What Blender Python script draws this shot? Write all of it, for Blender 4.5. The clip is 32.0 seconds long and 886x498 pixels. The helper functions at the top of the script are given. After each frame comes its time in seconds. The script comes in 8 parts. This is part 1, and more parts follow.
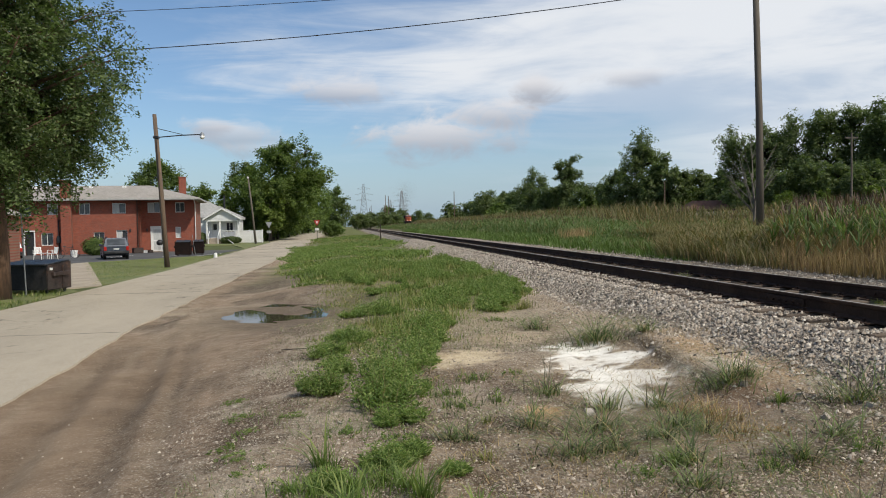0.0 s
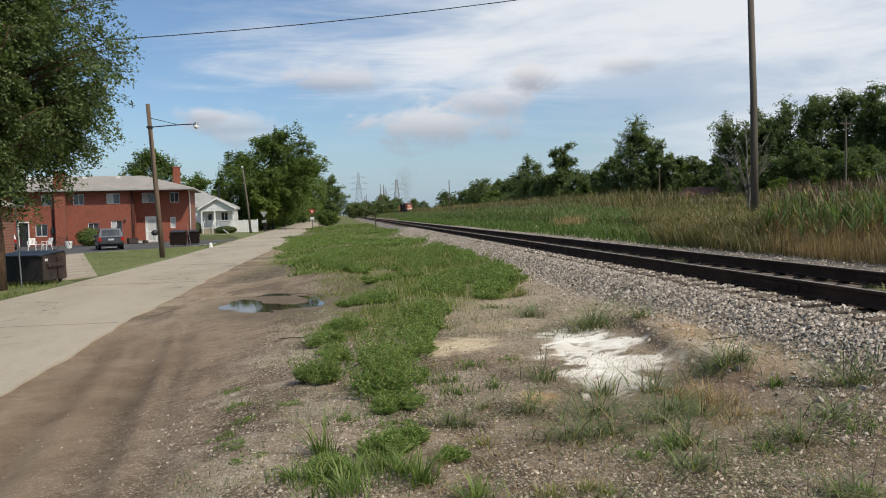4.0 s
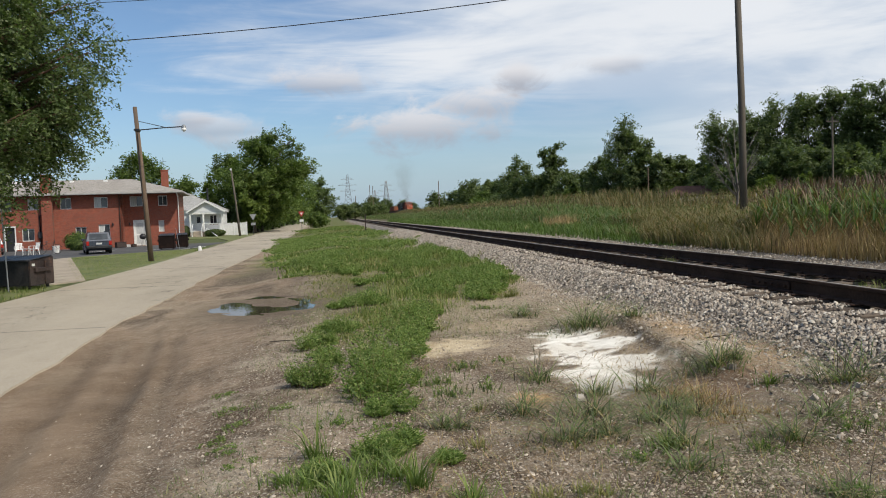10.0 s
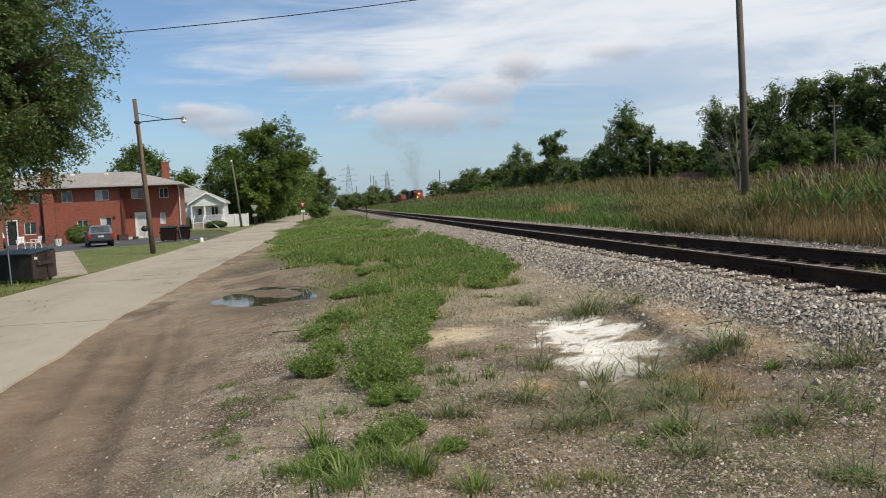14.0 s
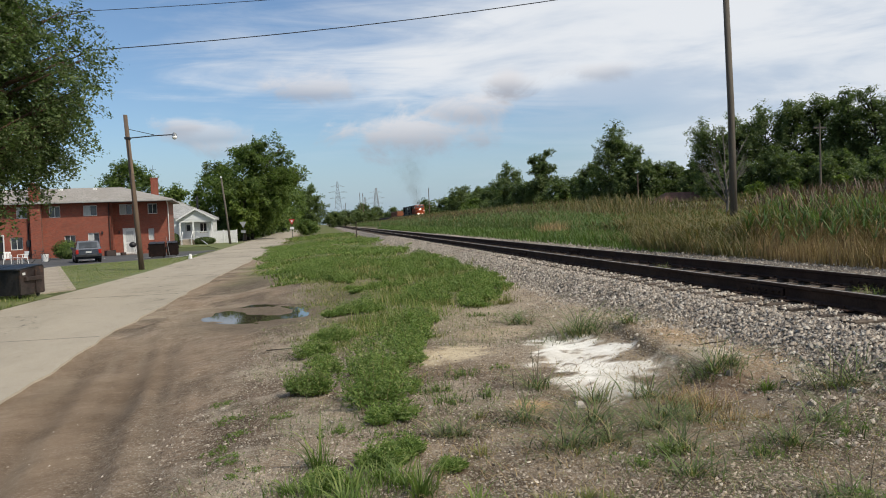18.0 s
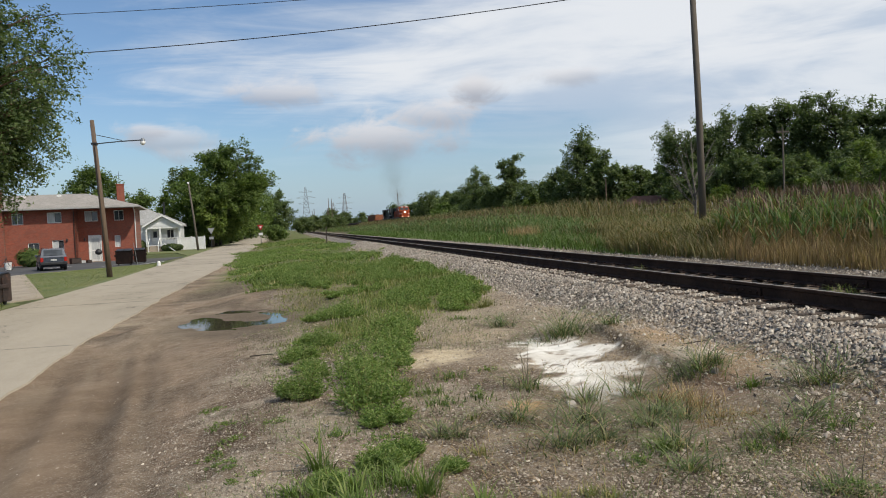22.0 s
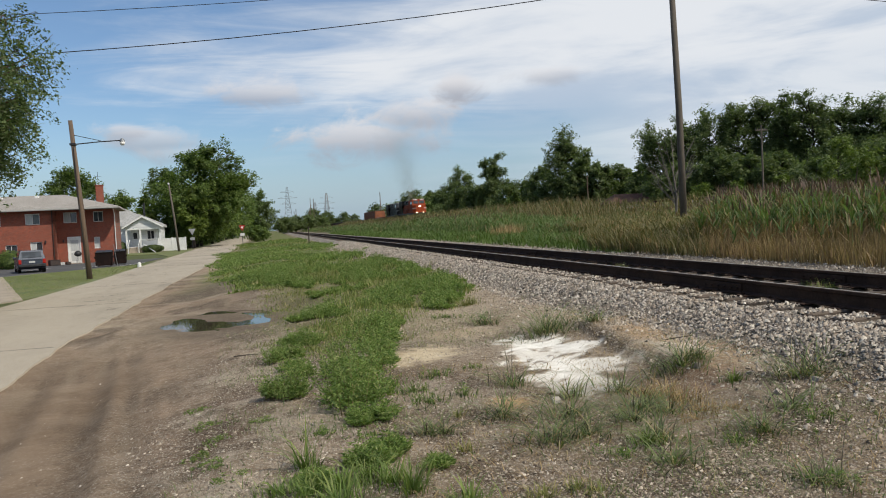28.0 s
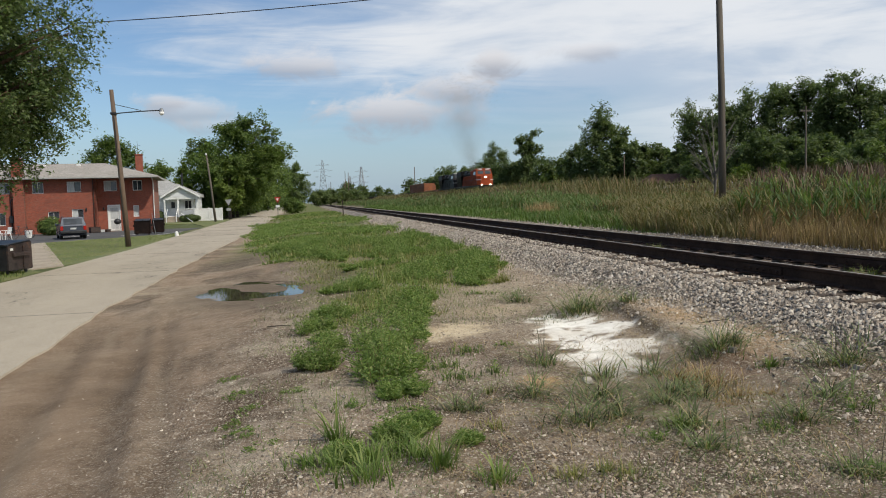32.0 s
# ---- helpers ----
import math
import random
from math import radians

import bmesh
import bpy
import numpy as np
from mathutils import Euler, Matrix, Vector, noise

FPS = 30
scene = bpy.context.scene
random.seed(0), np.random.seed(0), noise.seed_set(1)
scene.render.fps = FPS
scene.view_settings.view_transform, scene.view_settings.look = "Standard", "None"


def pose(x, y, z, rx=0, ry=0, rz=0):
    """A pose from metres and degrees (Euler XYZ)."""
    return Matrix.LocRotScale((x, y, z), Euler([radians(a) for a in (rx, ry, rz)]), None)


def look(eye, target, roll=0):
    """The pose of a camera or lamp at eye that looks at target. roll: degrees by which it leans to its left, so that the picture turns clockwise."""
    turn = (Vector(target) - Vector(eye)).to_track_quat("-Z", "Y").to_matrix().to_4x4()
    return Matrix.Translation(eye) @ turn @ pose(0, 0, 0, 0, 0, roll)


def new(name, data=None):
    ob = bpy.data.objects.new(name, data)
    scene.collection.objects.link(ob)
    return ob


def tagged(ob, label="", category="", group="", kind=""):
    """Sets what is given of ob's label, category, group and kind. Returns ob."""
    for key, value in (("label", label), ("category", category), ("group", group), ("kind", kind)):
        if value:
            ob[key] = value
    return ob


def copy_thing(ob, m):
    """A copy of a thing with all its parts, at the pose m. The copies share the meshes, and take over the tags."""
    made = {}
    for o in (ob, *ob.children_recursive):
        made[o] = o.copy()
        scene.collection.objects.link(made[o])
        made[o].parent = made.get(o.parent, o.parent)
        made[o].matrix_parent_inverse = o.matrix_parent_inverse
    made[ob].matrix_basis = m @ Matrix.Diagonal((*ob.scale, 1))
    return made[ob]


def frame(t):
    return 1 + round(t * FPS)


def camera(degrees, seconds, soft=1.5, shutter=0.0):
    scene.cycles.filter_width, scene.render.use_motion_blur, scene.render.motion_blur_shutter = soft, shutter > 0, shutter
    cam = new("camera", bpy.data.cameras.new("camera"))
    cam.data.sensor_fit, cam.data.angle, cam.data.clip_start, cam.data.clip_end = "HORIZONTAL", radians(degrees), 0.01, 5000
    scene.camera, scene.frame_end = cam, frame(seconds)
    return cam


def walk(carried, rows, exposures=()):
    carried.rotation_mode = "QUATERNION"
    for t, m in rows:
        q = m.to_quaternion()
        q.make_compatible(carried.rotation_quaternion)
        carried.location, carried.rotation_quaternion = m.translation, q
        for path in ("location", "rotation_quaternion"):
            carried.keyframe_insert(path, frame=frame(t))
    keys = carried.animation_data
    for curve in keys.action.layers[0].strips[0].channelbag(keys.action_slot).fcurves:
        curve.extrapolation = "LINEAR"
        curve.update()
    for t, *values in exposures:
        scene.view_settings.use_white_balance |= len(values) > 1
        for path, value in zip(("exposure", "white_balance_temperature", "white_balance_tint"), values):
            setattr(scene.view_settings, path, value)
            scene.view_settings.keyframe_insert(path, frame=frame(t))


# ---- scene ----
cam = camera(60.0, 32.0, 1.0)
PATH = [
    (0, (0.257, 0.097, 1.578), (0.496, 2.082, 1.514), -1.1),
    (0.5, (0.242, 0.086, 1.579), (0.452, 2.074, 1.503), -1.1),
    (1, (0.234, 0.081, 1.577), (0.421, 2.071, 1.491), -1.0),
    (1.5, (0.237, 0.078, 1.576), (0.414, 2.069, 1.487), -1.3),
    (2, (0.235, 0.062, 1.575), (0.455, 2.049, 1.495), -1.7),
    (2.5, (0.234, 0.065, 1.579), (0.506, 2.044, 1.483), -2.0),
    (3, (0.237, 0.054, 1.581), (0.517, 2.031, 1.474), -1.8),
    (3.5, (0.248, 0.074, 1.578), (0.508, 2.055, 1.481), -1.5),
    (5.5, (0.227, 0.067, 1.57), (0.469, 2.05, 1.477), -1.5),
    (6, (0.222, 0.066, 1.571), (0.47, 2.048, 1.479), -1.3),
    (6.5, (0.233, 0.077, 1.569), (0.49, 2.059, 1.478), -1.6),
    (7, (0.232, 0.086, 1.572), (0.493, 2.066, 1.475), -1.9),
    (7.5, (0.238, 0.139, 1.568), (0.501, 2.118, 1.447), -2.2),
    (8, (0.232, 0.148, 1.568), (0.504, 2.124, 1.423), -1.9),
    (8.5, (0.22, 0.136, 1.566), (0.512, 2.11, 1.436), -0.9),
    (9, (0.224, 0.128, 1.568), (0.515, 2.104, 1.468), -1.0),
    (9.5, (0.229, 0.121, 1.573), (0.509, 2.099, 1.478), -1.5),
    (10, (0.234, 0.124, 1.571), (0.51, 2.103, 1.478), -2.0),
    (10.5, (0.236, 0.121, 1.572), (0.503, 2.101, 1.479), -2.4),
    (11, (0.237, 0.124, 1.568), (0.497, 2.105, 1.468), -2.6),
    (11.5, (0.222, 0.104, 1.572), (0.486, 2.084, 1.463), -2.6),
    (12, (0.224, 0.105, 1.573), (0.499, 2.083, 1.463), -2.3),
    (12.5, (0.234, 0.136, 1.567), (0.517, 2.113, 1.458), -2.2),
    (13, (0.241, 0.13, 1.569), (0.52, 2.108, 1.459), -2.4),
    (13.5, (0.241, 0.133, 1.567), (0.514, 2.11, 1.445), -2.7),
    (15.5, (0.205, 0.072, 1.588), (0.464, 2.053, 1.489), -2.1),
    (16, (0.212, 0.073, 1.59), (0.491, 2.051, 1.501), -2.5),
    (16.5, (0.204, 0.067, 1.589), (0.471, 2.047, 1.499), -2.7),
    (17, (0.191, 0.046, 1.594), (0.419, 2.031, 1.498), -2.8),
    (17.5, (0.192, 0.065, 1.593), (0.42, 2.05, 1.494), -2.5),
    (18, (0.153, 0.102, 1.588), (0.455, 2.078, 1.512), -2.2),
    (18.5, (0.105, 0.065, 1.606), (0.467, 2.031, 1.595), -1.8),
    (19, (0.123, -0.014, 1.602), (0.516, 1.946, 1.564), -1.0),
    (19.5, (0.129, -0.045, 1.588), (0.48, 1.922, 1.493), -1.0),
    (20, (0.046, -0.002, 1.591), (0.406, 1.964, 1.514), -1.9),
    (20.5, (-0.045, 0.053, 1.584), (0.328, 2.017, 1.521), -2.3),
    (21, (-0.054, 0.064, 1.579), (0.341, 2.024, 1.522), -1.9),
    (21.5, (-0.044, 0.071, 1.583), (0.354, 2.03, 1.524), -2.1),
    (22, (-0.046, 0.079, 1.584), (0.336, 2.041, 1.517), -2.6),
    (22.5, (-0.048, 0.081, 1.58), (0.331, 2.044, 1.505), -2.7),
    (23, (-0.052, 0.078, 1.579), (0.33, 2.04, 1.5), -2.6),
    (23.5, (-0.048, 0.081, 1.579), (0.344, 2.04, 1.487), -2.7),
    (24, (-0.049, 0.082, 1.577), (0.352, 2.039, 1.477), -2.8),
    (24.5, (-0.051, 0.093, 1.576), (0.354, 2.05, 1.494), -2.4),
    (25, (-0.044, 0.097, 1.579), (0.359, 2.055, 1.505), -2.3),
    (25.5, (-0.045, 0.09, 1.579), (0.365, 2.047, 1.508), -2.7),
    (26, (-0.049, 0.083, 1.585), (0.372, 2.037, 1.516), -2.9),
    (26.5, (-0.047, 0.087, 1.579), (0.397, 2.036, 1.508), -2.7),
    (28.5, (-0.071, 0.05, 1.573), (0.352, 2.004, 1.502), -3.0),
    (29, (-0.07, 0.068, 1.571), (0.362, 2.019, 1.499), -2.9),
    (29.5, (-0.065, 0.065, 1.574), (0.367, 2.016, 1.496), -2.9),
    (30, (-0.058, 0.084, 1.574), (0.343, 2.042, 1.483), -2.8),
    (30.5, (-0.057, 0.105, 1.57), (0.276, 2.074, 1.461), -2.5),
    (31, (-0.067, 0.106, 1.569), (0.216, 2.082, 1.444), -2.1),
    (31.5, (-0.07, 0.11, 1.57), (0.219, 2.085, 1.438), -1.9),
    (32, (-0.066, 0.107, 1.571), (0.273, 2.074, 1.441), -1.7),
]
walk(cam, [(t, look(eye, target, roll)) for t, eye, target, roll in PATH],
     exposures=((0, -0.02), (8, 0), (13, 0.01), (17.5, 0.0), (19, -0.09), (20.5, -0.04), (26, -0.03), (29, -0.06), (32, -0.05)))

# ---- light: hazy sun from the right and behind, thin broken cloud ----
SUN_EL, SUN_AZ = 48.0, 137.0          # azimuth clockwise from +y
sun_way = Vector((math.sin(radians(SUN_AZ)) * math.cos(radians(SUN_EL)), math.cos(radians(SUN_AZ)) * math.cos(radians(SUN_EL)), math.sin(radians(SUN_EL))))
sun = new("sun", bpy.data.lights.new("sun", "SUN"))
sun.data.energy, sun.data.angle, sun.data.color = 3.85, radians(1.2), (1.0, 0.93, 0.81)
sun.matrix_world = look(sun_way * 100, (0, 0, 0))
scene.view_settings.exposure = 0.0


def node(tree, kind, x=0, **values):
    n = tree.nodes.new(kind)
    for k, v in values.items():
        if k in n.inputs:
            n.inputs[k].default_value = v
        elif k == "noise_dimensions":
            n.noise_dimensions = v
        elif k == "attribute_name":
            n.attribute_name = v
        elif k == "feature":
            n.feature = v
        elif k == "operation":
            n.operation = v
    return n


def math_node(tree, op, a, b=None, clamp=False):
    n = tree.nodes.new("ShaderNodeMath")
    n.operation, n.use_clamp = op, clamp
    for i, v in enumerate((a, b)):
        if v is None:
            continue
        if isinstance(v, (int, float)):
            n.inputs[i].default_value = v
        else:
            tree.links.new(v, n.inputs[i])
    return n.outputs[0]


def mix_node(tree, fac, a, b, mode="MIX"):
    n = tree.nodes.new("ShaderNodeMix")
    n.data_type, n.blend_type = "RGBA", mode
    for sock, v in ((n.inputs[0], fac), (n.inputs[6], a), (n.inputs[7], b)):
        if isinstance(v, (int, float)):
            sock.default_value = v
        elif isinstance(v, (tuple, list)):
            sock.default_value = (*v[:3], 1)
        else:
            tree.links.new(v, sock)
    return n.outputs[2]


def ramp_node(tree, fac, lo, hi, a=0.0, b=1.0):
    n = tree.nodes.new("ShaderNodeMapRange")
    n.interpolation_type = "SMOOTHSTEP"
    tree.links.new(fac, n.inputs[0])
    for i, v in enumerate((lo, hi, a, b)):
        n.inputs[i + 1].default_value = v
    return n.outputs[0]


def make_world():
    world = bpy.data.worlds.new("sky")
    scene.world = world
    world.use_nodes = True
    t = world.node_tree
    t.nodes.clear()
    sky = node(t, "ShaderNodeTexSky")
    sky.sky_type, sky.sun_disc = "NISHITA", False
    sky.sun_elevation, sky.sun_rotation = radians(SUN_EL), radians(SUN_AZ)
    sky.air_density, sky.dust_density, sky.ozone_density = 1.0, 1.2, 1.5
    blue = mix_node(t, 1.0, sky.outputs[0], (0.098, 0.112, 0.125), "MULTIPLY")
    way = node(t, "ShaderNodeTexCoord").outputs["Generated"]
    sep = node(t, "ShaderNodeSeparateXYZ")
    t.links.new(way, sep.inputs[0])
    x, y, z = sep.outputs
    up = math_node(t, "MAXIMUM", math_node(t, "ADD", z, 0.10), 0.04)
    u, v = math_node(t, "DIVIDE", x, up), math_node(t, "DIVIDE", y, up)
    az = math_node(t, "ARCTAN2", x, y)                      # bearing from +y, radians
    el = math_node(t, "ARCSINE", z)

    def at(a, b, s=1.0):
        c = node(t, "ShaderNodeCombineXYZ")
        t.links.new(a, c.inputs[0]), t.links.new(b, c.inputs[1])
        return c.outputs[0]

    def fbm(vec, scale, detail, rough, sx=1, sy=1, off=0.0, warp=0.0):
        m = node(t, "ShaderNodeMapping")
        m.inputs["Scale"].default_value, m.inputs["Location"].default_value = (sx, sy, 1), (off, off * 0.7, off)
        t.links.new(vec, m.inputs[0])
        n = node(t, "ShaderNodeTexNoise", Scale=scale, Detail=detail, Roughness=rough, Distortion=warp)
        t.links.new(m.outputs[0], n.inputs["Vector"])
        return n.outputs[0]

    plane = at(u, v)
    # thin streaky layer, denser higher up
    streak = fbm(plane, 0.48, 7, 0.56, 1.1, 0.85, 3.3, 0.9)
    # denser higher up and towards the sun's side, open blue low over the road
    wisp = math_node(t, "MULTIPLY", math_node(t, "SUBTRACT", fbm(plane, 1.7, 8, 0.62, 0.55, 1.25, 6.4, 1.1), 0.5), 0.55)
    lean = math_node(t, "ADD", ramp_node(t, az, -0.20, 0.60, -0.12, 0.40), ramp_node(t, el, 0.115, 0.19, -0.07, 0.10))
    dens = math_node(t, "ADD", math_node(t, "ADD", streak, wisp), lean)
    veil = math_node(t, "MULTIPLY", ramp_node(t, dens, 0.40, 0.82, 0.0, 0.95), math_node(t, "MAXIMUM", ramp_node(t, el, 0.05, 0.20, 0.12, 1.0), ramp_node(t, az, 0.22, 0.55, 0.0, 0.9)))
    tone = fbm(plane, 0.8, 6, 0.56, 0.9, 1.0, 9.1, 0.8)
    white = mix_node(t, ramp_node(t, math_node(t, "ADD", tone, ramp_node(t, az, 0.15, 0.55, 0.0, 0.09)), 0.36, 0.58), (0.55, 0.63, 0.745), (0.83, 0.855, 0.89))
    col = mix_node(t, veil, blue, white)
    # haze at the skyline
    col = mix_node(t, ramp_node(t, el, 0.13, 0.0, 0.0, 0.6), col, (0.42, 0.56, 0.72))
    # separate puffs: bearing, height, half width, half height, strength
    sky_xy = at(az, el)
    puff = fbm(sky_xy, 14.0, 8, 0.62, 1.0, 1.7, 5.0, 0.5)
    for pa, pe, wa, we, k in ((0.125, 0.114, 0.115, 0.034, 1.0), (0.185, 0.14, 0.06, 0.026, 0.95), (-0.135, 0.118, 0.06, 0.022, 0.75), (-0.17, 0.128, 0.03, 0.014, 0.7),
                              (0.245, 0.172, 0.035, 0.022, 1.0), (0.0, 0.172, 0.07, 0.022, 0.85), (0.36, 0.18, 0.06, 0.014, 0.6), (-0.11, 0.098, 0.05, 0.012, 0.35)):
        da = math_node(t, "DIVIDE", math_node(t, "SUBTRACT", az, pa), wa)
        de = math_node(t, "DIVIDE", math_node(t, "SUBTRACT", el, pe), we)
        d = math_node(t, "SQRT", math_node(t, "ADD", math_node(t, "MULTIPLY", da, da), math_node(t, "MULTIPLY", de, de)))
        body = ramp_node(t, math_node(t, "ADD", d, math_node(t, "MULTIPLY", math_node(t, "SUBTRACT", puff, 0.5), 2.6)), 1.15, 0.25)
        lit = mix_node(t, ramp_node(t, de, -0.7, 0.6), (0.40, 0.42, 0.48), (0.78, 0.77, 0.79))
        col = mix_node(t, math_node(t, "MULTIPLY", body, k * 0.85), col, lit)
    bg = node(t, "ShaderNodeBackground", Strength=1.0)
    out = node(t, "ShaderNodeOutputWorld")
    t.links.new(col, bg.inputs[0]), t.links.new(bg.outputs[0], out.inputs[0])


make_world()

# ---- materials ----
def material(name):
    m = bpy.data.materials.new(name)
    m.use_nodes = True
    t = m.node_tree
    t.nodes.clear()
    out = node(t, "ShaderNodeOutputMaterial")
    b = node(t, "ShaderNodeBsdfPrincipled")
    t.links.new(b.outputs[0], out.inputs[0])
    return m, t, b


def noise_of(t, vec, scale, detail=5, rough=0.6, stretch=(1, 1, 1)):
    mp = node(t, "ShaderNodeMapping")
    mp.inputs["Scale"].default_value = stretch
    t.links.new(vec, mp.inputs[0])
    n = node(t, "ShaderNodeTexNoise", Scale=scale, Detail=detail, Roughness=rough)
    t.links.new(mp.outputs[0], n.inputs["Vector"])
    return n.outputs[0]


def bump(t, b, height, strength, distance=0.01):
    n = node(t, "ShaderNodeBump", Strength=strength, Distance=distance)
    t.links.new(height, n.inputs["Height"])
    t.links.new(n.outputs[0], b.inputs["Normal"])


def surface(name, c1, c2, big=1.5, fine=25.0, rough=0.7, metal=0.0, relief=0.3, stretch=(1, 1, 1), c3=None, rand=0.0, spread=(0.35, 0.65)):
    """Two colours mixed by a broad noise, a fine grain over it, optional stain colour and per-object variation."""
    m, t, b = material(name)
    vec = node(t, "ShaderNodeTexCoord").outputs["Object"]
    n1, n2 = noise_of(t, vec, big, 6, 0.65, stretch), noise_of(t, vec, fine, 4, 0.6, stretch)
    col = mix_node(t, ramp_node(t, n1, *spread), c1, c2)
    if c3:
        col = mix_node(t, ramp_node(t, noise_of(t, vec, big * 2.7, 7, 0.7), 0.56, 0.72), col, c3)
    col = mix_node(t, ramp_node(t, n2, 0.3, 0.7, 0.0, 0.55), col, mix_node(t, 1.0, col, (0.62, 0.62, 0.62), "MULTIPLY"))
    if rand:
        r = node(t, "ShaderNodeObjectInfo").outputs["Random"]
        col = mix_node(t, ramp_node(t, r, 0, 1, 0.0, rand), col, mix_node(t, 1.0, col, (0.45, 0.45, 0.47), "MULTIPLY"))
    t.links.new(col, b.inputs["Base Color"])
    b.inputs["Metallic"].default_value = metal
    t.links.new(ramp_node(t, n2, 0.2, 0.8, max(rough - 0.1, 0.02), min(rough + 0.1, 1)), b.inputs["Roughness"])
    bump(t, b, n2, relief)
    return m


def leaf_material(name, dark, light, third=None, trans=0.35, rough=0.55, patch=0.6):
    m, t, b = material(name)
    g = node(t, "ShaderNodeNewGeometry").outputs["Random Per Island"]
    vec = node(t, "ShaderNodeTexCoord").outputs["Object"]
    n = noise_of(t, vec, patch, 3)
    col = mix_node(t, ramp_node(t, g, 0.0, 1.0), dark, light)
    col = mix_node(t, ramp_node(t, n, 0.35, 0.68, 0.0, 0.55), col, mix_node(t, 1.0, col, (0.55, 0.6, 0.5), "MULTIPLY"))
    if third:
        wn = node(t, "ShaderNodeTexWhiteNoise", noise_dimensions="1D")
        t.links.new(g, wn.inputs["W"])
        col = mix_node(t, ramp_node(t, wn.outputs[0], 0.86, 0.9), col, third)
    t.links.new(col, b.inputs["Base Color"])
    b.inputs["Roughness"].default_value = rough
    b.inputs["Specular IOR Level"].default_value = 0.3
    tr = node(t, "ShaderNodeBsdfTranslucent")
    t.links.new(mix_node(t, 1.0, col, (1.0, 1.15, 0.6), "MULTIPLY"), tr.inputs[0])
    mx = node(t, "ShaderNodeMixShader", Fac=trans)
    out = next(x for x in t.nodes if x.type == "OUTPUT_MATERIAL")
    t.links.new(b.outputs[0], mx.inputs[1]), t.links.new(tr.outputs[0], mx.inputs[2]), t.links.new(mx.outputs[0], out.inputs[0])
    return m


def glow(name, color, strength):
    m, t, b = material(name)
    b.inputs["Base Color"].default_value = (*color, 1)
    b.inputs["Emission Color"].default_value = (*color, 1)
    b.inputs["Emission Strength"].default_value = strength
    return m


def glass_material(name, tint=(0.035, 0.04, 0.046), rough=0.05):
    m, t, b = material(name)
    vec = node(t, "ShaderNodeTexCoord").outputs["Object"]
    col = mix_node(t, ramp_node(t, noise_of(t, vec, 0.9, 3), 0.4, 0.6), tint, [c * 1.7 for c in tint])
    t.links.new(col, b.inputs["Base Color"])
    b.inputs["Roughness"].default_value = rough
    b.inputs["Specular IOR Level"].default_value = 0.7
    return m


def ground_material():
    m, t, b = material("soil")
    vec = node(t, "ShaderNodeTexCoord").outputs["Object"]
    base = node(t, "ShaderNodeAttribute", attribute_name="soil").outputs["Color"]
    grit = node(t, "ShaderNodeAttribute", attribute_name="grit").outputs["Fac"]
    n1, n2, n3 = noise_of(t, vec, 1.1, 6, 0.7), noise_of(t, vec, 9, 6, 0.75), noise_of(t, vec, 70, 3, 0.6)
    col = mix_node(t, ramp_node(t, n1, 0.40, 0.60, 0.0, 0.55), base, mix_node(t, 1.0, base, (0.62, 0.58, 0.53), "MULTIPLY"))
    col = mix_node(t, math_node(t, "MULTIPLY", ramp_node(t, n2, 0.42, 0.62, 0.0, 0.75), ramp_node(t, grit, 0.1, 0.7, 0.25, 1.0)), col, mix_node(t, 1.0, col, (0.50, 0.45, 0.40), "MULTIPLY"))
    heights = []
    for scale, lo, k in ((34.0, 0.5, 0.85), (80.0, 0.35, 0.85)):
        vo = node(t, "ShaderNodeTexVoronoi", Scale=scale)
        t.links.new(vec, vo.inputs["Vector"])
        sp = node(t, "ShaderNodeSeparateColor")
        t.links.new(vo.outputs["Color"], sp.inputs[0])
        stone = math_node(t, "MULTIPLY", ramp_node(t, sp.outputs[0], lo, lo + 0.05), ramp_node(t, vo.outputs["Distance"], 0.5, 0.3))
        stone = math_node(t, "MULTIPLY", stone, grit)
        shade = mix_node(t, sp.outputs[1], (0.11, 0.092, 0.07), (0.60, 0.54, 0.44))
        col = mix_node(t, math_node(t, "MULTIPLY", stone, k), col, shade)
        heights.append(math_node(t, "MULTIPLY", stone, 20.0 / scale))
    t.links.new(col, b.inputs["Base Color"])
    b.inputs["Roughness"].default_value = 0.95
    b.inputs["Specular IOR Level"].default_value = 0.15
    h = math_node(t, "ADD", math_node(t, "ADD", heights[0], heights[1]), math_node(t, "ADD", n3, math_node(t, "MULTIPLY", n2, 1.5)))
    bump(t, b, math_node(t, "MULTIPLY", h, ramp_node(t, grit, 0.1, 0.8, 0.35, 1.0)), 1.0, 0.016)
    return m


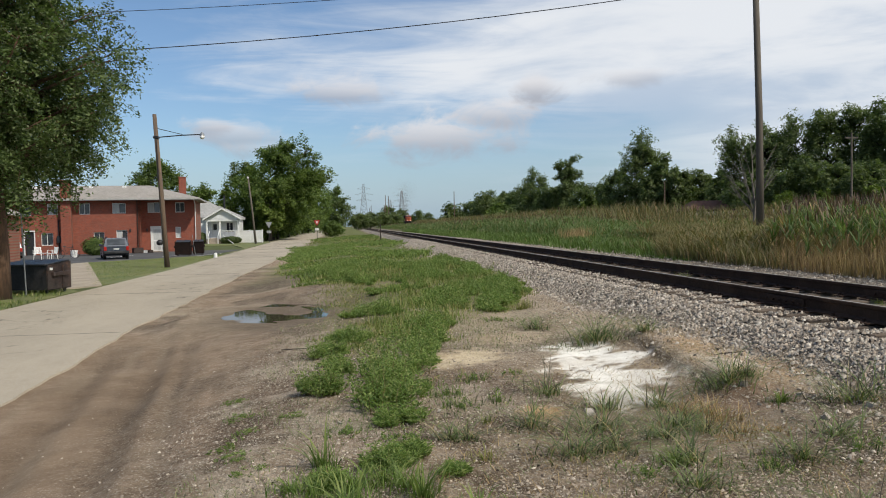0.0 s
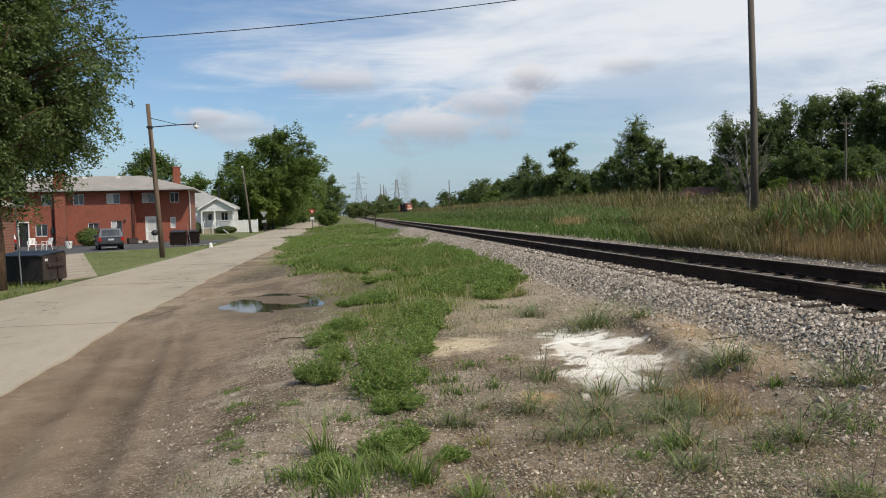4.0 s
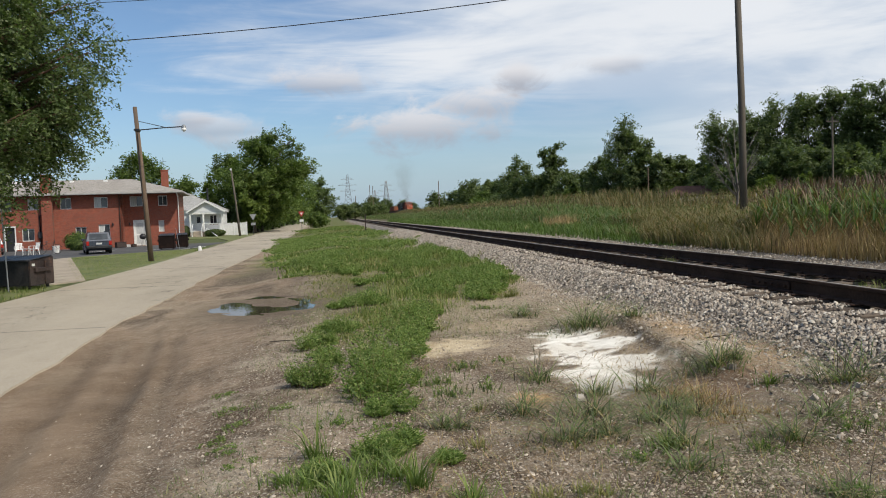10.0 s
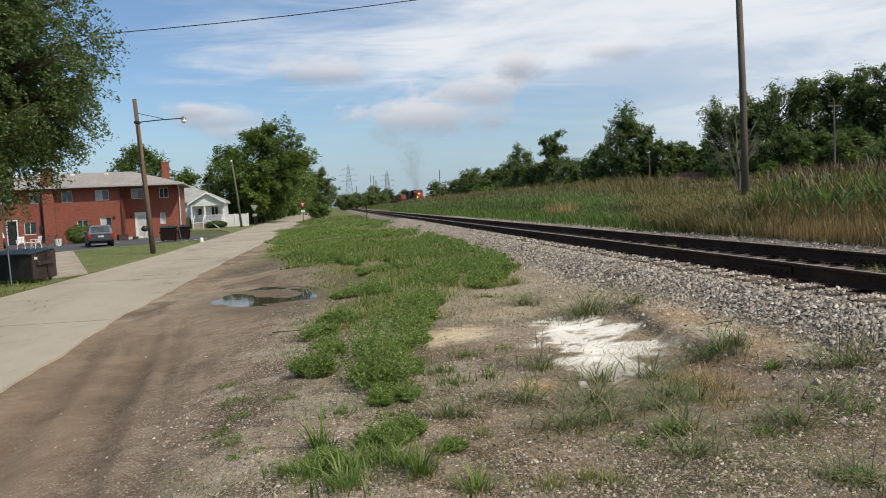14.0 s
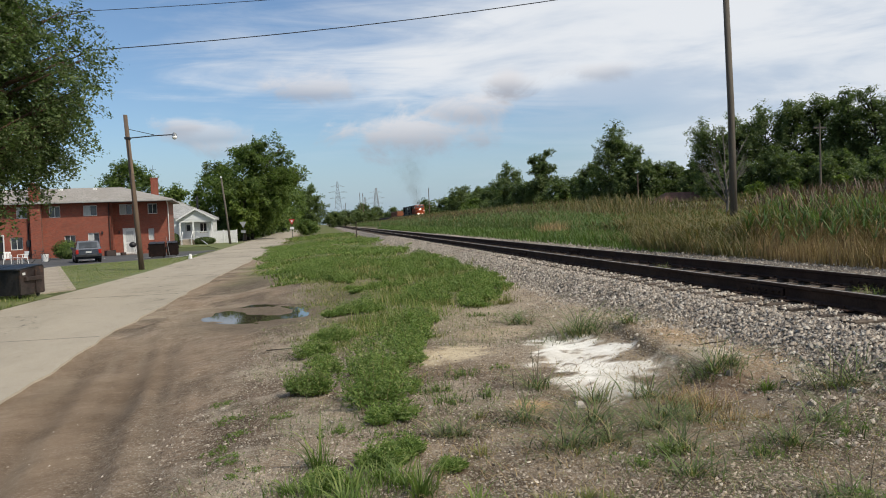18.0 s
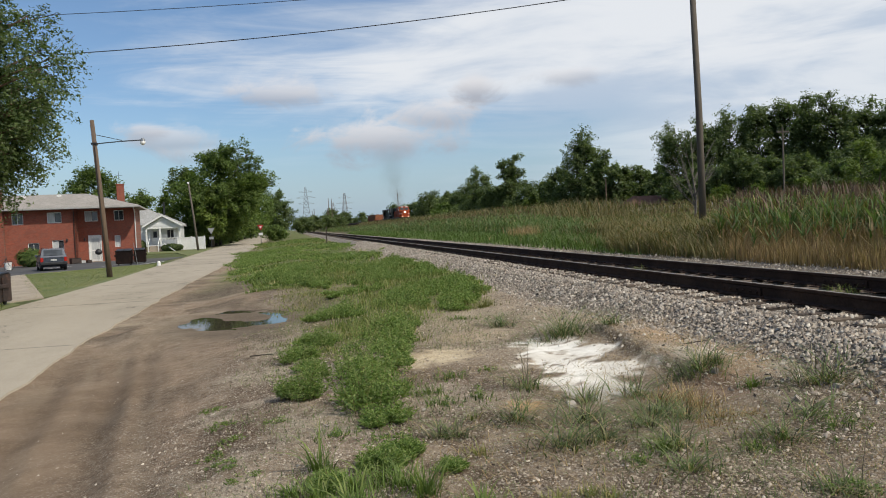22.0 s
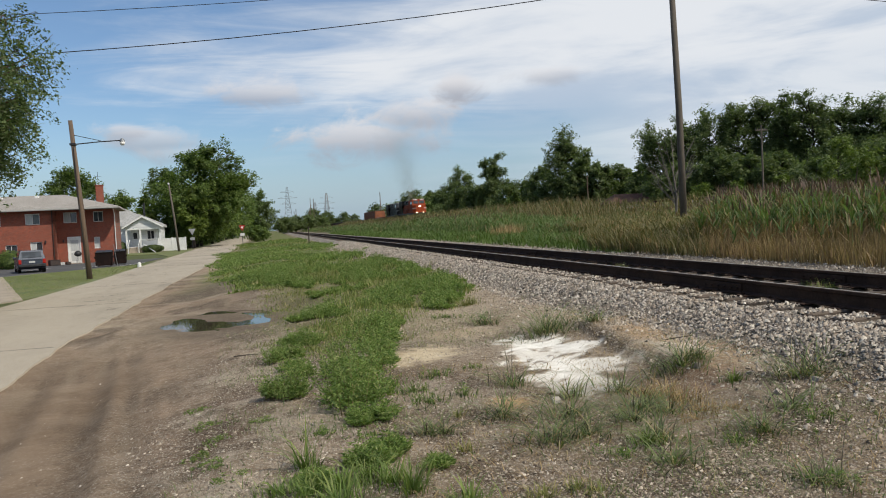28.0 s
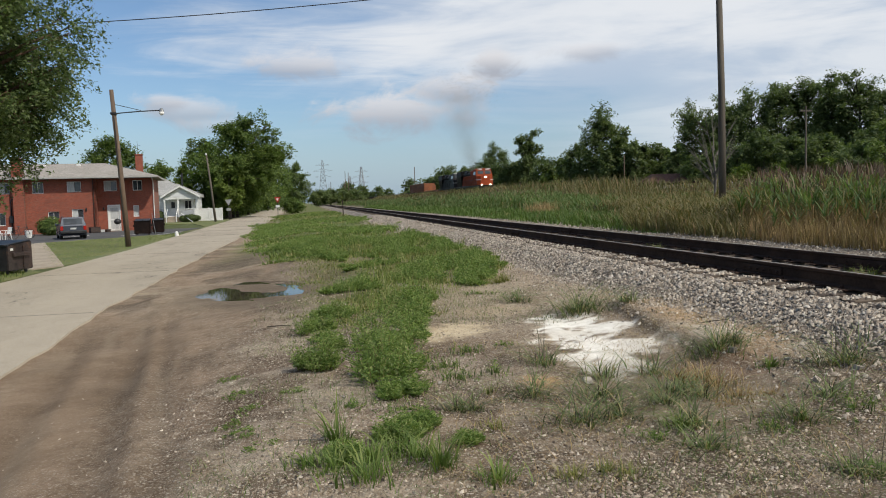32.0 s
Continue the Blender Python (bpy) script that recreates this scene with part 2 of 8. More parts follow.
def concrete_material():
    m, t, b = material("road_concrete")
    vec = node(t, "ShaderNodeTexCoord").outputs["Object"]
    n1, n2 = noise_of(t, vec, 0.35, 6, 0.7, (1.0, 0.35, 1)), noise_of(t, vec, 4.5, 7, 0.75)
    col = mix_node(t, ramp_node(t, n1, 0.35, 0.68), (0.34, 0.292, 0.22), (0.255, 0.219, 0.165))
    col = mix_node(t, ramp_node(t, n2, 0.5, 0.72, 0, 0.5), col, (0.24, 0.205, 0.155))
    n3 = noise_of(t, vec, 60, 3)
    col = mix_node(t, ramp_node(t, n3, 0.35, 0.7, 0, 0.35), col, (0.5, 0.47, 0.42))
    # hairline cracks
    vo = node(t, "ShaderNodeTexVoronoi", Scale=0.42, feature="DISTANCE_TO_EDGE")
    wv = node(t, "ShaderNodeVectorMath", operation="ADD")
    nz = node(t, "ShaderNodeTexNoise", Scale=2.0, Detail=4.0)
    t.links.new(vec, nz.inputs["Vector"]), t.links.new(vec, wv.inputs[0]), t.links.new(nz.outputs["Color"], wv.inputs[1])
    t.links.new(wv.outputs[0], vo.inputs["Vector"])
    crack = math_node(t, "MULTIPLY", ramp_node(t, vo.outputs["Distance"], 0.016, 0.003), ramp_node(t, n1, 0.45, 0.6))
    col = mix_node(t, math_node(t, "MULTIPLY", crack, 0.8), col, (0.07, 0.06, 0.05))
    t.links.new(col, b.inputs["Base Color"])
    b.inputs["Roughness"].default_value = 0.9
    b.inputs["Specular IOR Level"].default_value = 0.2
    bump(t, b, math_node(t, "SUBTRACT", n3, math_node(t, "MULTIPLY", crack, 3.0)), 0.35, 0.006)
    return m


def brick_material():
    m, t, b = material("red_brick")
    vec = node(t, "ShaderNodeTexCoord").outputs["Object"]
    mp = node(t, "ShaderNodeMapping")
    mp.inputs["Rotation"].default_value = (radians(90), 0, 0)
    t.links.new(vec, mp.inputs[0])
    br = node(t, "ShaderNodeTexBrick", Scale=1.0)
    br.inputs["Color1"].default_value, br.inputs["Color2"].default_value = (0.295, 0.075, 0.042, 1), (0.20, 0.052, 0.032, 1)
    br.inputs["Mortar"].default_value = (0.21, 0.12, 0.088, 1)
    br.inputs["Brick Width"].default_value, br.inputs["Row Height"].default_value, br.inputs["Mortar Size"].default_value = 0.21, 0.073, 0.006
    t.links.new(mp.outputs[0], br.inputs["Vector"])
    n = noise_of(t, vec, 0.8, 6, 0.7)
    col = mix_node(t, ramp_node(t, n, 0.35, 0.7, 0, 0.5), br.outputs[0], mix_node(t, 1.0, br.outputs[0], (0.68, 0.66, 0.66), "MULTIPLY"))
    t.links.new(col, b.inputs["Base Color"])
    b.inputs["Roughness"].default_value = 0.9
    bump(t, b, br.outputs["Fac"], -0.3, 0.01)
    return m


def shingle_material(name, c1, c2):
    m, t, b = material(name)
    vec = node(t, "ShaderNodeTexCoord").outputs["Object"]
    br = node(t, "ShaderNodeTexBrick", Scale=1.0)
    br.inputs["Color1"].default_value, br.inputs["Color2"].default_value = (*c1, 1), (*c2, 1)
    br.inputs["Mortar"].default_value = (*[c * 0.6 for c in c2], 1)
    br.inputs["Brick Width"].default_value, br.inputs["Row Height"].default_value, br.inputs["Mortar Size"].default_value = 0.3, 0.14, 0.008
    t.links.new(vec, br.inputs["Vector"])
    n = noise_of(t, vec, 0.5, 6, 0.7)
    col = mix_node(t, ramp_node(t, n, 0.35, 0.7, 0, 0.6), br.outputs[0], mix_node(t, 1.0, br.outputs[0], (0.75, 0.73, 0.70), "MULTIPLY"))
    t.links.new(col, b.inputs["Base Color"])
    b.inputs["Roughness"].default_value = 0.95
    return m


def water_material():
    m, t, b = material("puddle_water")
    vec = node(t, "ShaderNodeTexCoord").outputs["Object"]
    b.inputs["Base Color"].default_value = (0.05, 0.042, 0.03, 1)
    b.inputs["Roughness"].default_value = 0.02
    b.inputs["IOR"].default_value = 1.333
    bump(t, b, noise_of(t, vec, 6, 2), 0.03, 0.01)
    return m


SOIL, CONCRETE, BRICK, WATER = ground_material(), concrete_material(), brick_material(), water_material()
ASPHALT = surface("asphalt", (0.055, 0.056, 0.06), (0.085, 0.083, 0.082), 0.5, 40, 0.9)
WALKWAY = surface("walkway_concrete", (0.39, 0.33, 0.25), (0.31, 0.262, 0.20), 0.9, 30, 0.9, c3=(0.24, 0.20, 0.15))
LAWN_SOIL = surface("lawn_turf", (0.10, 0.13, 0.035), (0.16, 0.165, 0.055), 0.5, 30, 0.95, c3=(0.23, 0.18, 0.085))
RAIL = surface("rusty_rail_steel", (0.036, 0.022, 0.017), (0.062, 0.037, 0.026), 2.0, 30, 0.9, 0.0, 0.3)
RAIL.node_tree.nodes["Principled BSDF"].inputs["Specular IOR Level"].default_value = 0.15
RAIL_TOP = surface("worn_rail_head", (0.30, 0.26, 0.22), (0.20, 0.16, 0.13), 1.0, 30, 0.35, 0.8, 0.1)
TIE = surface("weathered_tie_wood", (0.16, 0.125, 0.095), (0.095, 0.072, 0.055), 2.0, 26, 0.95, 0, 0.6, (0.4, 5, 5), rand=0.8)
POLE = surface("weathered_pole_wood", (0.18, 0.125, 0.085), (0.11, 0.078, 0.056), 1.2, 30, 0.9, 0, 0.6, (5, 5, 0.35), c3=(0.055, 0.042, 0.032))
POLE_GREY = surface("grey_pole_wood", (0.15, 0.127, 0.10), (0.09, 0.075, 0.06), 1.2, 30, 0.9, 0, 0.6, (5, 5, 0.35))
BARK = surface("brown_bark", (0.15, 0.085, 0.048), (0.07, 0.042, 0.028), 3.0, 22, 0.95, 0, 1.0, (4, 4, 0.6))
BARK_DARK = surface("dark_bark", (0.075, 0.06, 0.045), (0.04, 0.033, 0.027), 2.0, 18, 0.95, 0, 0.8, (3, 3, 0.6))
DEAD = surface("bleached_dead_wood", (0.17, 0.15, 0.125), (0.11, 0.097, 0.083), 2.0, 18, 0.9)
WHITE = surface("white_paint", (0.80, 0.80, 0.78), (0.70, 0.70, 0.68), 0.8, 12, 0.6, relief=0.05)
WHITE_TRIM = surface("white_trim", (0.78, 0.78, 0.76), (0.66, 0.66, 0.64), 1.5, 20, 0.5, relief=0.05)
SIDING = surface("white_lap_siding", (0.74, 0.75, 0.75), (0.66, 0.67, 0.68), 0.8, 9, 0.6, 0, 0.6, (0.05, 0.05, 1.0))
EAVE_GREY = surface("weathered_grey_eave", (0.40, 0.39, 0.37), (0.33, 0.32, 0.30), 1.5, 20, 0.6, relief=0.05)
ROOF_TAN = shingle_material("tan_shingles", (0.34, 0.315, 0.285), (0.28, 0.26, 0.235))
ROOF_RED = shingle_material("red_brown_shingles", (0.16, 0.075, 0.055), (0.12, 0.06, 0.045))
ROOF_GREY = shingle_material("grey_shingles", (0.36, 0.36, 0.35), (0.29, 0.29, 0.285))
GLASS = glass_material("window_glass")
CURTAIN = surface("pale_curtain", (0.55, 0.56, 0.55), (0.42, 0.43, 0.43), 4, 30, 0.85, 0, 0.2, (4, 4, 0.4))
BLACK = surface("black_plastic", (0.016, 0.016, 0.018), (0.028, 0.027, 0.028), 2, 30, 0.5)
BIN_BLACK = surface("black_painted_steel", (0.02, 0.021, 0.024), (0.035, 0.033, 0.034), 1.5, 14, 0.55, c3=(0.06, 0.04, 0.03))
BIN_BLACK.node_tree.nodes["Principled BSDF"].inputs["Specular IOR Level"].default_value = 0.2
BIN_BROWN = surface("rusty_brown_steel", (0.052, 0.031, 0.025), (0.034, 0.024, 0.021), 1.5, 14, 0.7, c3=(0.13, 0.065, 0.038))
STEEL = surface("galvanised_steel", (0.36, 0.37, 0.38), (0.27, 0.28, 0.29), 3, 30, 0.45, 0.7, 0.1)
DARK_STEEL = surface("dark_steel", (0.06, 0.062, 0.066), (0.035, 0.036, 0.04), 3, 25, 0.5, 0.6, 0.1)
CAR_PAINT = surface("dark_blue_grey_paint", (0.05, 0.062, 0.088), (0.066, 0.08, 0.108), 1.0, 60, 0.3, 0.2, 0.02)
CAR_SILVER = surface("silver_car_paint", (0.42, 0.43, 0.45), (0.36, 0.37, 0.39), 1.0, 60, 0.3, 0.5, 0.02)
TYRE = surface("tyre_rubber", (0.018, 0.018, 0.018), (0.03, 0.03, 0.03), 4, 40, 0.85)
TAIL_RED = surface("red_lens", (0.42, 0.02, 0.015), (0.32, 0.015, 0.012), 4, 30, 0.15, relief=0.02)
SIGN_RED = surface("red_sign_face", (0.50, 0.035, 0.03), (0.42, 0.03, 0.028), 4, 30, 0.4, relief=0.02)
SIGN_WHITE = surface("white_sign_face", (0.75, 0.75, 0.73), (0.68, 0.68, 0.66), 4, 30, 0.4, relief=0.02)
SIGN_BACK = surface("bare_sign_back", (0.40, 0.41, 0.41), (0.31, 0.32, 0.32), 4, 30, 0.5, 0.6, 0.05)
LOCO_ORANGE = surface("orange_loco_paint", (0.30, 0.055, 0.016), (0.22, 0.040, 0.014), 0.8, 14, 0.75, c3=(0.16, 0.036, 0.016), relief=0.05)
LOCO_ORANGE.node_tree.nodes["Principled BSDF"].inputs["Specular IOR Level"].default_value = 0.15
LOCO_BLACK = surface("black_loco_paint", (0.008, 0.008, 0.009), (0.016, 0.015, 0.016), 0.8, 14, 0.5, relief=0.05)
LOCO_BLACK.node_tree.nodes["Principled BSDF"].inputs["Specular IOR Level"].default_value = 0.12
CAR_ORANGE = surface("rusty_orange_wagon_paint", (0.29, 0.095, 0.032), (0.19, 0.065, 0.028), 0.6, 9, 0.7, c3=(0.08, 0.038, 0.022))
WAGON_DARK = surface("dark_brown_wagon_steel", (0.05, 0.04, 0.035), (0.03, 0.026, 0.024), 0.6, 9, 0.8)
LAMP_GLOW = glow("headlight_glow", (1.0, 0.86, 0.62), 14.0)
STONE = surface("crushed_ballast_stone", (0.24, 0.215, 0.205), (0.15, 0.138, 0.135), 0.9, 22, 0.95, c3=(0.36, 0.33, 0.31), spread=(0.3, 0.7))
PEBBLE = surface("pale_limestone_chips", (0.44, 0.40, 0.34), (0.27, 0.24, 0.20), 1.4, 22, 0.95)
DUMP_DARK = surface("dark_brown_painted_steel", (0.014, 0.010, 0.009), (0.022, 0.014, 0.012), 1.5, 14, 0.9, c3=(0.035, 0.02, 0.015))
DUMP_DARK.node_tree.nodes["Principled BSDF"].inputs["Specular IOR Level"].default_value = 0.1
GRASS_BRIGHT = leaf_material("lush_edge_grass", (0.075, 0.125, 0.028), (0.155, 0.225, 0.06), None, 0.42)
TUFT = leaf_material("wiry_tuft_blades", (0.06, 0.09, 0.032), (0.20, 0.25, 0.095), (0.38, 0.32, 0.18), 0.35)
DRY_GRASS = leaf_material("yellowing_grass_blades", (0.15, 0.165, 0.05), (0.30, 0.285, 0.11), (0.42, 0.35, 0.18), 0.4)
LEAF_NEAR = leaf_material("dark_tree_leaves", (0.05, 0.08, 0.028), (0.15, 0.20, 0.07), (0.20, 0.23, 0.125), 0.46)
LEAF_MID = leaf_material("green_tree_leaves", (0.068, 0.112, 0.028), (0.185, 0.245, 0.064), None, 0.45)
LEAF_BRIGHT = leaf_material("bright_green_leaves", (0.09, 0.14, 0.025), (0.19, 0.24, 0.055), None, 0.4)
LEAF_FAR = leaf_material("deep_green_leaves", (0.080, 0.118, 0.050), (0.195, 0.235, 0.092), None, 0.48)
WEED = leaf_material("fresh_weed_leaves", (0.10, 0.165, 0.042), (0.26, 0.345, 0.10), (0.34, 0.37, 0.15), 0.45, patch=2.0)
GRASS = leaf_material("grass_blades", (0.10, 0.15, 0.04), (0.255, 0.30, 0.09), (0.42, 0.36, 0.175), 0.42)
GRASS_LUSH = leaf_material("lush_verge_grass", (0.095, 0.148, 0.038), (0.225, 0.285, 0.082), None, 0.42)
STRAW = leaf_material("dry_straw_blades", (0.27, 0.175, 0.088), (0.47, 0.335, 0.18), (0.17, 0.105, 0.058), 0.3)
REED_LEAF = leaf_material("reed_leaves", (0.072, 0.125, 0.04), (0.165, 0.225, 0.082), (0.24, 0.22, 0.115), 0.4)
OLIVE = leaf_material("olive_field_weeds", (0.105, 0.10, 0.042), (0.215, 0.185, 0.082), (0.28, 0.185, 0.098), 0.35)
STALK = leaf_material("dark_seed_stalks", (0.05, 0.042, 0.028), (0.10, 0.09, 0.05), None, 0.1)
PLUME = leaf_material("brown_reed_plumes", (0.085, 0.052, 0.038), (0.175, 0.112, 0.078), None, 0.25)

# ---- mesh helpers ----
rng = np.random.default_rng(7)


def solid(name, verts, faces, mat, parent=None, label="", smooth=False):
    """One mesh object from vertices and faces."""
    me = bpy.data.meshes.new(name)
    me.from_pydata([tuple(v) for v in verts], [], [tuple(int(i) for i in f) for f in faces])
    me.materials.append(mat)
    if smooth:
        me.polygons.foreach_set("use_smooth", [True] * len(me.polygons))
    me.update()
    ob = new(name, me)
    if parent:
        ob.parent = parent
    return tagged(ob, label)


def bulk(name, verts, faces, mat, parent=None, label="", smooth=False):
    """The same from large arrays, all faces with as many corners."""
    faces = np.asarray(faces, np.int32)
    verts = np.asarray(verts, np.float32)
    me = bpy.data.meshes.new(name)
    me.vertices.add(len(verts)), me.loops.add(faces.size), me.polygons.add(len(faces))
    me.vertices.foreach_set("co", verts.ravel())
    me.loops.foreach_set("vertex_index", faces.ravel())
    me.polygons.foreach_set("loop_start", np.arange(0, faces.size, faces.shape[1], dtype=np.int32))
    if smooth:
        me.polygons.foreach_set("use_smooth", np.ones(len(faces), bool))
    me.materials.append(mat)
    me.update(calc_edges=True)
    ob = new(name, me)
    if parent:
        ob.parent = parent
    return tagged(ob, label)


def part(name, shape, mat, parent=None, label="", smooth=False):
    return solid(name, shape[0], shape[1], mat, parent, label, smooth)


def thing(name, m, label, category, group="", kind=""):
    ob = new(name)
    ob.empty_display_size = 0.2
    ob.matrix_world = m
    return tagged(ob, label, category, group, kind)


def join(*shapes):
    verts, faces = [], []
    for v, f in shapes:
        n = len(verts)
        verts += [tuple(p) for p in v]
        faces += [tuple(i + n for i in q) for q in f]
    return verts, faces


def moved(shape, m):
    return [tuple(m @ Vector(v)) for v in shape[0]], shape[1]


def box(x0, x1, y0, y1, z0, z1):
    v = [(x0, y0, z0), (x1, y0, z0), (x1, y1, z0), (x0, y1, z0), (x0, y0, z1), (x1, y0, z1), (x1, y1, z1), (x0, y1, z1)]
    return v, [(0, 3, 2, 1), (4, 5, 6, 7), (0, 1, 5, 4), (1, 2, 6, 5), (2, 3, 7, 6), (3, 0, 4, 7)]


def cbox(x0, x1, y0, y1, z0, z1, c=0.01):
    """A box with chamfered edges."""
    c = min(c, (x1 - x0) * 0.45, (y1 - y0) * 0.45, (z1 - z0) * 0.45)
    lo, hi = np.array((x0, y0, z0)), np.array((x1, y1, z1))
    verts, index = [], {}
    for sx in (0, 1):
        for sy in (0, 1):
            for sz in (0, 1):
                s = np.array((sx, sy, sz))
                corner = np.where(s, hi, lo)
                for a in range(3):
                    p = corner + np.where(s, -c, c)
                    p[a] = corner[a]
                    index[(sx, sy, sz, a)] = len(verts)
                    verts.append(tuple(p))
    faces = []
    for a in range(3):
        b, d = (a + 1) % 3, (a + 2) % 3
        for s in (0, 1):
            def key(u, v, ax=a):
                k = [0, 0, 0]
                k[a], k[b], k[d] = s, u, v
                return index[(*k, ax)]
            q = [key(0, 0), key(1, 0), key(1, 1), key(0, 1)]
            faces.append(tuple(q if s else q[::-1]))
        for u in (0, 1):
            for v in (0, 1):
                def at(sa, ax):
                    k = [0, 0, 0]
                    k[a], k[b], k[d] = sa, u, v
                    return index[(*k, ax)]
                q = [at(0, b), at(1, b), at(1, d), at(0, d)]
                faces.append(tuple(q if (u == v) else q[::-1]))
    for sx in (0, 1):
        for sy in (0, 1):
            for sz in (0, 1):
                q = [index[(sx, sy, sz, a)] for a in range(3)]
                faces.append(tuple(q if (sx + sy + sz) % 2 else q[::-1]))
    return verts, faces


def tube(path, radii, n=10, cap=True):
    """A round bar along a path with a radius at each point."""
    path = [Vector(p) for p in path]
    if isinstance(radii, (int, float)):
        radii = [radii] * len(path)
    verts, faces = [], []
    side = None
    for i, p in enumerate(path):
        d = (path[min(i + 1, len(path) - 1)] - path[max(i - 1, 0)]).normalized()
        if side is None:
            side = d.orthogonal().normalized()
        side = (side - d * side.dot(d)).normalized()
        other = d.cross(side)
        for k in range(n):
            a = 2 * math.pi * k / n
            verts.append(tuple(p + (side * math.cos(a) + other * math.sin(a)) * radii[i]))
    for i in range(len(path) - 1):
        for k in range(n):
            j = (k + 1) % n
            faces.append((i * n + k, i * n + j, (i + 1) * n + j, (i + 1) * n + k))
    if cap:
        faces.append(tuple(range(n))[::-1])
        faces.append(tuple((len(path) - 1) * n + k for k in range(n)))
    return verts, faces


def wheel_shape(r, w, n=20, inner=0.0):
    """A wheel on the x axis with rounded shoulders."""
    prof = [(inner, -w / 2), (r * 0.92, -w / 2), (r, -w * 0.32), (r, w * 0.32), (r * 0.92, w / 2), (inner, w / 2)]
    verts, faces = [], []
    for k in range(n):
        a = 2 * math.pi * k / n
        verts += [(x, q * math.cos(a), q * math.sin(a)) for q, x in prof]
    m = len(prof)
    for k in range(n):
        j = (k + 1) % n
        for i in range(m - 1):
            faces.append((k * m + i, k * m + i + 1, j * m + i + 1, j * m + i))
    return verts, faces


def prism(poly, z0, z1):
    """An upright prism over an outline (x, y), counter-clockwise."""
    n = len(poly)
    v = [(x, y, z0) for x, y in poly] + [(x, y, z1) for x, y in poly]
    return v, [tuple(range(n))[::-1], tuple(range(n, 2 * n))] + [(i, (i + 1) % n, n + (i + 1) % n, n + i) for i in range(n)]


def extrude_x(poly, x0, x1):
    """A prism along x over an outline (y, z)."""
    n = len(poly)
    v = [(x0, y, z) for y, z in poly] + [(x1, y, z) for y, z in poly]
    return v, [tuple(range(n))[::-1], tuple(range(n, 2 * n))] + [(i, (i + 1) % n, n + (i + 1) % n, n + i) for i in range(n)]


def rows_of(base, count):
    return (np.arange(count)[:, None] * base)


def blades(root, height, width, turn, lean, segs=3, droop=0.5):
    """Tapered, bent blades: arrays of root points, heights, widths, headings, leans. Gives vertices and quads."""
    n = len(root)
    s = np.linspace(0, 1, segs + 1)[None, :]
    out = lean[:, None] * (0.35 * s + 0.65 * s ** 2) * height[:, None]
    up = height[:, None] * (s - droop * np.clip(lean, 0, 1.2)[:, None] * s ** 2.4)
    w = width[:, None] * (1 - 0.94 * s ** 1.6) * 0.5
    cx, cy = np.cos(turn)[:, None], np.sin(turn)[:, None]
    mid = np.stack([root[:, :1] + out * cx, root[:, 1:2] + out * cy, root[:, 2:3] + up], -1)
    side = np.stack([-cy * np.ones_like(s), cx * np.ones_like(s), np.zeros_like(out)], -1) * w[..., None]
    verts = np.stack([mid - side, mid + side], 2).reshape(-1, 3)
    k = 2 * (segs + 1)
    q = np.array([[2 * i, 2 * i + 1, 2 * i + 3, 2 * i + 2] for i in range(segs)])
    return verts, (rows_of(k, n)[:, :, None] + q[None]).reshape(-1, 4)


def leaves(at, size, normal, long=1.7):
    """Small pointed leaves, three corners each, at points with normals."""
    n = len(at)
    normal = normal / np.maximum(np.linalg.norm(normal, axis=1, keepdims=True), 1e-6)
    r = rng.normal(size=(n, 3))
    a = np.cross(normal, r)
    a /= np.maximum(np.linalg.norm(a, axis=1, keepdims=True), 1e-6)
    b = np.cross(normal, a)
    s = size[:, None]
    verts = np.stack([at - a * s * long * 0.5 - b * s * 0.12, at + a * s * long * 0.05 + b * s * 0.52, at + a * s * long * 0.5 - b * s * 0.26], 1).reshape(-1, 3)
    return verts, rows_of(3, n) + np.arange(3)[None]


def chips(at, size, flat=0.7):
    """Broken stones lying on the ground: a four-cornered foot and a ridge."""
    n = len(at)
    c = np.array([(-1, -1, -0.6), (1, -1, -0.6), (1, 1, -0.6), (-1, 1, -0.6), (-0.55, 0, 0.9), (0.55, 0, 0.9)], float)
    p = c[None] * (0.45 + 0.6 * rng.random((n, 6, 3))) * (0.6 + 0.5 * rng.random((n, 1, 3)))
    p[:, 4:, 1] += rng.normal(size=(n, 2)) * 0.45
    p[:, 4:, 0] += rng.normal(size=(n, 1)) * 0.3
    ang, tilt = rng.random(n) * 6.28, rng.normal(size=n) * 0.35
    ca, sa, ct, st = np.cos(ang)[:, None], np.sin(ang)[:, None], np.cos(tilt)[:, None], np.sin(tilt)[:, None]
    x, y, z = p[..., 0], p[..., 1], p[..., 2] * flat
    y, z = y * ct - z * st, y * st + z * ct
    x, y = x * ca - y * sa, x * sa + y * ca
    verts = (np.stack([x, y, z], -1) * (size[:, None, None] * 0.62) + at[:, None]).reshape(-1, 3)
    q = np.array([(0, 1, 5), (0, 5, 4), (2, 3, 4), (2, 4, 5), (3, 0, 4), (1, 2, 5)])
    return verts, (rows_of(6, n)[:, :, None] + q[None]).reshape(-1, 3)


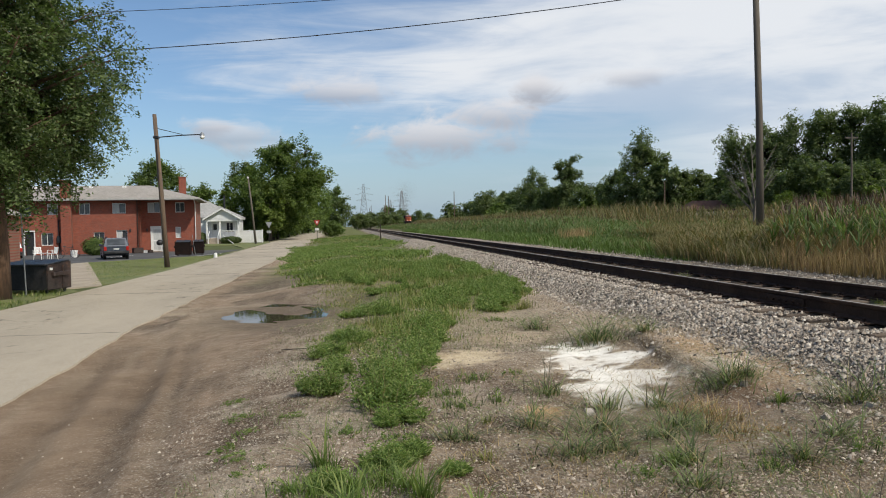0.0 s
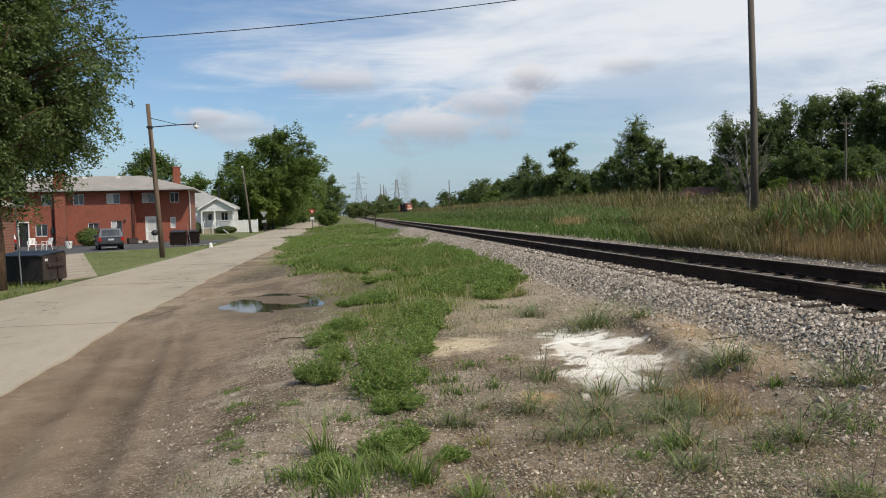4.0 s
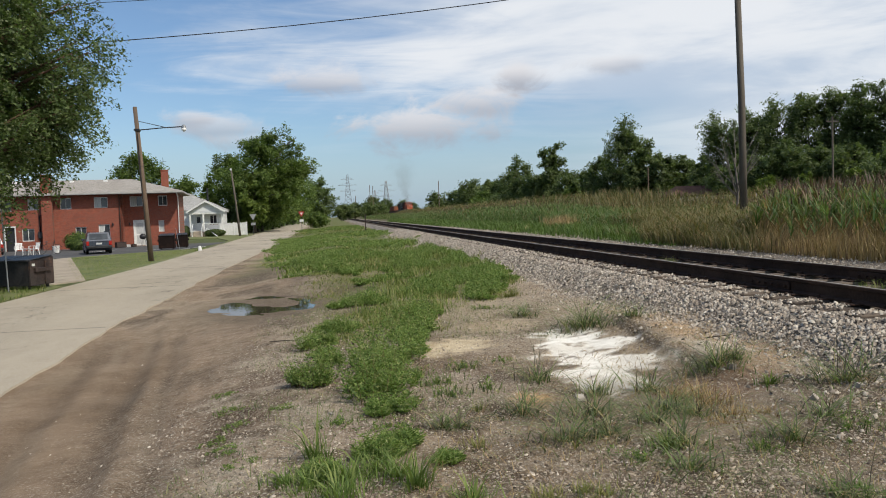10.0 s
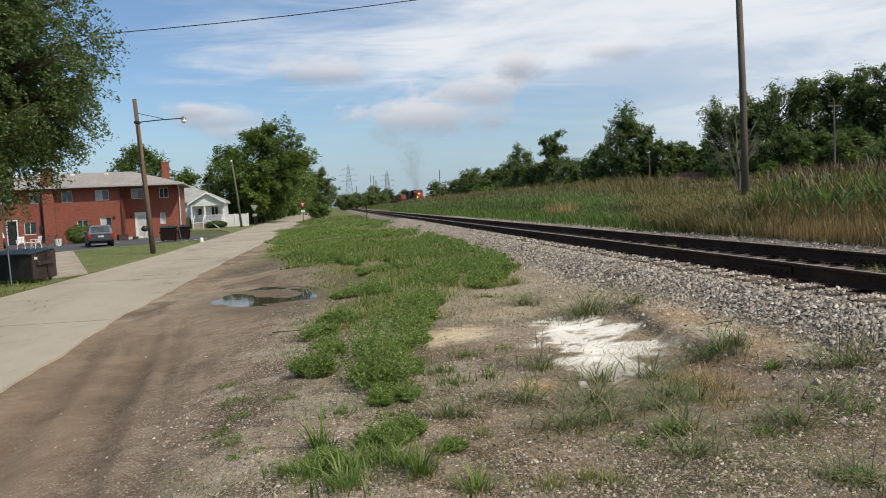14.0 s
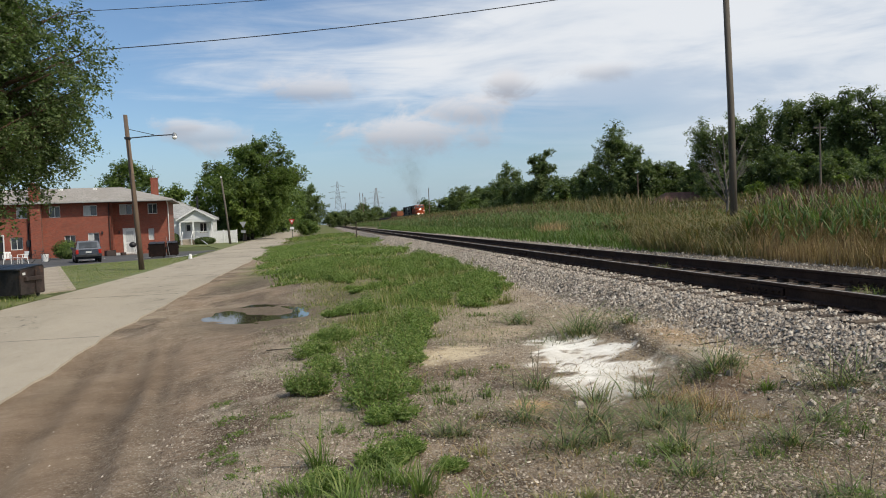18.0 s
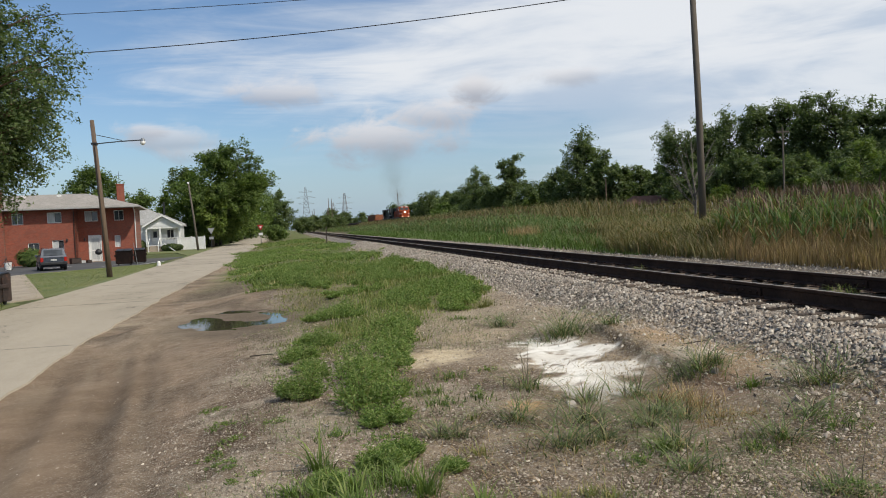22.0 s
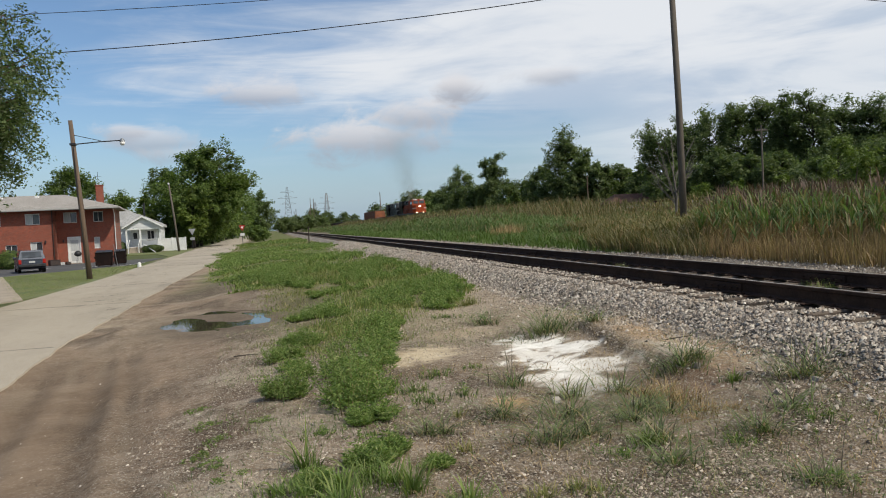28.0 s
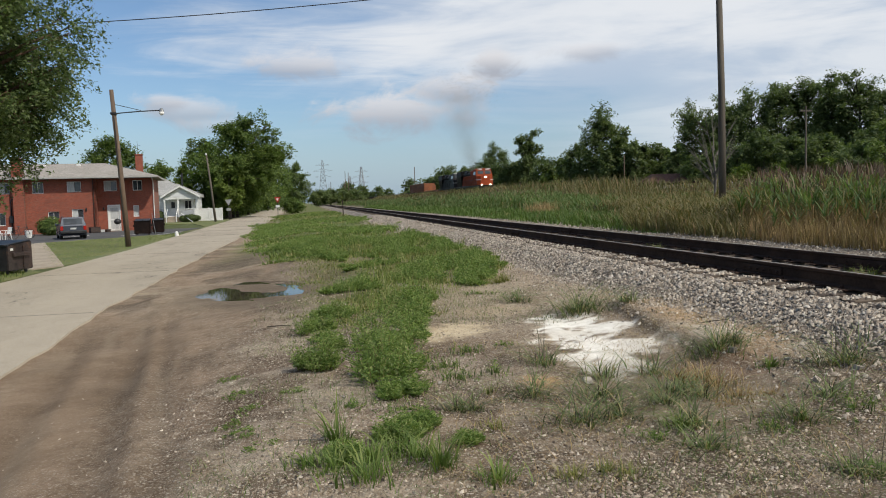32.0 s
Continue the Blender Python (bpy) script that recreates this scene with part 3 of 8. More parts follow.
def stones(at, size, flat=0.7):
    """Angular chips, eight corners each."""
    n = len(at)
    c = np.array([(x, y, z) for x in (-1, 1) for y in (-1, 1) for z in (-1, 1)], float)
    p = c[None] * (0.5 + 0.6 * rng.random((n, 8, 3))) * (0.55 + 0.6 * rng.random((n, 1, 3)))
    ang, tilt = rng.random(n) * 6.28, rng.normal(size=n) * 0.5
    ca, sa, ct, st = np.cos(ang)[:, None], np.sin(ang)[:, None], np.cos(tilt)[:, None], np.sin(tilt)[:, None]
    x, y, z = p[..., 0], p[..., 1], p[..., 2] * flat
    y, z = y * ct - z * st, y * st + z * ct
    x, y = x * ca - y * sa, x * sa + y * ca
    verts = (np.stack([x, y, z], -1) * (size[:, None, None] * 0.5) + at[:, None]).reshape(-1, 3)
    q = np.array([(0, 1, 3, 2), (4, 6, 7, 5), (0, 4, 5, 1), (2, 3, 7, 6), (0, 2, 6, 4), (1, 5, 7, 3)])
    return verts, (rows_of(8, n)[:, :, None] + q[None]).reshape(-1, 4)


def merged(*sets):
    verts, faces, k = [], [], 0
    for v, f in sets:
        verts.append(v), faces.append(f + k)
        k += len(v)
    return np.concatenate(verts), np.concatenate(faces)


def smooth(x, a, b):
    s = np.clip((x - a) / (b - a), 0, 1)
    return s * s * (3 - 2 * s)


def value_noise(x, y, scale, seed=0):
    """Smooth lattice noise, 0 to 1."""
    x, y = np.asarray(x, float) / scale, np.asarray(y, float) / scale
    xi, yi = np.floor(x).astype(np.int64), np.floor(y).astype(np.int64)
    fx, fy = x - xi, y - yi
    fx, fy = fx * fx * (3 - 2 * fx), fy * fy * (3 - 2 * fy)

    def h(i, j):
        k = (i * 374761393 + j * 668265263 + seed * 974634777) & 0x7FFFFFFF
        k = ((k ^ (k >> 13)) * 1274126177) & 0x7FFFFFFF
        return ((k ^ (k >> 16)) & 0xFFFF) / 65535.0
    return (h(xi, yi) * (1 - fx) + h(xi + 1, yi) * fx) * (1 - fy) + (h(xi, yi + 1) * (1 - fx) + h(xi + 1, yi + 1) * fx) * fy


def fractal(x, y, scale, seed=0, octaves=4):
    s = sum(value_noise(x, y, scale / 2 ** i, seed + i) / 2 ** i for i in range(octaves))
    return s / sum(1 / 2 ** i for i in range(octaves))

# ---- the lie of the land ----
RAIL_X, GAUGE, RAIL_TOP_Z = 5.6, 1.5, 0.66      # the near rail, the spacing of rail heads, their height
TRACK_X = RAIL_X + GAUGE / 2
FAR_TRACK_X, FAR_RAIL_Z = 32.0, 2.4             # the line that the train runs on, on its bank
WHEEL_Y, WHEEL_X = (3, 5.4, 7.25, 10.8, 15.4), (-1.3, -1.55, -1.88, -2.43, -3.2)    # the tracks that wheels left on the shoulder
PUDDLE = (-1.25, 16.0)
POOLS = ((-2.05, 16.8, 0.36, 1.0, 0.035), (-1.1, 15.25, 0.5, 0.55, 0.035), (-0.5, 16.9, 0.22, 1.5, 0.035), (-1.45, 15.8, 0.42, 0.5, 0.035), (-1.7, 14.35, 0.3, 0.22, 0.03), (-1.2, 14.1, 0.25, 0.2, 0.008), (-1.2, 18.2, 0.4, 0.6, 0.02))


def road_right(y):
    return np.interp(y, [-30, 8, 14, 20, 30, 55, 95, 180, 495, 700], [-3.75, -3.75, -3.85, -4.1, -4.2, -4.1, -4.7, -6.1, -10.6, -13.5])


def road_left(y):
    return np.interp(y, [-30, 8, 30, 40, 52, 65, 90, 125, 200, 360, 700], [-8.5, -8.5, -8.3, -8.35, -8.75, -9.1, -9.85, -10.6, -12.2, -14.6, -19])


def stone_edge(y):
    return np.interp(y, [5, 9, 10.5, 15, 25], [4.5, 4.42, 4.25, 4.2, 4.2])


def wheel_line(y):
    return np.interp(y, WHEEL_Y, WHEEL_X)


def step_line(y):
    return np.interp(y, [6.2, 6.6, 7.5, 9.0, 10], [3.42, 3.47, 3.55, 3.70, 3.75])


def land(x, y):
    """Height of the ground, arrays in, array out."""
    x, y = np.asarray(x, float), np.asarray(y, float)
    z = -0.37 * smooth(-x, -0.2, 3.4) - 0.05 * smooth(-x, 7, 12)
    z = z + (fractal(x, y, 2.2, 3) - 0.5) * 0.10 * smooth(x, -4.2, -2.5) * (1 - smooth(x, 3.2, 4.6))
    z = z + (fractal(x, y, 0.45, 8) - 0.5) * 0.05 * smooth(x, -4.0, -3.2) * (1 - smooth(x, 4.2, 4.8))
    pd = np.hypot((x - PUDDLE[0]) / 1.9, (y - PUDDLE[1]) / 2.6)
    hollow = -0.222 + 0.085 * (fractal(x, y, 0.8, 31) - 0.5)
    for cx, cy, rx, ry, deep in POOLS:
        hollow = hollow - deep * np.exp(-((x - cx) / rx) ** 2 - ((y - cy) / ry) ** 2)
    z = z * smooth(pd, 0.95, 1.35) + hollow * (1 - smooth(pd, 0.95, 1.35))
    # wheel ruts along the dirt shoulder
    for off, deep in ((0.0, 0.045), (-0.75, 0.03), (0.42, 0.02)):
        c = wheel_line(y) + off
        z = z - deep * np.exp(-((x - c) / 0.17) ** 2) * (1 - smooth(y, 11, 15)) + 0.6 * deep * np.exp(-((x - c - 0.24) / 0.1) ** 2) * (1 - smooth(y, 10, 13))
    scrape = value_noise(x - wheel_line(y), y * 0.07, 0.13, 91) * smooth(fractal(x, y, 1.8, 93), 0.42, 0.58)
    z = z - 0.016 * smooth(scrape, 0.35, 0.75) * (1 - smooth(x, -1.6, -0.9)) * smooth(x, -4.0, -3.4) * (1 - smooth(y, 11, 16))
    # crumbled step between the spill and the stone
    edge = step_line(y) + 0.22 * (fractal(x, y, 0.5, 35) - 0.5)
    z = z + 0.085 * smooth(x - edge, -0.05, 0.07) * (1 - smooth(x - edge, 0.25, 0.9)) * smooth(y, 6.1, 6.8) * (1 - smooth(y, 9.2, 10.2))
    # ballast bed
    z = z + 0.12 * smooth(x, 2.9, 4.1) + 0.32 * smooth(x, 4.15, 5.0) + 0.12 * smooth(x, 8.2, 9.6)
    # field and the bank of the far line
    z = z + (fractal(x, y, 7.0, 12) - 0.5) * 0.3 * smooth(x, 10, 14)
    z = z + 0.10 * smooth(x, 12, 24) + 1.30 * smooth(x, 25, 29.6) - 1.3 * smooth(x, 34.6, 39)
    return z


def z_at(x, y):
    return float(land(np.array([x]), np.array([y]))[0])


WHITE_SPOTS = ((2.95, 8.75, 0.66, 0.95), (2.80, 7.65, 0.52, 1.0), (2.62, 6.9, 0.46, 0.62))


def soil_colours(x, y):
    n1, n2, n3 = fractal(x, y, 1.6, 21), fractal(x, y, 0.5, 22), fractal(x, y, 5.0, 23)
    wob = (n1 - 0.5) * 1.3 + (n2 - 0.5) * 0.5

    def mixc(base, colour, k):
        return base * (1 - k[..., None]) + np.array(colour) * k[..., None]

    col = np.ones(x.shape + (3,)) * np.array((0.345, 0.275, 0.20))          # pale gravelly earth
    col = mixc(col, (0.15, 0.104, 0.072), smooth(n1 + (n2 - 0.5) * 0.6, 0.47, 0.58) * 0.85)
    col = mixc(col, (0.44, 0.375, 0.29), smooth(fractal(x, y, 0.9, 27), 0.53, 0.66) * 0.75)
    col = mixc(col, (0.12, 0.085, 0.055), smooth(fractal(x, y, 0.35, 28), 0.56, 0.64) * 0.75)
    grit = np.ones(x.shape) * 0.9
    dirt = (1 - smooth(x + wob * 0.7, -1.25, -0.55)) * (1 - smooth(y + wob * 4, 40, 70))
    col = mixc(col, (0.30, 0.222, 0.155), dirt * 0.85)
    col = mixc(col, (0.34, 0.275, 0.20), dirt * smooth(fractal(x, y, 2.6, 96), 0.50, 0.62) * smooth(y, 11, 17) * 0.8)
    col = mixc(col, (0.12, 0.088, 0.062), dirt * smooth(fractal(x, y, 1.1, 97), 0.54, 0.64) * smooth(y, 11, 17) * 0.75)
    grit = grit * (1 - 0.45 * dirt)
    bare = dirt * (1 - smooth(x + wob * 0.5, -2.3, -1.5)) * (1 - smooth(y + wob * 2, 9.5, 16))
    col, grit = mixc(col, (0.205, 0.148, 0.10), bare * 0.9), grit * (1 - 0.75 * bare)
    ruts = sum(np.exp(-((x - wheel_line(y) - off) / w) ** 2) for off, w in ((0.0, 0.26), (-0.75, 0.2), (0.42, 0.12))) * (1 - smooth(y, 11, 15)) * (0.6 + 0.8 * n1)
    col = mixc(col, (0.12, 0.088, 0.06), np.clip(ruts, 0, 1) * 0.55)
    drag = value_noise(x - wheel_line(y), y * 0.07, 0.13, 91) * smooth(fractal(x, y, 1.8, 93), 0.4, 0.6)   # wheel scrapes along the shoulder
    col = mixc(col, (0.095, 0.07, 0.048), smooth(drag, 0.35, 0.75) * dirt * 0.4 * (1 - smooth(y, 12, 18)))
    smear = value_noise(x - wheel_line(y), y * 0.1, 0.21, 95)
    col = mixc(col, (0.27, 0.215, 0.155), smooth(smear, 0.6, 0.9) * dirt * 0.5)
    pd = np.hypot((x - PUDDLE[0]) / 1.8, (y - PUDDLE[1]) / 3.6) + wob * 0.35
    col = mixc(col, (0.115, 0.09, 0.065), (1 - smooth(pd, 0.5, 1.15)) * 0.85)
    grit = grit * (0.35 + 0.65 * smooth(pd, 0.5, 1.1))
    wet = (1 - smooth(np.hypot((x + 2.2) / 1.6, (y - 27) / 5) + wob * 0.5, 0.5, 1.1))
    col = mixc(col, (0.11, 0.085, 0.062), wet * 0.7)
    # earth under the weeds
    green = smooth(x + wob * 0.6, -0.5, 0.1) * (1 - smooth(x + wob, 2.6, 3.8)) * smooth(y + wob * 3, 9, 13)
    col, grit = mixc(col, (0.13, 0.125, 0.06), green * 0.8), grit * (1 - 0.7 * green)
    far = smooth(y + wob * 6, 22, 40) * smooth(x - road_right(y) + wob, 0.4, 1.6) * (1 - smooth(x + wob, 3.0, 4.2))
    col, grit = mixc(col, (0.125, 0.145, 0.05), far * 0.9), grit * (1 - 0.9 * far)
    # tan sand beside the stone and the bleached spill
    tan = smooth(x + wob * 0.4, 3.0, 3.7) * (1 - smooth(x, 4.8, 5.2)) * (1 - smooth(y, 14, 20)) * smooth(y + wob, 6.0, 7.2)
    col = mixc(col, (0.47, 0.375, 0.265), tan * 0.8)
    col = mixc(col, (0.42, 0.34, 0.245), smooth(x + wob * 0.5, 1.2, 2.2) * (1 - smooth(x, 4.2, 4.6)) * smooth(y + wob, 7.5, 9) * (1 - smooth(y + wob * 2, 13, 16)) * 0.6)
    for cx, cy, rx, ry, shade in ((1.72, 9.1, 0.75, 0.7, (0.60, 0.50, 0.34)), (1.25, 8.7, 0.5, 0.6, (0.54, 0.45, 0.31)), (2.5, 10.4, 0.9, 0.7, (0.40, 0.32, 0.22)), (1.76, 6.15, 0.24, 0.3, (0.62, 0.42, 0.20))):
        t2 = 1 - smooth(np.hypot((x - cx) / rx, (y - cy) / ry) + wob * 0.7 + (fractal(x, y, 0.13, 28) - 0.5) * 0.8, 0.45, 1.0)
        col, grit = mixc(col, shade, t2 * 0.92), grit * (1 - 0.55 * t2)
    spill = np.zeros(x.shape)
    for cx, cy, rx, ry in WHITE_SPOTS:
        spill = np.maximum(spill, 1 - smooth(np.hypot((x - cx) / rx, (y - cy) / ry) + (n2 - 0.5) * 1.3 + (n1 - 0.5) * 0.5 + (fractal(x, y, 0.16, 29) - 0.5) * 1.0, 0.72, 1.0))
    spill = spill * (1 - 0.75 * smooth(0.022 - np.abs(fractal(x, y, 0.6, 33) - 0.5), 0.0, 0.02))
    col, grit = mixc(col, (0.80, 0.775, 0.71), spill), grit * (1 - 0.9 * spill)
    brown = 1 - smooth(np.hypot((x - 3.4) / 0.7, (y - 6.2) / 0.5) + wob * 0.4, 0.5, 1.0)
    col = mixc(col, (0.23, 0.135, 0.085), brown * 0.7)
    # shadow at the foot of the crumbled step, painted into the soil colour
    step_shade = np.exp(-((x - step_line(y) + 0.02) / 0.12) ** 2) * (1 - smooth(np.abs(y - 7.7), 1.3, 1.9)) * smooth(n2, 0.35, 0.5)
    col = mixc(col, (0.12, 0.088, 0.06), step_shade * 0.85)
    crumb = smooth(x - step_line(y), 0.05, 0.25) * (1 - smooth(x, 4.3, 4.6)) * smooth(y, 6.0, 6.8) * (1 - smooth(y, 10, 12))
    col = mixc(col, (0.48, 0.34, 0.21), crumb * smooth(n2, 0.40, 0.55) * 0.9)
    col = mixc(col, (0.70, 0.62, 0.50), crumb * smooth(fractal(x, y, 0.4, 36), 0.54, 0.64) * 0.8)
    litter = smooth(x + wob, 0.7, 1.5) * (1 - smooth(x + wob * 0.5, 3.9, 4.5)) * (1 - smooth(y + wob * 1.2, 5.9, 6.9)) * (0.35 + 0.65 * smooth(n1, 0.38, 0.55))
    col, grit = mixc(col, (0.12, 0.094, 0.066), litter * 0.85), grit * (1 - 0.25 * litter)
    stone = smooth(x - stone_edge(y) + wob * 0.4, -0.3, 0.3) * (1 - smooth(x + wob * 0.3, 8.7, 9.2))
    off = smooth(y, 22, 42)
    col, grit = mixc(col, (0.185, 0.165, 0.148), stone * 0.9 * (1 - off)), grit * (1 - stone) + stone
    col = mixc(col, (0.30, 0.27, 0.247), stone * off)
    field = smooth(x + wob * 0.3, 8.8, 9.4)
    col, grit = mixc(col, (0.105, 0.095, 0.05), field), grit * (1 - field)
    left = 1 - smooth(x - road_left(y), -0.3, 0.0)
    col, grit = mixc(col, (0.095, 0.115, 0.045), left), grit * (1 - left)
    return col, grit


def build_ground():
    def steps(spans):
        return np.unique(np.concatenate([np.arange(a, b, s) for a, b, s in spans] + [np.array([spans[-1][1]])]).round(4))
    xs = steps([(-2600, -400, 300), (-400, -60, 40), (-60, -10, 3), (-10, -4.2, 0.7), (-4.2, 4.9, 0.065), (4.9, 9.5, 0.25), (9.5, 45, 1.0), (45, 200, 15), (200, 2600, 300)])
    ys = steps([(-400, -20, 60), (-20, -5, 1.5), (-5, 3.6, 0.15), (3.6, 11, 0.065), (11, 19, 0.14), (19, 40, 0.4), (40, 130, 2.5), (130, 500, 25), (500, 4200, 300)])
    X, Y = np.meshgrid(xs, ys)
    Z = land(X, Y)
    nx, ny = len(xs), len(ys)
    idx = np.arange(nx * ny).reshape(ny, nx)
    faces = np.stack([idx[:-1, :-1], idx[:-1, 1:], idx[1:, 1:], idx[1:, :-1]], -1).reshape(-1, 4)
    ob = bulk("ground", np.stack([X, Y, Z], -1).reshape(-1, 3), faces, SOIL, smooth=True)
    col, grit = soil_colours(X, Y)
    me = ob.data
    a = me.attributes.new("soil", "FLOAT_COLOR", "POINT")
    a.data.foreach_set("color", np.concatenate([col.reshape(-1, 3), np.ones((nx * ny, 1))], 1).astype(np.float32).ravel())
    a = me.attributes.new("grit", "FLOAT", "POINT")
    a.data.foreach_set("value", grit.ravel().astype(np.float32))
    return tagged(ob, "rough gravelly earth and dirt beside a railway", "ground", kind="structure")


build_ground()


def strip(name, left, right, ys, z, thick, mat, label, category, extra=0):
    """A slab between two edge lines, following y."""
    verts, faces = [], []
    for y in ys:
        a, b = float(left(y)), float(right(y))
        jag = (fractal(np.array([0.0]), np.array([y]), 2.3, 5, 5)[0] - 0.5) * extra
        top = z(a, b, y)
        verts += [(a, y, top), (b + jag, y, top), (b + jag + 0.03, y, top - thick), (a - 0.02, y, top - thick)]
    for i in range(len(ys) - 1):
        k = i * 4
        faces += [(k, k + 1, k + 5, k + 4), (k + 1, k + 2, k + 6, k + 5), (k + 3, k, k + 4, k + 7)]
    return tagged(solid(name, verts, faces, mat), label, category, kind="structure")


ROAD_Z = -0.345
ys_road = np.concatenate([np.arange(-20, 30, 0.1), np.arange(30, 120, 2.0), np.arange(120, 700, 20.0)])
ROAD = strip("road", road_left, road_right, ys_road, lambda a, b, y: ROAD_Z, 0.12, CONCRETE, "worn pale concrete road with cracks and stains", "road", 0.32)
# expansion joints of the slabs
for i, y in enumerate(np.arange(6, 130, 9.2)):
    part("joint", box(float(road_left(y)) + 0.02, float(road_right(y)) - 0.2, y, y + 0.012, ROAD_Z - 0.01, ROAD_Z + 0.003), BLACK if i % 3 == 0 else ASPHALT, ROAD)


def build_puddle():
    n = 200
    xs, ys = np.linspace(-2.9, 0.3, n), np.linspace(13.2, 19.2, n)
    X, Y = np.meshgrid(xs, ys)
    level = -0.238
    verts = np.stack([X, Y, np.full_like(X, level)], -1).reshape(-1, 3)
    idx = np.arange(n * n).reshape(n, n)
    faces = np.stack([idx[:-1, :-1], idx[:-1, 1:], idx[1:, 1:], idx[1:, :-1]], -1).reshape(-1, 4)
    near = sum(np.exp(-((X - cx) / rx) ** 2 - ((Y - cy) / ry) ** 2) for cx, cy, rx, ry, deep in POOLS)
    keep = ((near > 0.22) & (land(X, Y) < level + 0.006) & (np.hypot((X - PUDDLE[0]) / 1.9, (Y - PUDDLE[1]) / 2.6) < 1.1))[:-1, :-1].ravel()
    tagged(bulk("puddle", verts, faces[keep], WATER), "shallow still rainwater puddle in the dirt shoulder", "puddle", kind="structure")


build_puddle()

# ---- lawn, walkway and car park by the brick house ----
LOT_Z = -0.40
part_lot = prism([(-40, 57), (-16.6, 50.0), (-10.6, 57.5), (-10.3, 62), (-9.7, 73), (-13, 73), (-40, 73)], LOT_Z - 0.1, LOT_Z + 0.02)
tagged(part("car_park", part_lot, ASPHALT), "dark asphalt car park before a brick house", "car park", kind="structure")
tagged(part("lawn", prism([(-8.36, 30), (-8.42, 40), (-8.75, 50.5), (-9.6, 56.6), (-10.8, 57.3), (-16.4, 49.9), (-9.0, 28.4)], LOT_Z - 0.1, LOT_Z + 0.035), LAWN_SOIL), "mown green lawn beside a concrete road", "lawn", kind="structure")
tagged(part("lawn_edge", prism([(-8.6, 9), (-8.6, 26.4), (-9.6, 28), (-16.9, 47.3), (-40, 55), (-40, 9)], LOT_Z - 0.1, LOT_Z + 0.03), LAWN_SOIL), "rough grass verge beside a concrete road", "lawn", kind="structure")
tagged(part("house_lawn", prism([(-9.3, 66), (-10.1, 90), (-10.3, 104), (-30, 112), (-30, 96), (-13.0, 90), (-10.0, 76.4)], LOT_Z - 0.1, LOT_Z + 0.04), LAWN_SOIL), "mown lawn before a white house", "lawn", kind="structure")
WALK = thing("walkway", Matrix.Identity(4), "pale concrete walkway from the road to a car park", "walkway", kind="structure")
for i in range(12):
    a, b = i / 12, (i + 1) / 12 - 0.003

    def row(s):
        return (-9.75 + s * (-16.9 + 9.75), 26.7 + s * (47.4 - 26.7)), (-8.55 + s * (-16.0 + 8.55) , 28.6 + s * (50.2 - 28.6))
    (l0, r0), (l1, r1) = row(a), row(b)
    part("slab", prism([l0, r0, r1, l1], LOT_Z - 0.1, LOT_Z + 0.05), WALKWAY, WALK)


# ---- the near track ----
def rail_profile():
    return [(-0.075, 0), (0.075, 0), (0.075, 0.012), (0.012, 0.032), (0.011, 0.125), (0.036, 0.138), (0.037, 0.166), (0.030, 0.172), (-0.030, 0.172), (-0.037, 0.166), (-0.036, 0.138), (-0.011, 0.125), (-0.012, 0.032), (-0.075, 0.012)]


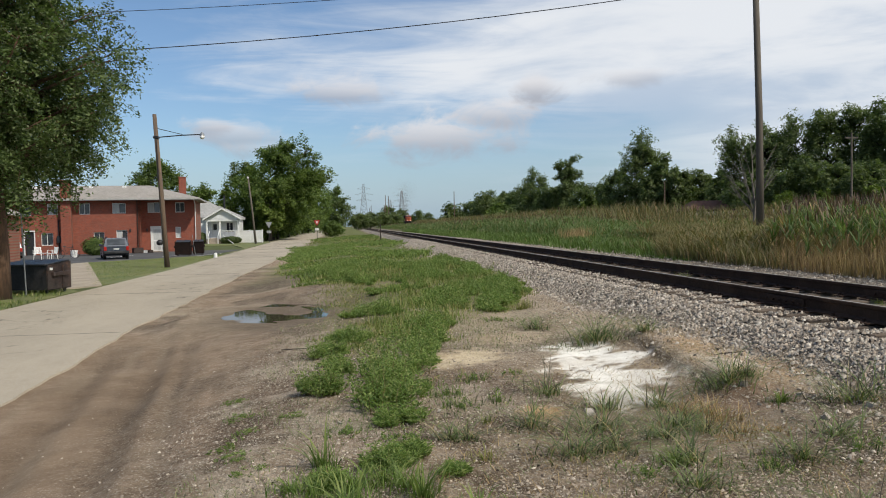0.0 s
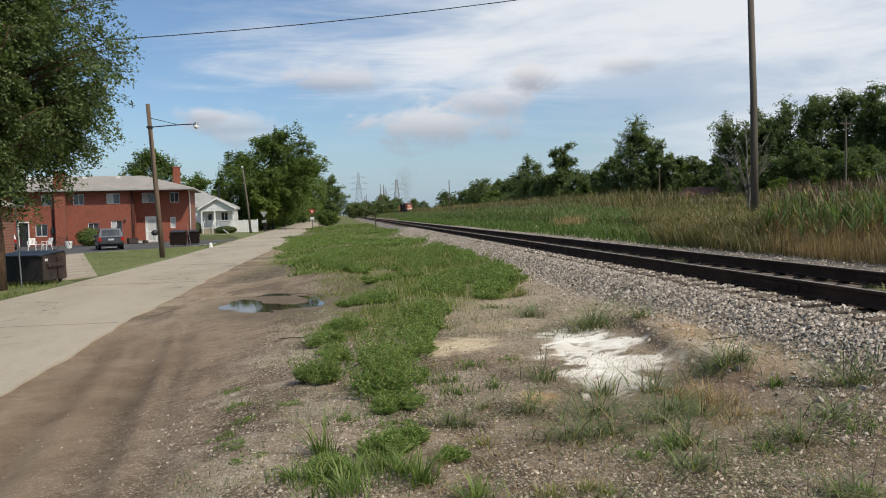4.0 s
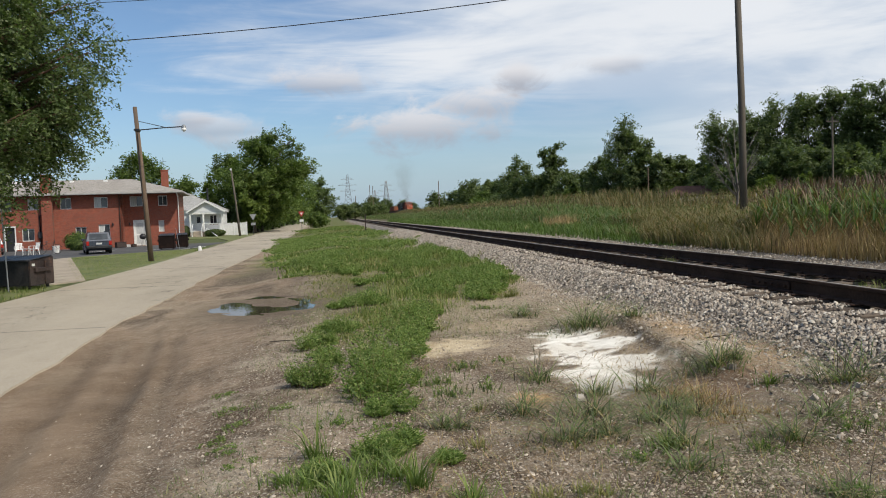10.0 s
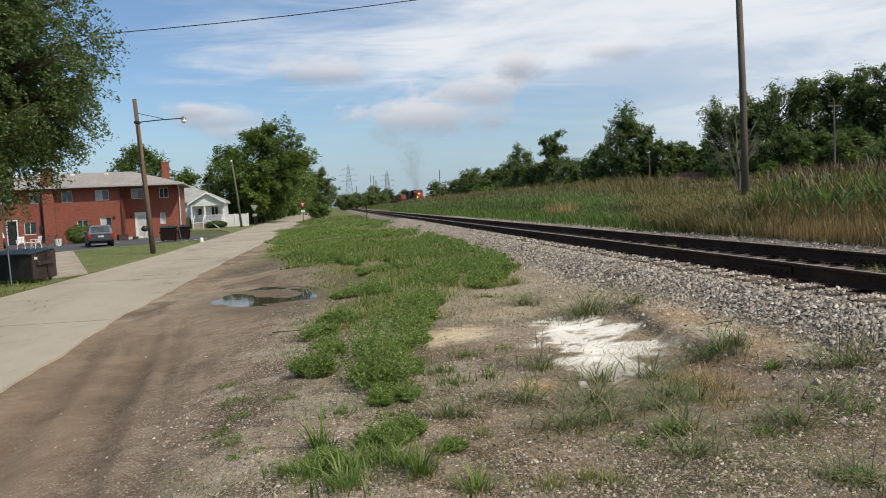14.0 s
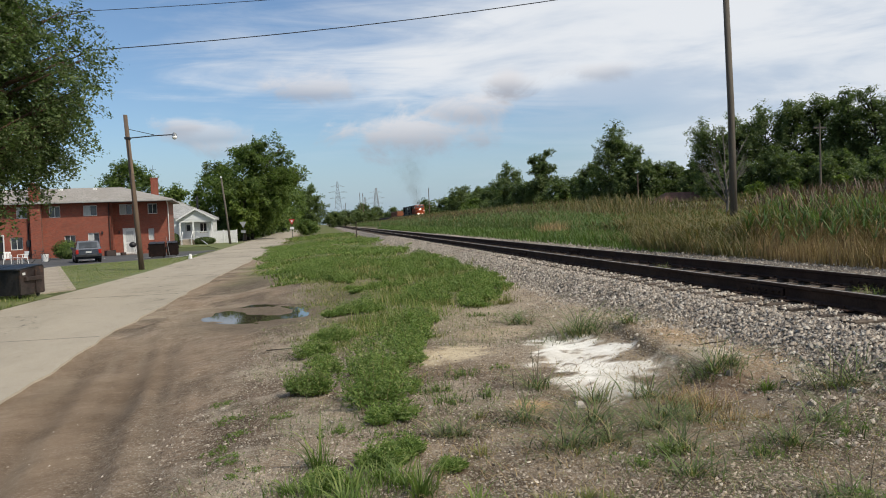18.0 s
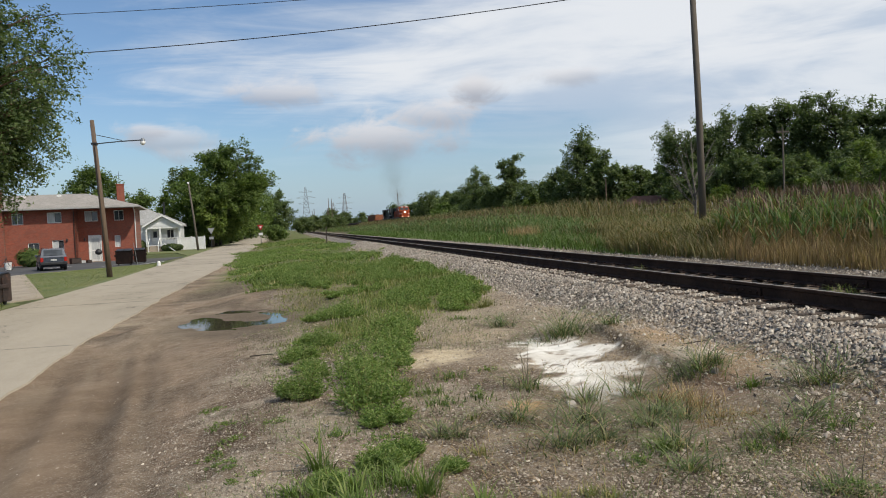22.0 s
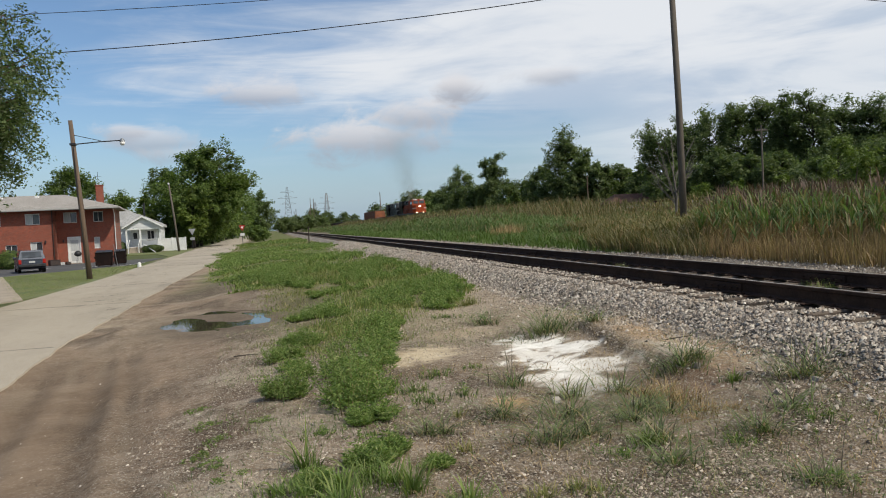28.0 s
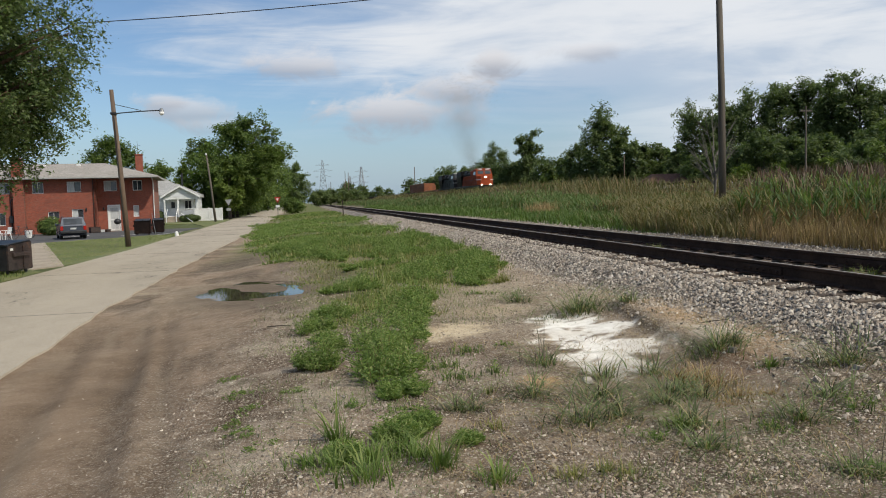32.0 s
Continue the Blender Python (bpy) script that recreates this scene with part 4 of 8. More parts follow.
def build_track():
    track = thing("railway_track", pose(TRACK_X, 0, 0), "rusty single railway track on wooden ties and ballast", "track", kind="structure")
    for s in (-1, 1):
        x = s * GAUGE / 2
        prof = [(p + x, q + RAIL_TOP_Z - 0.172) for p, q in rail_profile()]
        n = len(prof)
        v = [(p, y, q) for y in (-30, 900) for p, q in prof]
        f = [tuple(range(n)), tuple(range(n, 2 * n))[::-1]] + [(i, n + i, n + (i + 1) % n, (i + 1) % n) for i in range(n)]
        rail = part("rail", (v, f), RAIL, track, "rust-brown steel rail")
        part("running_surface", box(x - 0.024, x + 0.024, -30, 900, RAIL_TOP_Z - 0.001, RAIL_TOP_Z + 0.0015), RAIL_TOP, rail, "worn bright rail head")
        for y in (9.0, 20.9, 32.8, 44.7):
            bar = join(*[cbox(x + q * 0.03 - 0.012, x + q * 0.03 + 0.012, y - 0.42, y + 0.42, RAIL_TOP_Z - 0.145, RAIL_TOP_Z - 0.05, 0.006) for q in (-1, 1)])
            part("joint_bar", bar, RAIL, rail)
            for k in range(6):
                part("bolt", tube([(x - 0.07, y - 0.36 + k * 0.144, RAIL_TOP_Z - 0.1), (x + 0.07, y - 0.36 + k * 0.144, RAIL_TOP_Z - 0.1)], 0.016, 6), RAIL, rail)
    shapes = [cbox(-1.3, 1.3, -0.11, 0.11, -0.17, 0.0, 0.015) for _ in range(4)]
    meshes = []
    for k, (v, f) in enumerate(shapes):
        r = random.Random(k)
        ob = part("tie", ([(x + r.uniform(-0.02, 0.02), y + r.uniform(-0.012, 0.012), z + r.uniform(-0.008, 0.004)) for x, y, z in v], f), TIE, track)
        meshes.append(ob)
    y = -6.16
    r = random.Random(5)
    for i in range(296):
        src = meshes[i % 4]
        ob = src if i < 4 else new("tie", src.data)
        ob.parent = track
        ob.location = (r.uniform(-0.05, 0.05), y, RAIL_TOP_Z - 0.172 - 0.012 + r.uniform(-0.012, 0.004))
        ob.rotation_euler = (r.uniform(-0.01, 0.01), r.uniform(-0.008, 0.008), r.uniform(-0.02, 0.02))
        y += 0.52
    plates, spikes = [], []
    for i in range(132):
        yy = -6.16 + i * 0.52
        for s in (-1, 1):
            x = s * GAUGE / 2
            plates.append(cbox(x - 0.17, x + 0.17, yy - 0.09, yy + 0.09, RAIL_TOP_Z - 0.182, RAIL_TOP_Z - 0.166, 0.004))
            spikes += [box(x + q * 0.1 - 0.014, x + q * 0.1 + 0.014, yy - 0.05 * q - 0.014, yy - 0.05 * q + 0.014, RAIL_TOP_Z - 0.17, RAIL_TOP_Z - 0.135) for q in (-1, 1)]
    tagged(part("tie_plates", join(*plates), RAIL, track, "rusty steel tie plates"), kind="stuff")
    tagged(part("spikes", join(*spikes), RAIL, track, "rusty track spikes"), kind="stuff")
    far = []
    for i in range(300):
        yy = -6.16 + 296 * 0.52 + i * 0.52
        far.append(box(-1.3, 1.3, yy - 0.11, yy + 0.11, RAIL_TOP_Z - 0.3, RAIL_TOP_Z - 0.18))
    tagged(part("far_ties", join(*far), TIE, track), kind="stuff")
    return track


build_track()


def build_ballast():
    n = 115000
    y = np.where(rng.random(n) < 0.1, -6 + 10 * rng.random(n), 4.0 + 56 * rng.random(n) ** 1.7)
    x = np.where(rng.random(n) < 0.74, 4.0 + 1.5 * rng.random(n) ** 0.75, 5.5 + 3.8 * rng.random(n))
    spill = rng.random(n) < 0.06
    x = np.where(spill, 3.2 + 1.1 * rng.random(n) ** 0.5, x)
    keep = rng.random(n) < np.where(x < 5.4, np.clip((x - stone_edge(y) + 0.2 + 0.9 * (fractal(x, y, 1.2, 45) - 0.5)) / 0.5, 0.05 + 0.1 * spill, 1), 1)
    x, y = x[keep], y[keep]
    size = (0.014 + 0.032 * rng.random(len(x)) ** 1.5) * (1 + y * 0.014)
    z = land(x, y) + size * 0.22
    tie = (np.abs(x - TRACK_X) < 1.3)
    z = np.where(tie, np.minimum(z, RAIL_TOP_Z - 0.232), z)
    off = (y - 3.2 + 0.26) % 0.52 - 0.26
    cover = tie & (np.abs(off) < 0.125) & (np.abs(x - TRACK_X) > 0.92) & (rng.random(len(x)) < 0.4)
    z = np.where(cover, RAIL_TOP_Z - 0.176, z)
    bare = tie & ~cover & (np.abs(off) < 0.125) & (rng.random(len(x)) < 0.96)
    x, y, z, size = x[~bare], y[~bare], z[~bare], size[~bare]
    v, f = chips(np.stack([x, y, z], 1), size, 1.0)
    tagged(bulk("ballast", v, f, STONE_VARIED), "loose grey crushed stone ballast along the rails", "gravel", kind="stuff")
    n = 210000
    y = np.where(rng.random(n) < 0.04, -5 + 8.6 * rng.random(n), 3.6 + 11 * rng.random(n) ** 1.6)
    x = -2.6 + 7.4 * rng.random(n)
    dens = smooth(fractal(x, y, 1.4, 41), 0.4, 0.62)
    k = rng.random(n) < (0.25 + 0.75 * dens) * (0.015 + 0.985 * smooth(x + (fractal(x, y, 2.0, 43) - 0.5) * 1.5, -1.4, -0.3))
    for cx, cy, rx, ry in WHITE_SPOTS:
        k &= np.hypot((x - cx) / rx, (y - cy) / ry) > 0.95 * rng.random(n) ** 0.15
    x, y = x[k], y[k]
    size = 0.0055 + 0.022 * rng.random(len(x)) ** 6
    v, f = chips(np.stack([x, y, land(x, y) + size * 0.15], 1), size, 0.8)
    tagged(bulk("loose_gravel", v, f, PEBBLE_VARIED), "scattered pale limestone chips on bare earth", "gravel", kind="stuff")
    # larger loose rocks that stand out
    for bx, by, s in ((2.15, 6.07, 0.085), (3.64, 6.42, 0.095), (0.14, 6.23, 0.05), (0.96, 6.4, 0.05), (3.74, 5.39, 0.08), (2.67, 5.72, 0.06), (3.95, 6.05, 0.06), (4.2, 5.5, 0.09)):
        v, f = stones(np.zeros((1, 3)), np.array([s]), 0.55)
        ob = solid("rock", v, f, PEBBLE)
        ob.location = (bx, by, z_at(bx, by) + s * 0.12)
        tagged(ob, "small pale limestone rock lying on the earth", "rock", "loose rocks")


def varied(name, colours, rough=0.95):
    """Stones whose colour differs from piece to piece."""
    m, t, b = material(name)
    g = node(t, "ShaderNodeNewGeometry").outputs["Random Per Island"]
    cr = node(t, "ShaderNodeValToRGB")
    t.links.new(g, cr.inputs[0])
    els = cr.color_ramp.elements
    while len(els) < len(colours):
        els.new(0.5)
    for i, c in enumerate(colours):
        els[i].position, els[i].color = i / (len(colours) - 1), (*c, 1)
    vec = node(t, "ShaderNodeTexCoord").outputs["Object"]
    n = noise_of(t, vec, 45, 4)
    t.links.new(mix_node(t, ramp_node(t, n, 0.35, 0.7, 0, 0.5), cr.outputs[0], mix_node(t, 1.0, cr.outputs[0], (0.6, 0.58, 0.56), "MULTIPLY")), b.inputs["Base Color"])
    b.inputs["Roughness"].default_value = rough
    bump(t, b, n, 0.4)
    return m


STONE_VARIED = varied("ballast_stone", ((0.09, 0.077, 0.064), (0.33, 0.288, 0.24), (0.48, 0.43, 0.36), (0.38, 0.31, 0.24), (0.17, 0.147, 0.124), (0.66, 0.60, 0.51)))
PEBBLE_VARIED = varied("gravel_chips", ((0.07, 0.05, 0.038), (0.40, 0.335, 0.255), (0.13, 0.098, 0.07), (0.52, 0.445, 0.35), (0.20, 0.15, 0.11), (0.64, 0.57, 0.47)))
build_ballast()

# ---- trees ----
def tree_parts(seed, height, radius, trunk_h, trunk_r, count, leaf, squash=1.0, lean=(0, 0), lobes=16, low=0.0, twig=0.34, droop=0.25, loose=0.20):
    """Limbs and crown of one tree standing at the origin: boughs, twigs on the boughs, leaves along the twigs. low: how far the crown hangs below the fork."""
    r = np.random.default_rng(seed)
    cz0, cz1 = trunk_h - low, height
    mid = np.array((lean[0] * 0.6, lean[1] * 0.6, (cz0 + cz1) / 2))
    half = np.array((radius, radius, (cz1 - cz0) / 2))
    nb, nt = int(lobes * 4.2), 16
    # boughs: ends spread over the crown, each with its own reach
    k = np.arange(nb) + 0.5
    up, a = 1 - 2 * k / nb, k * 2.39996 + r.normal(size=nb) * 0.5
    d = np.stack([np.sqrt(1 - up ** 2) * np.cos(a), np.sqrt(1 - up ** 2) * np.sin(a), up], 1) + r.normal(size=(nb, 3)) * 0.16
    d /= np.linalg.norm(d, axis=1, keepdims=True)
    reach = 0.42 + 0.5 * r.random(nb) ** 0.8
    ends = mid + d * half * reach[:, None]
    if seed % 2:
        ends[:, :2] = mid[:2] + (ends[:, :2] - mid[:2]) * (1 - 0.3 * np.clip(d[:, 2:], 0, 1))
    ends[:, :2] += np.array(lean) * np.clip(d[:, 2:], 0, 1) * 0.6
    starts = np.stack([mid[0] * 0.5 + 0 * up, mid[1] * 0.5 + 0 * up, np.clip(ends[:, 2] - 0.5 * np.hypot(*(ends - mid)[:, :2].T), trunk_h * 0.8, mid[2] + 0.4 * half[2])], 1)
    # twigs leave the outer half of the bough, more of them near its end
    s = 1 - 0.55 * r.random((nb, nt)) ** 1.3
    base = starts[:, None] + (ends - starts)[:, None] * s[..., None]
    td = d[:, None] * 0.55 + r.normal(size=(nb, nt, 3)) * 0.75 + np.array((0, 0, 0.22))
    td /= np.linalg.norm(td, axis=2, keepdims=True)
    tl = radius * twig * (0.45 + 0.9 * r.random((nb, nt))) * (0.75 + 0.5 * r.random((nb, 1)))
    base, td, tl = base.reshape(-1, 3), td.reshape(-1, 3), tl.ravel()
    which = r.choice(nb * nt, size=count, p=tl / tl.sum())
    u = r.random(count) ** 0.75
    at = base[which] + td[which] * (u * tl[which])[:, None] + r.normal(size=(count, 3)) * (loose * tl[which] * (1.15 - 0.6 * u))[:, None]
    at[:, 2] -= droop * tl[which] * u ** 2
    at[:, 2] = mid[2] + (at[:, 2] - mid[2]) * squash
    kz = (height - cz0) / (np.percentile(at[:, 2], 99.7) - np.percentile(at[:, 2], 0.3))
    z0 = np.percentile(at[:, 2], 0.3)
    kr = radius / np.percentile(np.hypot(at[:, 0] - mid[0], at[:, 1] - mid[1]), 96)

    def fitted(p):
        q = np.array(p, float).reshape(-1, 3)
        q[:, 2] = cz0 + (q[:, 2] - z0) * kz
        q[:, :2] = mid[:2] + (q[:, :2] - mid[:2]) * kr
        return q
    at = fitted(at)
    normal = td[which] * 0.35 + r.normal(size=at.shape) * 0.5 + np.array((0, 0, 0.75))
    crown = leaves(at, leaf * (0.55 + 0.8 * r.random(count)), normal, 1.6)
    starts, ends, tips = fitted(starts), fitted(ends), fitted(base + td * (tl * 0.8)[:, None]).reshape(nb, nt, 3)
    twig_base = fitted(base).reshape(nb, nt, 3)
    fork = (lean[0] * 0.15, lean[1] * 0.15, trunk_h * 0.95)
    limbs = [tube([(0, 0, -0.3), (0.002 * height, 0, trunk_h * 0.35), (lean[0] * 0.08, lean[1] * 0.08, trunk_h * 0.7), fork, tuple(mid * 0.5 + np.array(fork) * 0.5), tuple(mid + np.array((0, 0, half[2] * 0.4)))],
                  [trunk_r * 1.25, trunk_r * 1.02, trunk_r * 0.9, trunk_r * 0.8, trunk_r * 0.5, trunk_r * 0.2], 10)]
    for i in range(nb):
        bend = (starts[i] + ends[i]) / 2 + r.normal(size=3) * radius * 0.04 + np.array((0, 0, 0.05 * radius))
        limbs.append(tube([tuple(starts[i]), tuple(bend), tuple(ends[i])], [trunk_r * 0.34, trunk_r * 0.2, trunk_r * 0.05], 5 if leaf < 0.1 else 3))
        for j in range(0, nt, 5) if leaf < 0.1 else ():
            limbs.append(tube([tuple(twig_base[i, j]), tuple(tips[i, j])], [trunk_r * 0.06, trunk_r * 0.02], 3))
    return join(*limbs), crown


def make_tree(x, y, label, group, seed, height, radius, trunk_h, trunk_r, count, leaf, mat, bark=None, base=None, **more):
    limbs, crown = tree_parts(seed, height, radius, trunk_h, trunk_r, count, leaf, **more)
    ob = thing("tree", pose(x, y, z_at(x, y) if base is None else base), label, "tree", group)
    part("trunk", limbs, bark or BARK_DARK, ob, smooth=True)
    bulk("crown", crown[0], crown[1], mat, ob)
    return ob


def make_trees():
    # the tree that hangs over the verge
    make_tree(-9.98, 24.0, "broad leafy tree with brown bark overhanging the road verge", "", 11, 11.3, 3.88, 4.2, 0.25, 225000, 0.075, LEAF_NEAR, BARK, LOT_Z, lobes=46, low=1.65, lean=(-0.7, 0.5), twig=0.24, droop=0.5, loose=0.115)
    # big tree beyond the white house, and its neighbours along the road
    big = make_tree(-12.9, 122, "large spreading green tree with a bare branch behind a white fence", "trees along the road", 21, 15.3, 6.7, 4.0, 0.45, 52000, 0.24, LEAF_MID, base=LOT_Z, lobes=11, low=2.4, lean=(3.4, 0), twig=0.30, loose=0.15)
    part("bare_branch", join(tube([(4.2, -1.5, 10.5), (6.0, -2, 13.0), (7.0, -2, 13.7), (7.9, -2, 14.3)], [0.12, 0.08, 0.06, 0.03], 6), tube([(6.6, -2, 13.4), (7.0, -2.1, 14.2)], [0.05, 0.02], 5)), DEAD, big, "bare grey dead branch")
    make_tree(-12.2, 127, "green tree with boughs reaching over the road", "trees along the road", 23, 11.6, 3.6, 4.5, 0.3, 14000, 0.25, LEAF_BRIGHT, base=LOT_Z, lobes=14, low=1.6, lean=(8.0, 0))
    for x, y, h, rr, s in ((-16.4, 127, 12.6, 3.6, 25), (-19.0, 124, 8.6, 1.8, 28), (-11.6, 117, 8.4, 2.6, 27), (-12.0, 133, 9.0, 3.2, 29), (-12.6, 150, 11.0, 4.2, 31), (-13.6, 175, 13.0, 5.0, 33), (-13.6, 205, 15.5, 8.2, 35), (-17, 190, 14, 5, 37), (-14.4, 240, 17.5, 9.2, 39), (-4.4, 262, 14.5, 5.6, 34), (-7.0, 330, 19, 6.0, 36), (-12.3, 160, 11.5, 4.8, 32)):
        make_tree(x, y, "green tree beside the road", "trees along the road", s, h, rr, 2.6, 0.22, 10000, 0.28 if y < 160 else 0.42, LEAF_BRIGHT if s in (27, 28) else LEAF_FAR if s in (25, 34) else LEAF_MID, base=LOT_Z, lobes=8, low=1.8, loose=0.16)
    make_tree(-25.3, 108, "green tree behind the brick house", "", 41, 11.4, 3.4, 4.0, 0.25, 14000, 0.24, LEAF_MID, base=LOT_Z, lobes=12, low=1.0)
    make_tree(-20.0, 110, "green tree behind the brick house", "", 43, 8.2, 2.6, 3.0, 0.2, 9000, 0.24, LEAF_MID, base=LOT_Z, lobes=9, low=1.0)
    # beyond the field
    g = "trees beyond the field"

    def beyond(label, seed, x, y, height, radius, trunk_h, trunk_r, count, leaf, mat=LEAF_FAR, **more):
        return make_tree(x, y, label, g, seed, height, radius, trunk_h, trunk_r, count, leaf, mat, **more)
    beyond("dark green leaning tree with a topmost clump beyond the field", 54, 41.6, 149.1, 13.9, 3.0, 7.0, 0.36, 20000, 0.27, lobes=11, low=4.4, lean=(2.2, 0))
    for i, (x, y, h, rr) in enumerate(((43.0, 170.4, 13.0, 3.9), (43.0, 181.9, 11.5, 3.5), (42.0, 155.9, 8.4, 3.3))):
        beyond("dark green tree beyond the field", 57 + i, x, y, h, rr, 2.6, 0.25, 9000, 0.32, lobes=9, low=2.2)
    beyond("tall dark green tree beyond the field", 55, 44.0, 111.3, 14.2, 3.3, 5.0, 0.34, 22000, 0.22, lobes=16, low=3.4, squash=1.2)
    for i, (x, y, h, rr) in enumerate(((50.0, 103.5, 7.7, 2.4), (52.0, 112.4, 8.4, 2.5), (50.0, 98.5, 7.5, 2.0), (46.0, 103.0, 8.3, 2.4), (45.0, 106.5, 10.2, 2.3), (44.0, 106.7, 7.5, 2.6), (43.0, 119.5, 9.1, 2.9), (43.0, 127.3, 7.8, 2.5), (43.0, 135.9, 7.8, 2.9), (43.0, 115.1, 6.9, 2.5), (44.0, 241.4, 11.3, 4.9), (44.0, 214.6, 9.7, 3.8), (44.0, 264.3, 8.1, 3.4), (46.0, 208.7, 9.7, 3.8))):
        beyond("dark green tree beyond the field", 61 + i, x, y, h, rr, 2.0, 0.2, 9000, 0.26 if y < 140 else 0.4, lobes=9, low=1.7)
    for i, (x, y, h, rr) in enumerate(((49.4, 89.2, 11.8, 3.2), (49.0, 85.1, 12.0, 3.1), (52.0, 84.2, 12.8, 3.2), (54.0, 81.3, 12.9, 2.9), (56.0, 79.6, 13.1, 2.9), (57.0, 76.3, 13.3, 2.9), (58.0, 73.6, 13.0, 3.0), (60.0, 71.9, 12.0, 3.1), (62.0, 69.8, 11.6, 3.2), (64.0, 67.5, 11.2, 3.2))):
        beyond("tall dense dark green tree beyond the field", 80 + i, x, y, h, rr, 3.5, 0.3, 22000, 0.19, lobes=14, low=2.6, lean=(-2.2, 0) if i == 0 else (0, 0))
    for i, (x, y, h, rr) in enumerate(((44.0, 79.5, 6.1, 2.7), (45.0, 75.6, 6.0, 2.7), (46.0, 72.3, 7.1, 2.1), (47.0, 69.0, 6.2, 2.5), (48.0, 65.1, 5.9, 2.5), (48.0, 60.7, 5.0, 2.4), (50.0, 59.0, 4.9, 2.6), (55, 66, 7.5, 3.0), (58, 62, 7.0, 3.0))):
        beyond("dark green understorey tree beyond the field", 91 + i, x, y, h, rr, 1.2, 0.16, 10000, 0.19, lobes=9, low=1.0)
    for i, (x, y, h, rr) in enumerate(((41.5, 69.2, 3.4, 1.3), (41.5, 63.0, 3.3, 1.2), (42.0, 57.3, 3.4, 0.9), (41.5, 127.5, 5.6, 2.4), (41.5, 219.5, 5.4, 2.3), (46.0, 55.5, 6.1, 1.9), (47.0, 53.1, 5.2, 1.4), (48.0, 51.0, 4.8, 1.5))):
        beyond("bright yellow-green bush beyond the field", 101 + i, x, y, h, rr, 0.9, 0.1, 4000, 0.18 if y < 80 else 0.34, LEAF_BRIGHT, lobes=7, low=0.7)
    r = random.Random(31)
    for i in range(24):
        q, d = 0.20 + 0.38 * i / 23, r.uniform(150, 175) if i < 13 else r.uniform(112, 125)
        k = max(1.0, 41.5 / (q * d))
        beyond("low green thicket at the field's far edge", 131 + 2 * i, q * d * k, d * k, r.uniform(4.6, 6.2) * k, r.uniform(3.0, 4.0) * k, 0.8, 0.12, 4500, 0.28 * k, LEAF_FAR if i % 4 else LEAF_MID, lobes=9, low=0.7)
    # shared shapes for the skyline
    far = [make_tree(40 + 8 * k, 300, "hazy green tree on the skyline", "skyline trees", 111 + k, 9 + k, 4.2 + 0.4 * k, 2.4, 0.3, 2600, 0.7, LEAF_FAR, lobes=12, low=1.8) for k in range(3)]
    r = random.Random(4)
    for i in range(70):
        y = r.uniform(230, 760)
        x = r.choice((r.uniform(0.115 if y > 480 else 0.17, 0.33) * y, r.uniform(0.02, 0.115) * y if y > 420 else r.uniform(0.14, 0.33) * y, -0.045 * y - r.uniform(8, 40)))
        copy_thing(far[i % 3], pose(x, y, z_at(x, y) - 0.2, 0, 0, r.uniform(0, 360)) @ Matrix.Scale(r.uniform(0.7, 1.15), 4))
    # undergrowth that closes the view below the roadside trees
    r = random.Random(52)
    for i in range(12):
        y = 119 + 6 * i + r.uniform(-3, 3)
        x = float(road_left(y)) - 2.6 - (4.5 - 0.4 * i) * (i % 2) * r.uniform(0.6, 1.0)
        make_tree(x, y, "dark undergrowth shrub below roadside trees", "roadside shrubs", 171 + 2 * i, r.uniform(3.2, 4.6), r.uniform(2.0, 2.8), 0.6, 0.1, 4500, 0.26, LEAF_MID if i % 3 else LEAF_FAR, base=LOT_Z, lobes=9, low=0.5)
    for i in range(12):
        y = 270 + 35 * i
        copy_thing(far[i % 3], pose(float(road_left(y)) - r.uniform(0.5, 4), y, LOT_Z - 0.2, 0, 0, r.uniform(0, 360)) @ Matrix.Scale(r.uniform(0.9, 1.25), 4))
        if i % 2:
            copy_thing(far[(i + 1) % 3], pose(float(road_right(y + 250)) - r.uniform(1, 6), y + 250, LOT_Z - 0.2, 0, 0, r.uniform(0, 360)) @ Matrix.Scale(r.uniform(0.6, 0.9), 4))
    # round bush between road and track, dark hedge by the crossing
    make_tree(-3.2, 148, "round green bush beside the road", "", 121, 3.0, 2.2, 0.7, 0.12, 4500, 0.26, LEAF_MID, lobes=12, low=0.6)
    for k, (x, y) in enumerate(((3.5, 290), (8.0, 295), (13, 300), (18, 305))):
        make_tree(x, y, "dark hedge tree by the level crossing", "hedge trees", 123 + 2 * k, 6.2, 4.2, 1.2, 0.2, 3500, 0.5, LEAF_FAR, lobes=12, low=1.0)
    # bare dead tree behind the pole
    r = random.Random(9)
    limbs = [tube([(0, 0, -0.2), (0.1, 0, 1.3), (0.0, 0.1, 2.6)], [0.06, 0.045, 0.03], 7)]
    for k in range(16):
        a, z0 = r.uniform(0, 6.28), r.uniform(0.8, 2.5)
        out, up = r.uniform(0.5, 1.35), r.uniform(1.0, 2.4)
        p = [(0.05, 0.05, z0), (math.cos(a) * out * 0.5, math.sin(a) * out * 0.5, z0 + up * 0.45), (math.cos(a) * out, math.sin(a) * out, z0 + up)]
        limbs.append(tube(p, [0.022, 0.012, 0.004], 5))
        for _ in range(3):
            b = a + r.uniform(-0.7, 0.7)
            limbs.append(tube([p[1], (p[1][0] + math.cos(b) * 0.5, p[1][1] + math.sin(b) * 0.5, p[1][2] + r.uniform(0.4, 0.9))], [0.009, 0.003], 4))
